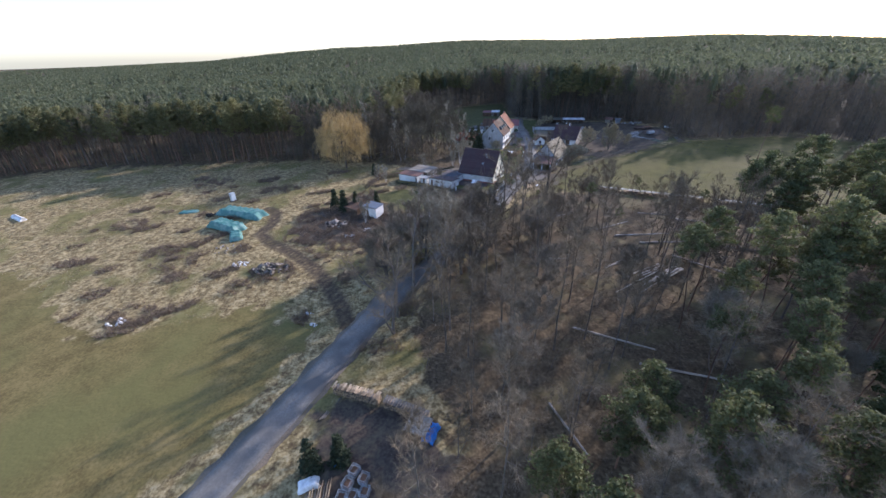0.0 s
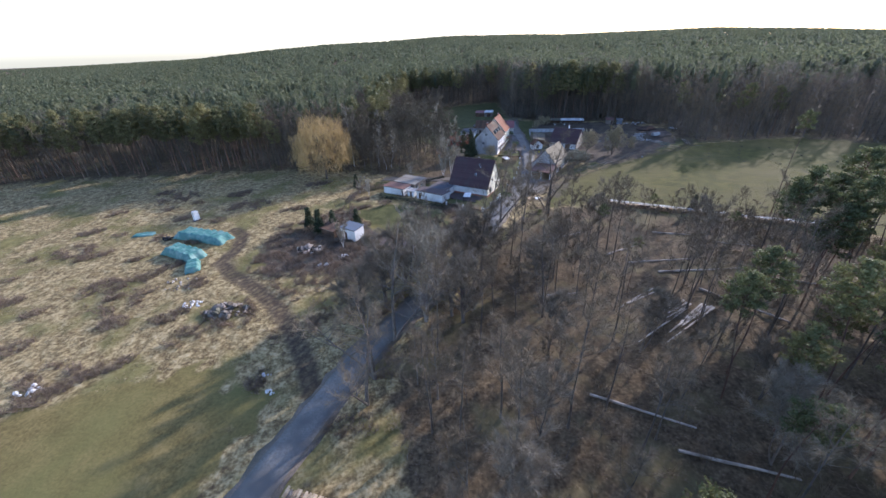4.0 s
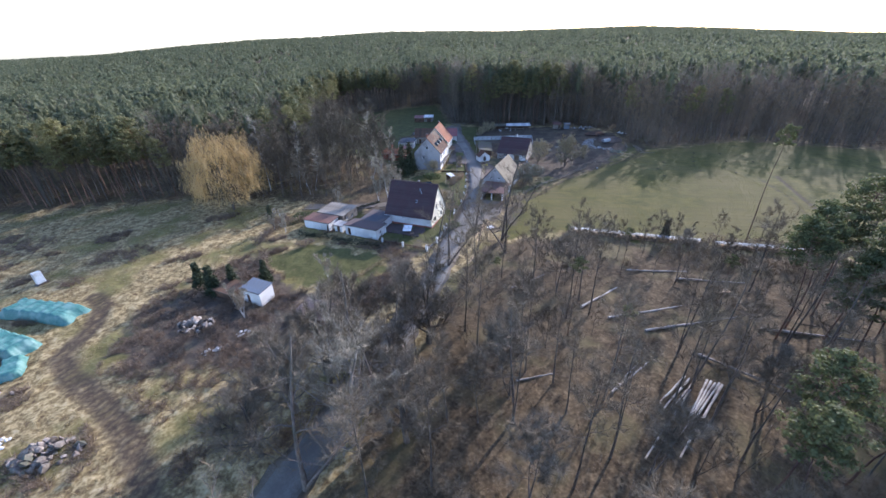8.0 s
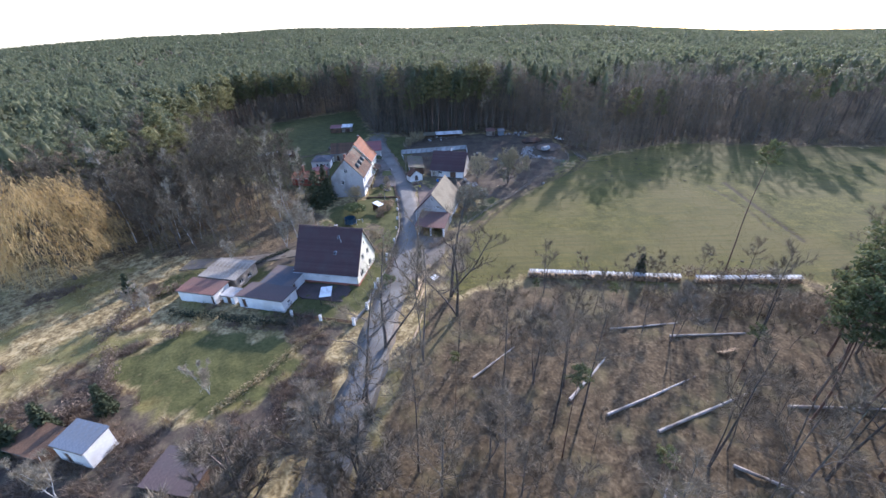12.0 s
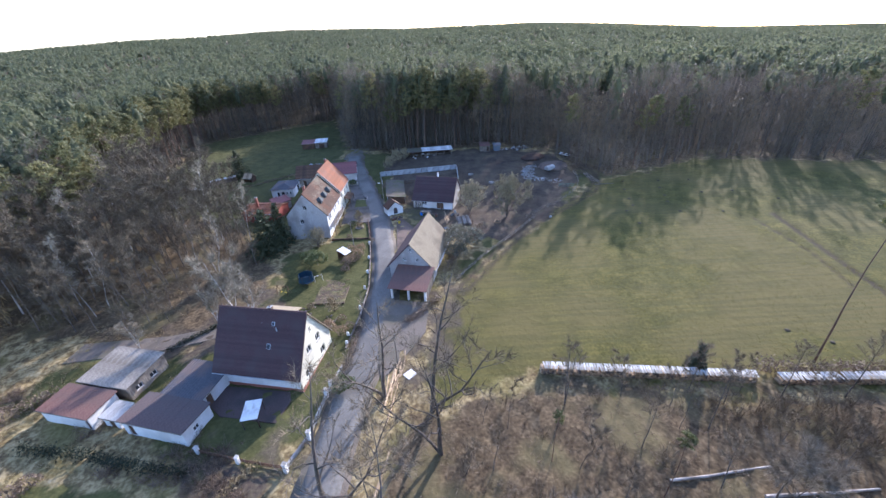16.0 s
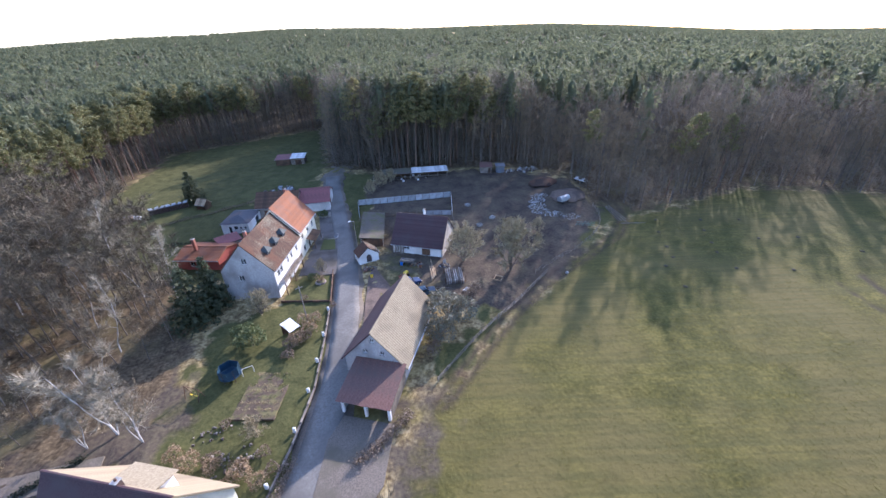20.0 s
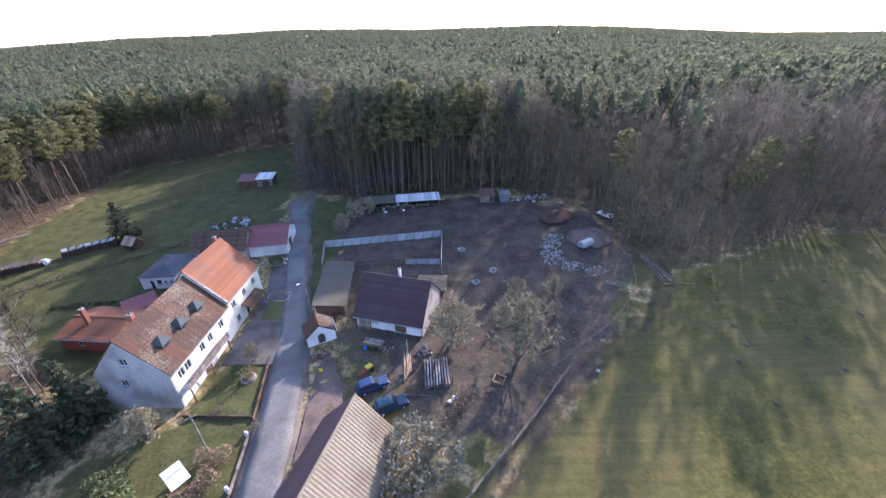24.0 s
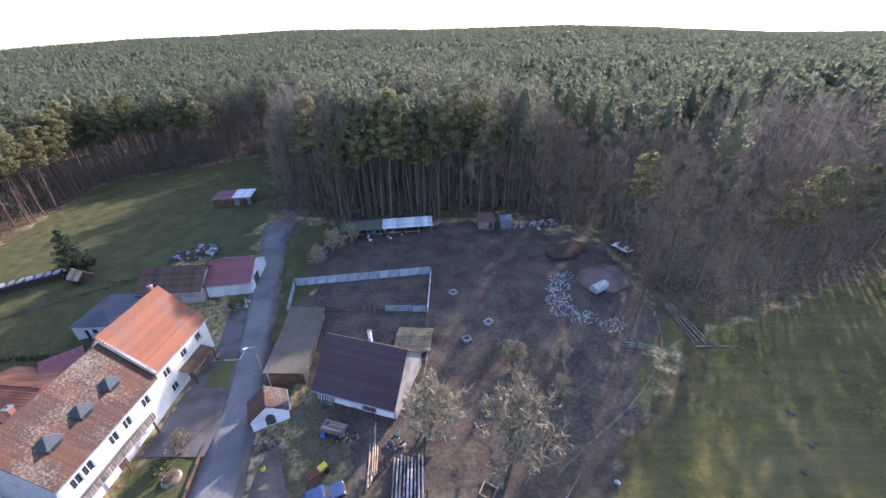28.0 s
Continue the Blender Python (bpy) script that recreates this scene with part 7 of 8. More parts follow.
# ---- yard by the cottage ----
def car(x, y, yaw, paint, label):
    root = base("parked_car", at(x, y, yaw), label, "car", "parked cars")
    body = [(-2.2, 0.35), (-2.25, 0.75), (-2.1, 0.98), (0.75, 1.02), (2.05, 0.86), (2.2, 0.62), (2.15, 0.35)]
    bm = prism(body, -0.85, 0.85)
    bmesh.ops.bevel(bm, geom=list(bm.edges), offset=0.06, segments=2, affect="EDGES")
    b = part("body", bm, paint, root)
    cabin = [(-2.05, 0.99), (-1.85, 1.55), (-1.6, 1.66), (0.0, 1.66), (0.25, 1.58), (0.85, 1.02)]
    bm = prism(cabin, -0.72, 0.72)
    bmesh.ops.bevel(bm, geom=list(bm.edges), offset=0.05, segments=2, affect="EDGES")
    part("cabin", bm, paint, root)
    part("windscreen", slope_bm(-0.62, 0.62, -0.0, 0.0, 0.55, 0.52, 0.02, "sheet"), GLASS, root).matrix_local = Matrix.Translation((0.86, 0, 1.07)) @ Matrix.Rotation(radians(90), 4, "Z")
    for s in (-1, 1):
        part("side_window", block(-1.7, s * 0.735 - 0.012, 1.1, 0.1, s * 0.735 + 0.012, 1.5), GLASS, root)
        part("headlight", block(2.13, s * 0.6 - 0.16, 0.6, 2.22, s * 0.6 + 0.16, 0.78, 0.03), WHITEPAINT, root)
    part("rear_window", block(-2.08, -0.55, 1.12, -2.0, 0.55, 1.5), GLASS, root)
    part("bumper", block(2.14, -0.82, 0.3, 2.3, 0.82, 0.5, 0.05), DARKMETAL, root)
    part("bumper", block(-2.36, -0.82, 0.3, -2.2, 0.82, 0.5, 0.05), DARKMETAL, root)
    for wx in (-1.35, 1.4):
        for s in (-1, 1):
            w = part("wheel", rod((wx, s * 0.66, 0.34), (wx, s * 0.88, 0.34), 0.34, 0.34, 14), RUBBER, root)
            part("rim", rod((wx, s * 0.875, 0.34), (wx, s * 0.9, 0.34), 0.2, 0.2, 10), ZINC, w)


car(49.0, 166.6, 8, CARBLUE, "dark blue off-road car parked in the yard")
car(50.8, 162.6, 5, CARDARK, "dark teal-blue car parked behind the barn")
st = base("log_rack", at(55.6, 163.6, -14), "rack piled with peeled grey poles", "log rack")
for k in range(26):
    j, i = divmod(k, 9)
    part("pole", rod((0.2 + 0.4 * i, 0.0 + 0.1 * (k % 3), 0.35 + 0.24 * j), (0.25 + 0.4 * i, 5.2 - 0.15 * (k % 4), 0.4 + 0.24 * j), 0.13, 0.1, 7), POLEGREY if k % 3 else WOODGREY, st)
for x in (-0.1, 3.9):
    for y in (0.8, 4.4):
        part("post", block(x - 0.07, y - 0.07, -0.2, x + 0.07, y + 0.07, 1.4), WOODBROWN, st)
for y in (0.8, 4.4):
    part("bearer", block(-0.1, y - 0.08, 0.02, 3.9, y + 0.08, 0.2), WOODBROWN, st)
for k in range(7):
    log_ob(53.4 + 0.22 * k, 166.0 + 0.25 * k, 78 + (k % 3), 6.0 + (k % 2), 0.09, "yellow beams", "pale yellow beam lying on the ground", 0.15 * (k % 2), WOODPALE)
log_ob(51.6, 164.2, -20, 5.0, 0.12, "yard poles", "grey pole lying across the yard", 0, WOODGREY)
tr = base("flat_trailer", at(50.6, 174.6, -35), "flat trailer loaded with timber and scrap", "trailer")
part("deck", block(-1.6, -0.9, 0.5, 1.6, 0.9, 0.62, 0.02), WOODGREY, tr)
for x in (-0.9, 0.9):
    for s in (-1, 1):
        part("wheel", rod((x, s * 0.92, 0.3), (x, s * 1.08, 0.3), 0.3, 0.3, 12), RUBBER, tr)
part("drawbar", rod((1.6, 0, 0.5), (3.0, 0, 0.3), 0.05, 0.05, 6), RUST, tr)
for k in range(5):
    part("beam", block(-1.5, -0.8 + 0.3 * k, 0.63, 1.3, -0.6 + 0.3 * k, 0.8), WOODPALE if k % 2 else WOODGREY, tr)
fm = base("farm_machine", at(48.8, 169.6, 30), "red farm implement with yellow hood", "farm machine")
part("hood", block(-0.2, -0.35, 0.8, 0.8, 0.35, 1.15, 0.05), YELLOW, fm)
for k in range(5):
    part("tine", rod((-0.2 - 0.3 * k, -0.7, 0.1), (-0.1 - 0.3 * k, 0.7, 0.75), 0.05, 0.05, 6), REDPAINT, fm)
part("frame", block(-1.6, -0.08, 0.5, 0.7, 0.08, 0.66), REDPAINT, fm)
for s in (-0.5, 0.5):
    part("wheel", rod((0.5, s, 0.35), (0.5, s + 0.12, 0.35), 0.35, 0.35, 12), RUBBER, fm)
for k, (x, y, m_) in enumerate([(49.2, 174.2, BLUETARP), (49.9, 175.2, WHITEPAINT), (42.4, 172.2, YELLOW), (52.6, 171.6, RUST), (58.0, 171.5, ZINC)]):
    b = base("barrel", at(x, y), "old drum standing in the yard", "barrel", "barrels")
    part("drum", rod((0, 0, 0), (0, 0, 0.88), 0.3, 0.3, 14), m_, b)
    part("rim", rod((0, 0, 0.885), (0, 0, 0.92), 0.32, 0.32, 14), DARKMETAL, b)
rubble("scrap_heap", 42.6, 175.2, 26, 1.5, [RUST, DARKMETAL, WOODGREY], "heap of rusty scrap and timber before the little building", "scrap heap", 15, 0.4, 0.6)
rubble("scrap_heap", 52.2, 173.0, 24, 1.5, [WOODGREY, RUST, WOODPALE], "heap of timber offcuts in the yard", "scrap heap", 16, 0.35, 0.5)
rubble("scrap_heap", 57.6, 170.2, 24, 1.4, [WOODGREY, CONCRETE, DARKMETAL], "clutter beside the cottage gable", "scrap heap", 17, 0.4, 0.6)
for k, (x, y) in enumerate([(71.7, 183.6), (73.5, 195.6), (76.4, 186.0)]):
    b = base("feed_box", at(x, y, 10 + 9 * k), "small pale concrete box on bare ground", "box", "feed boxes")
    for s in (-1, 1):
        part("side", block(s * 0.55 - 0.08, -0.6, 0, s * 0.55 + 0.08, 0.6, 0.55, 0.02), CONCRETE, b)
        part("end", block(-0.46, s * 0.52 - 0.08, 0, 0.46, s * 0.52 + 0.08, 0.55, 0.02), CONCRETE, b)
    part("floor", block(-0.46, -0.43, 0, 0.46, 0.43, 0.12), DARKMETAL, b)
rubble("white_litter", 58.8, 160.8, 4, 0.7, [WHITEPAINT], "white sack beside the stacked poles", "sack", 18, 0.45, 0.1)
rubble("field_stone", 79.2, 158.2, 2, 0.4, [CONCRETE], "pale block lying in the meadow", "stone", 19, 0.42, 0.05)
sq = base("wooden_frame", at(65.9, 161.8, 45), "square pale wooden frame on the ground", "frame")
for k in range(4):
    part("side", block(-0.8, -0.8, 0.02, 0.8, -0.66, 0.22), WOODPALE, sq).matrix_local = Matrix.Rotation(radians(90 * k), 4, "Z") @ Matrix.Translation((0, 0, 0.002 * k))

# ---- paddock ----
bm = bmesh.new()
bmesh.ops.create_icosphere(bm, subdivisions=4, radius=1)
for v in bm.verts:
    k = 1 + 0.12 * noise.noise(v.co * 2.2)
    v.co = Vector((v.co.x * 5.2 * k, v.co.y * 4.2 * k, max(-0.1, v.co.z) * 1.5 * k))
PALE_EARTH = surface("pale_earth", (0.13, 0.09, 0.07), (0.22, 0.16, 0.12), 1, 0.97, (0.1, 0.075, 0.06), 0.4, relief=0.7)
mound = tagged(part("earth_mound", bm, PALE_EARTH), "low mound of bare brown earth", "mound", kind="structure")
mound.matrix_world = at(102.0, 190.0)
bm = bmesh.new()
bmesh.ops.create_icosphere(bm, subdivisions=4, radius=1)
for v in bm.verts:
    k = 1 + 0.15 * noise.noise(v.co * 2.0 + Vector((4, 1, 2)))
    v.co = Vector((v.co.x * 5.0 * k, v.co.y * 3.4 * k, max(-0.1, v.co.z) * 1.1 * k))
DUNG = surface("dark_dung", (0.03, 0.02, 0.017), (0.065, 0.045, 0.035), 1, 0.97, (0.12, 0.06, 0.035), 0.3, relief=0.8)
dung = tagged(part("dung_heap", bm, DUNG), "dark dung heap in the paddock", "heap", kind="structure")
dung.matrix_world = at(101.0, 201.5, 20)
tank = base("round_roof_trailer", at(99.2, 188.6, 105), "small trailer with rounded pale metal roof", "trailer")
part("tank", prism([(-0.8, 0.6), (0.8, 0.6), (0.8, 1.3), (0.55, 1.75), (0.0, 1.92), (-0.55, 1.75), (-0.8, 1.3)], -1.7, 1.7), ZINC, tank)
for y in (-1.0, 1.0):
    for s in (-1, 1):
        part("wheel", rod((s * 0.7, y, 0.32), (s * 0.9, y, 0.32), 0.32, 0.32, 12), RUBBER, tank)
tank.matrix_world = at(98.4, 186.9, 105)
for k, (x, y, n, w, d) in enumerate([(94.6, 193.4, 130, 2.8, 0.17), (92.4, 190.6, 150, 2.6, 0.17), (90.6, 187.6, 160, 2.6, 0.17), (89.8, 184.6, 160, 2.6, 0.16), (92.0, 181.8, 120, 2.6, 0.16), (95.0, 178.8, 80, 2.6, 0.15)]):
    rubble("white_rubble", x, y, n, w, [RUBBLE, CONCRETE, RUBBLE], "trail of pale rubble and brick pieces on bare ground", "rubble", 40 + k, d, 0.08)
wc = base("white_wagon", at(111.6, 197.0, 100), "flat white wagon with clutter on it", "wagon")
part("deck", block(-2.0, -0.9, 0.7, 2.0, 0.9, 0.86, 0.02), WHITEPAINT, wc)
for x in (-1.3, 1.3):
    for s in (-1, 1):
        part("wheel", rod((x, s * 0.8, 0.36), (x, s * 1.0, 0.36), 0.36, 0.36, 12), RUBBER, wc)
for k in range(5):
    part("box", block(-1.8 + 0.75 * k, -0.6, 0.864, -1.3 + 0.75 * k, 0.5 - 0.2 * (k % 2), 1.15 + 0.1 * (k % 3), 0.03), (DARKMETAL, WHITESHEET, WOODGREY)[k % 3], wc)

sh = base("open_shelter", at(55.8, 224.2, -12), "long open animal shelter with pale sheet roof", "shelter")
roof_on(sh, "roof", 9.5, 21.4, -0.4, 2.2, 4.2, 2.6, 0.08, "sheet", WHITESHEET)
roof_on(sh, "roof", -0.3, 9.4, -0.4, 2.1, 4.2, 2.5, 0.08, "sheet", MOSSROOF)
part("back_wall", block(0, 4.0, -0.3, 21, 4.12, 2.3), WOODBROWN, sh)
for k in range(8):
    part("post", block(3.0 * k - 0.08, -0.1, -0.3, 3.0 * k + 0.08, 0.06, 2.1), WOODGREY, sh)
for k in range(7):
    part("rail", block(3.0 * k + 0.1, -0.08, 0.8, 3.0 * k + 2.9, 0.0, 0.95), WOODGREY, sh)
rubble("stored_clutter", 66, 223.5, 30, 6.0, [WOODGREY, DARKMETAL, WHITESHEET], "stored clutter under the shelter roof", "clutter", 24, 0.5, 0.2)
flat_building("orange_shed", at(87.2, 217.0, -18), 3.6, 3.2, 2.0, 2.6, WOODGREY, FELTRED, "small shed with rusty orange roof at the forest edge", "shed", "sheet", [("s", 2.2, 3.2, 0.0, 1.8)])
flat_building("blue_shed", at(92.2, 215.4, -18), 2.6, 2.2, 2.0, 2.3, BLUEROOF, BLUEROOF, "small blue-grey shed at the forest edge", "shed", "sheet")
rubble("scrap_heap", 102.5, 213.2, 50, 3.6, [WOODGREY, CONCRETE, DARKMETAL], "heap of boards and scrap at the forest edge", "scrap heap", 25, 0.55, 0.7)
rubble("scrap_heap", 96.8, 214.6, 22, 1.8, [WOODGREY, CONCRETE], "small heap of timber at the forest edge", "scrap heap", 26, 0.4, 0.5)
for k in range(4):
    log_ob(106.3 + 0.5 * k, 179.6 + 0.3 * (k % 2), -108 + 1.5 * k, 8.6 + 0.5 * (k % 3), 0.1, "paddock poles", "long thin pole lying beside the path", 0, WOODGREY)
log_ob(103.6, 170.7, -19, 6.0, 0.11, "paddock poles", "long thin pole lying beside the path", 0, WOODGREY)

# ---- green meadow and its huts ----
flat_building("meadow_hut", at(22.6, 258.5, -12), 5.2, 5.0, 2.3, 2.8, WOODBROWN, MAROON, "dark hut with dull red roof on the meadow", "hut", "sheet")
flat_building("meadow_shelter", at(28.0, 257.2, -12), 4.8, 4.8, 2.4, 2.9, WOODGREY, WHITESHEET, "open shelter with white sheet roof on the meadow", "shelter", "sheet", [("s", 1.2, 3.4, 0.0, 1.9)])
cordwood("covered_woodpile", -11.0, 227.2, -1.2, 229.5, 1.5, 1.6, "woodpile under dark and white sheeting on the meadow", ZINC, 8, 1.4, DARKMETAL)
cordwood("covered_woodpile", -24.0, 223.0, -14.0, 225.0, 1.4, 1.6, "dark woodpile under grey sheeting at the meadow's edge", FELT, 9, 1.4, WOODBROWN)
gabled("small_kennel", at(1.4, 226.0, -35), 3.0, 2.4, 1.5, 2.6, WOODBROWN, (WOODPALE, WOODPALE), "little wooden hut with pale orange-brown roof", "hut", 0.3, 0.2, ("sheet", "sheet"))
rubble("white_cover", -13.4, 225.4, 3, 0.8, [WHITEPAINT], "white sheeted heap at the meadow's edge", "heap", 27, 0.9, 0.3)
rubble("scrap_heap", 24.0, 229.5, 50, 5.0, [WOODGREY, DARKMETAL, ZINC], "long heap of scrap and timber behind the outbuildings", "scrap heap", 28, 0.7, 0.9)
bn = base("garden_bench_table", at(13.2, 198.2, -30), "white garden table beside the annex", "table")
part("top", block(-1.0, -0.45, 0.68, 1.0, 0.45, 0.74, 0.02), WHITEPAINT, bn)
for x, y in ((-0.85, -0.35), (0.85, -0.35), (-0.85, 0.35), (0.85, 0.35)):
    part("leg", block(x - 0.04, y - 0.04, -0.05, x + 0.04, y + 0.04, 0.676), WHITEPAINT, bn)
log_ob(-33, 240, 35, 9, 0.3, "meadow trunks", "dark trunk lying at the meadow's edge", 0, BARKLOG)


def hedge(name, line, height, wide, material, label, n=900, size=0.2, seed=1):
    g = np.random.default_rng(seed)
    q = smooth_line(line, 0.5)
    i = g.integers(0, len(q), n)
    c = np.c_[q[i] + g.normal(0, wide * 0.4, (n, 2)), np.zeros(n)]
    top = height * (0.8 + 0.2 * np.sin(i * 0.35 + seed))
    c[:, 2] = land(c[:, 0], c[:, 1]) + g.uniform(0.05, 1, n) * top
    return tagged(mesh_ob(name, tri_mesh(name, *flecks(c, size, g, 0.9)), material), label, "hedge")


hedge("clipped_hedge", [(-20, 131), (-12, 127), (-4, 122), (1, 119.5)], 1.6, 1.0, HEDGE, "dark clipped hedge below the sheds", 2600, 0.2, 2)
hedge("meadow_hedge", [(-14, 214), (-4, 218), (8, 221), (20, 225)], 0.9, 0.7, SCRUB, "low brown hedge between garden and meadow", 1500, 0.2, 3)
hedge("garden_hedge", [(-4, 205), (6, 203), (11, 201)], 0.8, 0.6, HEDGE, "low dark hedge behind the farmhouse", 900, 0.18, 4)
hedge("drive_hedge", [(-4, 145), (2, 147.5), (-8, 143)], 0.9, 0.6, HEDGE, "low dark hedge along the garden drive", 900, 0.18, 5)
hedge("bramble_bank", [(-30, 127), (-28, 135), (-24, 139), (-20, 140)], 2.2, 1.6, SCRUB, "brown bramble thicket beside the sheds", 2200, 0.22, 6)
hedge("bramble_bank", [(-38, 107), (-33, 111), (-27, 112), (-25, 116), (-28, 124)], 1.9, 1.6, SCRUB, "brown bramble thicket behind the garden shed", 2400, 0.22, 7)
hedge("bramble_bank", [(47, 147.5), (52, 154), (57, 158), (61, 161)], 1.8, 1.3, SCRUB, "grey-brown brambles beside the barn", 2200, 0.2, 8)
hedge("bramble_bank", [(33.5, 134.5), (37, 136), (41, 138.5)], 1.3, 1.0, SCRUB, "brown weeds in front of the carport", 1300, 0.17, 9)
hedge("bramble_bank", [(22, 128), (24, 133), (26, 138)], 1.0, 0.9, SCRUB, "brown garden plants between house and lane", 1000, 0.16, 10)
hedge("bramble_bank", [(-9, 104), (-3, 108), (3, 113), (9, 117)], 0.9, 1.0, DRYGRASS, "strip of straw-coloured tall grass beside the lane", 1500, 0.2, 11)
hedge("bramble_bank", [(-6, 96), (2, 100), (8, 106)], 1.6, 1.6, SCRUB, "brown thicket between woodshed and lane", 1900, 0.2, 12)
hedge("bramble_bank", [(78, 104), (86, 100), (94, 97)], 2.4, 1.4, SCRUB, "young brown growth round the woodpile", 1800, 0.24, 13)

# ---- gardens ----
vg = base("vegetable_bed", at(22.6, 149.5, -20), "vegetable bed with rows of withered plants", "garden bed")
SOIL = surface("garden_soil", (0.07, 0.05, 0.035), (0.13, 0.095, 0.065), 1, 0.97, (0.16, 0.14, 0.06), 0.8, relief=0.7)
part("soil", block(-3.0, -4.2, -0.3, 3.0, 4.2, 0.1, 0.06), SOIL, vg)
for k in range(8):
    g = np.random.default_rng(k)
    c = np.c_[g.uniform(-2.7, 2.7, 90), -3.7 + 1.05 * k + g.normal(0, 0.13, 90), g.uniform(0.1, 0.4, 90)]
    part_me = tri_mesh("plant_row", *flecks(c, 0.13, g, 1.0))
    mesh_ob("plant_row", part_me, DRYGRASS if k % 3 else EVERGREEN, vg)
tramp = base("trampoline", at(17.8, 154.6), "dark blue trampoline with safety net posts", "trampoline")
bm = bmesh.new()
bmesh.ops.create_cone(bm, cap_ends=True, segments=20, radius1=1.6, radius2=1.6, depth=0.08, matrix=Matrix.Translation((0, 0, 0.8)))
part("bed", bm, CARDARK, tramp)
for k in range(6):
    a = k * math.pi / 3
    part("leg", rod((1.5 * math.cos(a), 1.5 * math.sin(a), -0.1), (1.5 * math.cos(a), 1.5 * math.sin(a), 2.3), 0.035, 0.035, 6), DARKMETAL, tramp)
    part("net", block(-0.78, -0.01, 0.9, 0.78, 0.01, 2.2), CARDARK, tramp).matrix_local = Matrix.Rotation(a + math.pi / 6, 4, "Z") @ Matrix.Translation((0, 1.32, 0))
sw = base("play_goal", at(20.2, 154.4, 10), "small grey metal frame beside the trampoline", "frame")
for x in (-0.8, 0.8):
    part("post", rod((x, 0, -0.2), (x, 0, 1.3), 0.04, 0.04, 6), WHITEPAINT, sw)
part("bar", rod((-0.8, 0, 1.3), (0.8, 0, 1.3), 0.04, 0.04, 6), WHITEPAINT, sw)
sg = base("swing_set", at(13.2, 152.6, -35), "swing with wooden seats on the lawn", "swing")
for x in (-1.2, 1.2):
    for s in (-0.6, 0.6):
        part("leg", rod((x, s, -0.1), (x, 0, 2.0), 0.05, 0.05, 6), WOODBROWN, sg)
part("crossbar", rod((-1.3, 0, 2.0), (1.3, 0, 2.0), 0.05, 0.05, 6), WOODBROWN, sg)
for x in (-0.5, 0.5):
    st_ = part("seat", block(x - 0.22, -0.1, 0.5, x + 0.22, 0.1, 0.55), YELLOW, sg)
    part("rope", rod((x, 0, 0.55), (x, 0, 1.96), 0.012, 0.012, 4), WOODPALE, st_)
gh = base("garden_shelter", at(26.6, 161.0, 35), "tiny shelter with white sheet roof in the garden", "shelter")
roof_on(gh, "roof", -1.0, 1.0, -1.3, 1.7, 1.3, 2.2, 0.06, "sheet", WHITEPAINT)
for x, y in ((-0.9, -1.2), (0.9, -1.2), (-0.9, 1.2), (0.9, 1.2)):
    part("post", block(x - 0.05, y - 0.05, -0.2, x + 0.05, y + 0.05, 1.93 + 0.19 * y / 1.2 - 0.06), WOODBROWN, gh)
part("wall", block(-0.85, 1.1, -0.1, 0.85, 1.16, 1.9), WOODBROWN, gh)
rubble("rock_garden", 19.0, 140.6, 40, 3.4, [BARKLOG, STONE, BARK], "rock garden with grey stones and low plants", "rock garden", 31, 0.3, 0.2)
rubble("rock_garden", 16.5, 145.0, 26, 2.6, [BARKLOG, BARK], "grey stones edging the garden bed", "rock garden", 32, 0.28, 0.2)
rubble("rock_garden", 35.6, 206.0, 30, 2.6, [STONE, CONCRETE], "rock garden by the lane below the garage", "rock garden", 33, 0.5, 0.4)
pond = base("garden_pond", at(36.0, 193.2, 75), "small edged garden pond in front of the orange-roofed house", "pond")
part("edge", prism([(-1.5, 0), (-1.2, 0), (-1.2, 0.16), (-1.5, 0.16)], -2.1, 2.1), BARKLOG, pond)
part("edge", prism([(1.2, 0), (1.5, 0), (1.5, 0.16), (1.2, 0.16)], -2.1, 2.1), BARKLOG, pond)
part("edge", block(-1.19, 1.8, 0, 1.19, 2.1, 0.16, 0.03), BARKLOG, pond)
part("edge", block(-1.19, -2.1, 0, 1.19, -1.8, 0.16, 0.03), BARKLOG, pond)
part("basin", block(-1.19, -1.79, -0.2, 1.19, 1.79, 0.08), GLASS, pond)
lf = base("round_flower_bed", at(32.4, 174.6), "round bed with a bare pinkish shrub in the paved yard", "flower bed")
bm = bmesh.new()
bmesh.ops.create_cone(bm, cap_ends=True, segments=24, radius1=1.1, radius2=0.95, depth=0.3, matrix=Matrix.Translation((0, 0, 0.12)))
part("kerb", bm, BARKLOG, lf)
bm = bmesh.new()
bmesh.ops.create_cone(bm, cap_ends=True, segments=24, radius1=0.84, radius2=0.6, depth=0.2, matrix=Matrix.Translation((0, 0, 0.378)))
part("soil", bm, SOIL, lf)
stems_, twigs_ = bush(301, 1.7, 1.6, 16, 30)
mesh_ob("stems", tri_mesh("stems", stems_[0] + [0, 0, 0.4], stems_[1]), BARK, lf)
mesh_ob("twigs", tri_mesh("twigs", twigs_[0] + [0, 0, 0.4], twigs_[1]), TANBUSH, lf)


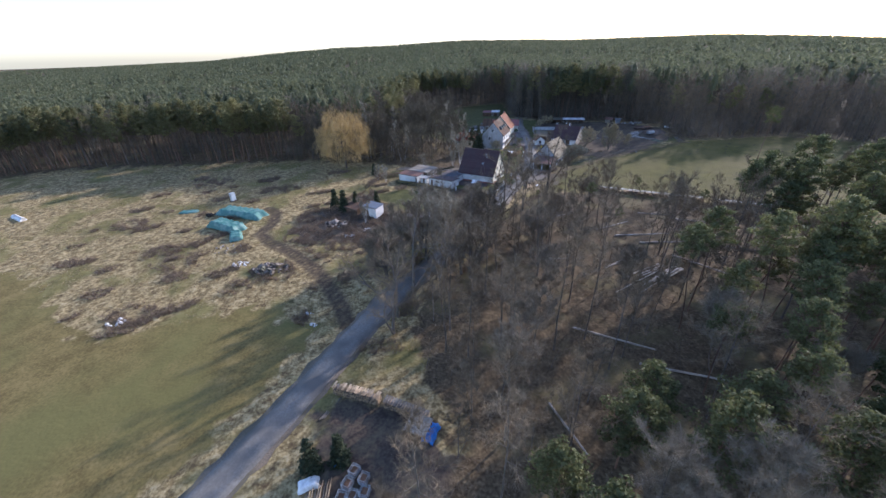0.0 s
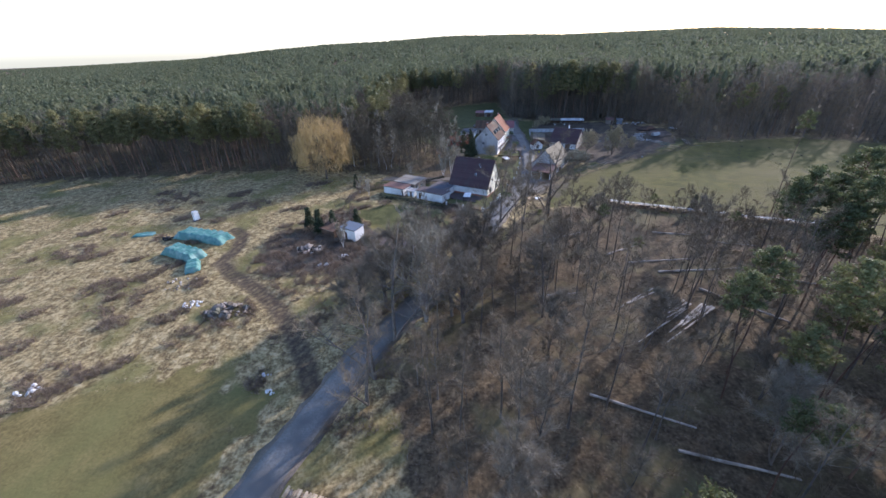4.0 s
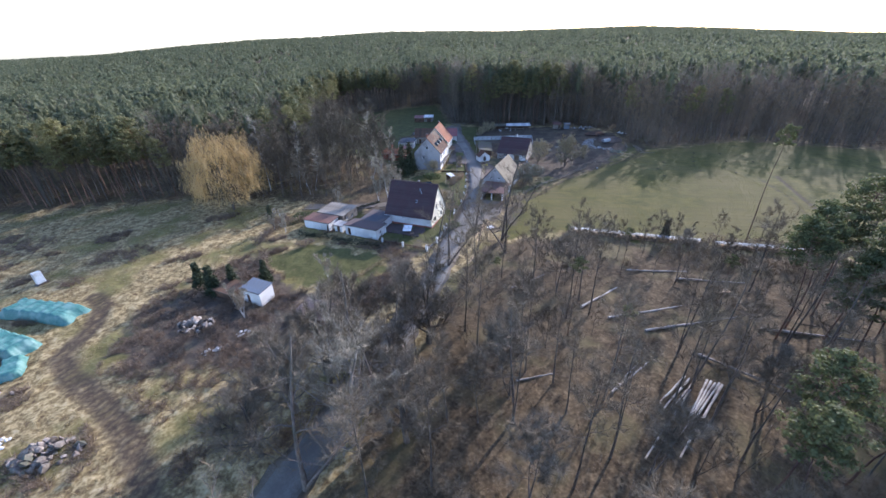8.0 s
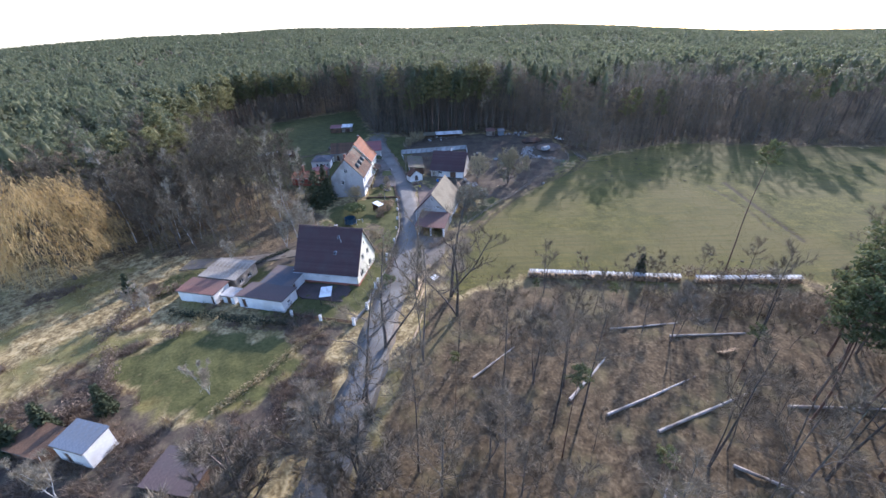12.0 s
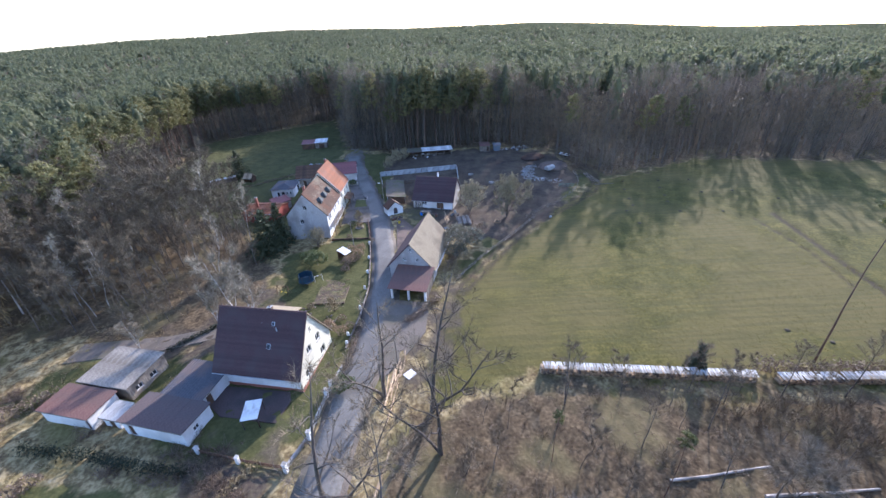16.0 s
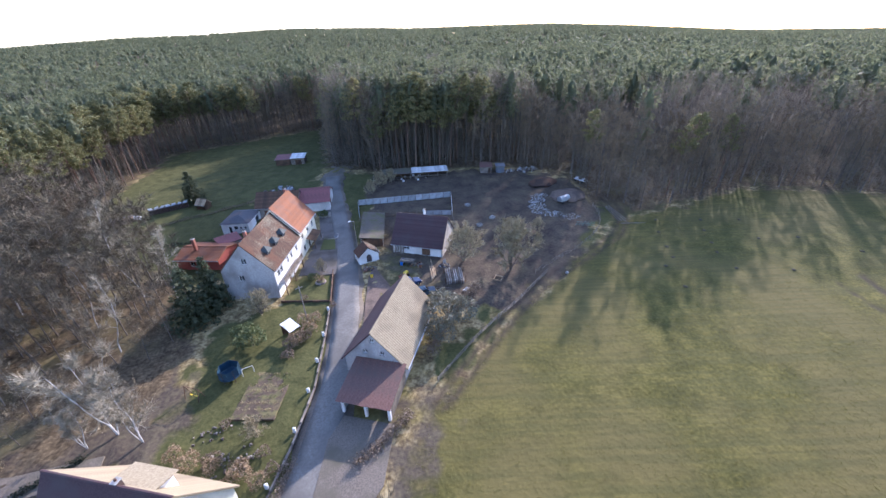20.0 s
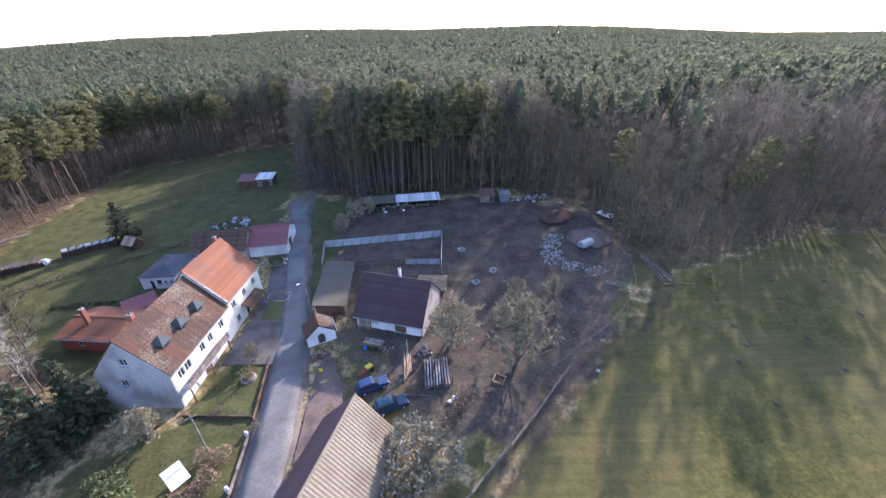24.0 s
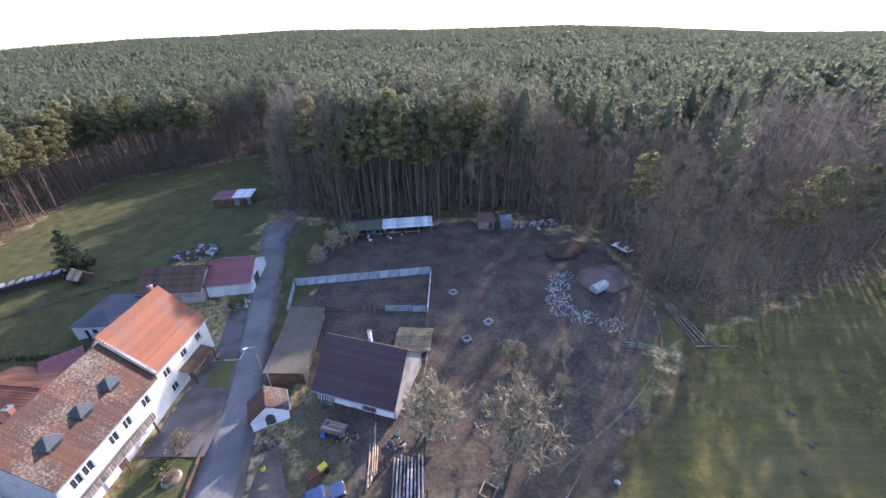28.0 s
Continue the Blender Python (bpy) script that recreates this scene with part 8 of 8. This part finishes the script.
def paved(name, poly, material, label, lift=0.05):
    """A paved patch laid on the ground, thick enough to show its edge."""
    bm = bmesh.new()
    top = [bm.verts.new((x, y, float(land(x, y)) + lift)) for x, y in poly]
    bot = [bm.verts.new((x, y, float(land(x, y)) - 0.4)) for x, y in poly]
    bm.faces.new(top)
    bm.faces.new(bot[::-1])
    for k in range(len(poly)):
        bm.faces.new((top[k - 1], top[k], bot[k], bot[k - 1]))
    bmesh.ops.recalc_face_normals(bm, faces=bm.faces)
    return tagged(part(name, bm, material), label, "paving", kind="structure")


FRONTGRASS = surface("lawn_grass", (0.06, 0.068, 0.022), (0.12, 0.125, 0.042), 1.5, 0.97, relief=0.7)
paved("farmhouse_yard", [(28.2, 178.6), (35.4, 176.2), (35.9, 178), (37.0, 186), (37.2, 204), (34.3, 205), (34.0, 196.4), (30.0, 184.6)], PAVING, "grey paved yard in front of the farmhouse", 0.13)
paved("house_yard", [(4.2, 126.6), (11.6, 122.4), (14.4, 126.6), (3.4, 132.6), (1.8, 130.2)], COURTYARD, "dark red-brown paved yard before the white house", 0.12)
paved("barn_drive", [(30.6, 139), (33, 141.8), (39, 138), (36, 131), (30, 126), (26.6, 124), (27.4, 130)], GRAVEL, "pale gravel drive before the carport", 0.11)
paved("yard_drive", [(38.4, 159), (44, 162), (45.2, 168), (43.6, 176), (41.6, 172)], PALE_EARTH, "worn earth drive into the cottage yard", 0.1)
paved("front_lawn", [(33.2, 187.4), (36.6, 186.4), (37.0, 192.0), (34.6, 192.8)], FRONTGRASS, "small square of lawn before the orange-roofed house", 0.17)
paved("shed_track", [(-22, 148), (-6, 144.5), (4, 144), (4, 147), (-6, 148), (-20, 152)], GRAVEL, "earth track behind the sheds", 0.11)

MOLE = surface("mole_earth", (0.06, 0.05, 0.034), (0.11, 0.09, 0.06), 1, 0.97, relief=0.8)
mg = np.random.default_rng(77)
for k, (x, y) in enumerate([(112.6, 168.9), (122.3, 164.7), (130.5, 161.1), (105.2, 158.2), (115.2, 155.7), (103, 154.5), (112.8, 152.4), (108.6, 163.9), (118.5, 160.4), (99.1, 152.6), (111, 146.7), (120.3, 142.1), (139.5, 141.3), (90.4, 107.8), (93.8, 103.4), (126, 153), (134, 150), (97, 146)]):
    bm = bmesh.new()
    bmesh.ops.create_icosphere(bm, subdivisions=2, radius=1)
    for v in bm.verts:
        v.co *= mg.uniform(0.8, 1.2)
        v.co = Vector((v.co.x * 0.42, v.co.y * 0.38, v.co.z * 0.2))
    mo = tagged(part("molehill", bm, MOLE), "small dark molehill in the meadow grass", "molehill", "molehills")
    mo.matrix_world = at(x, y, 40 * k)
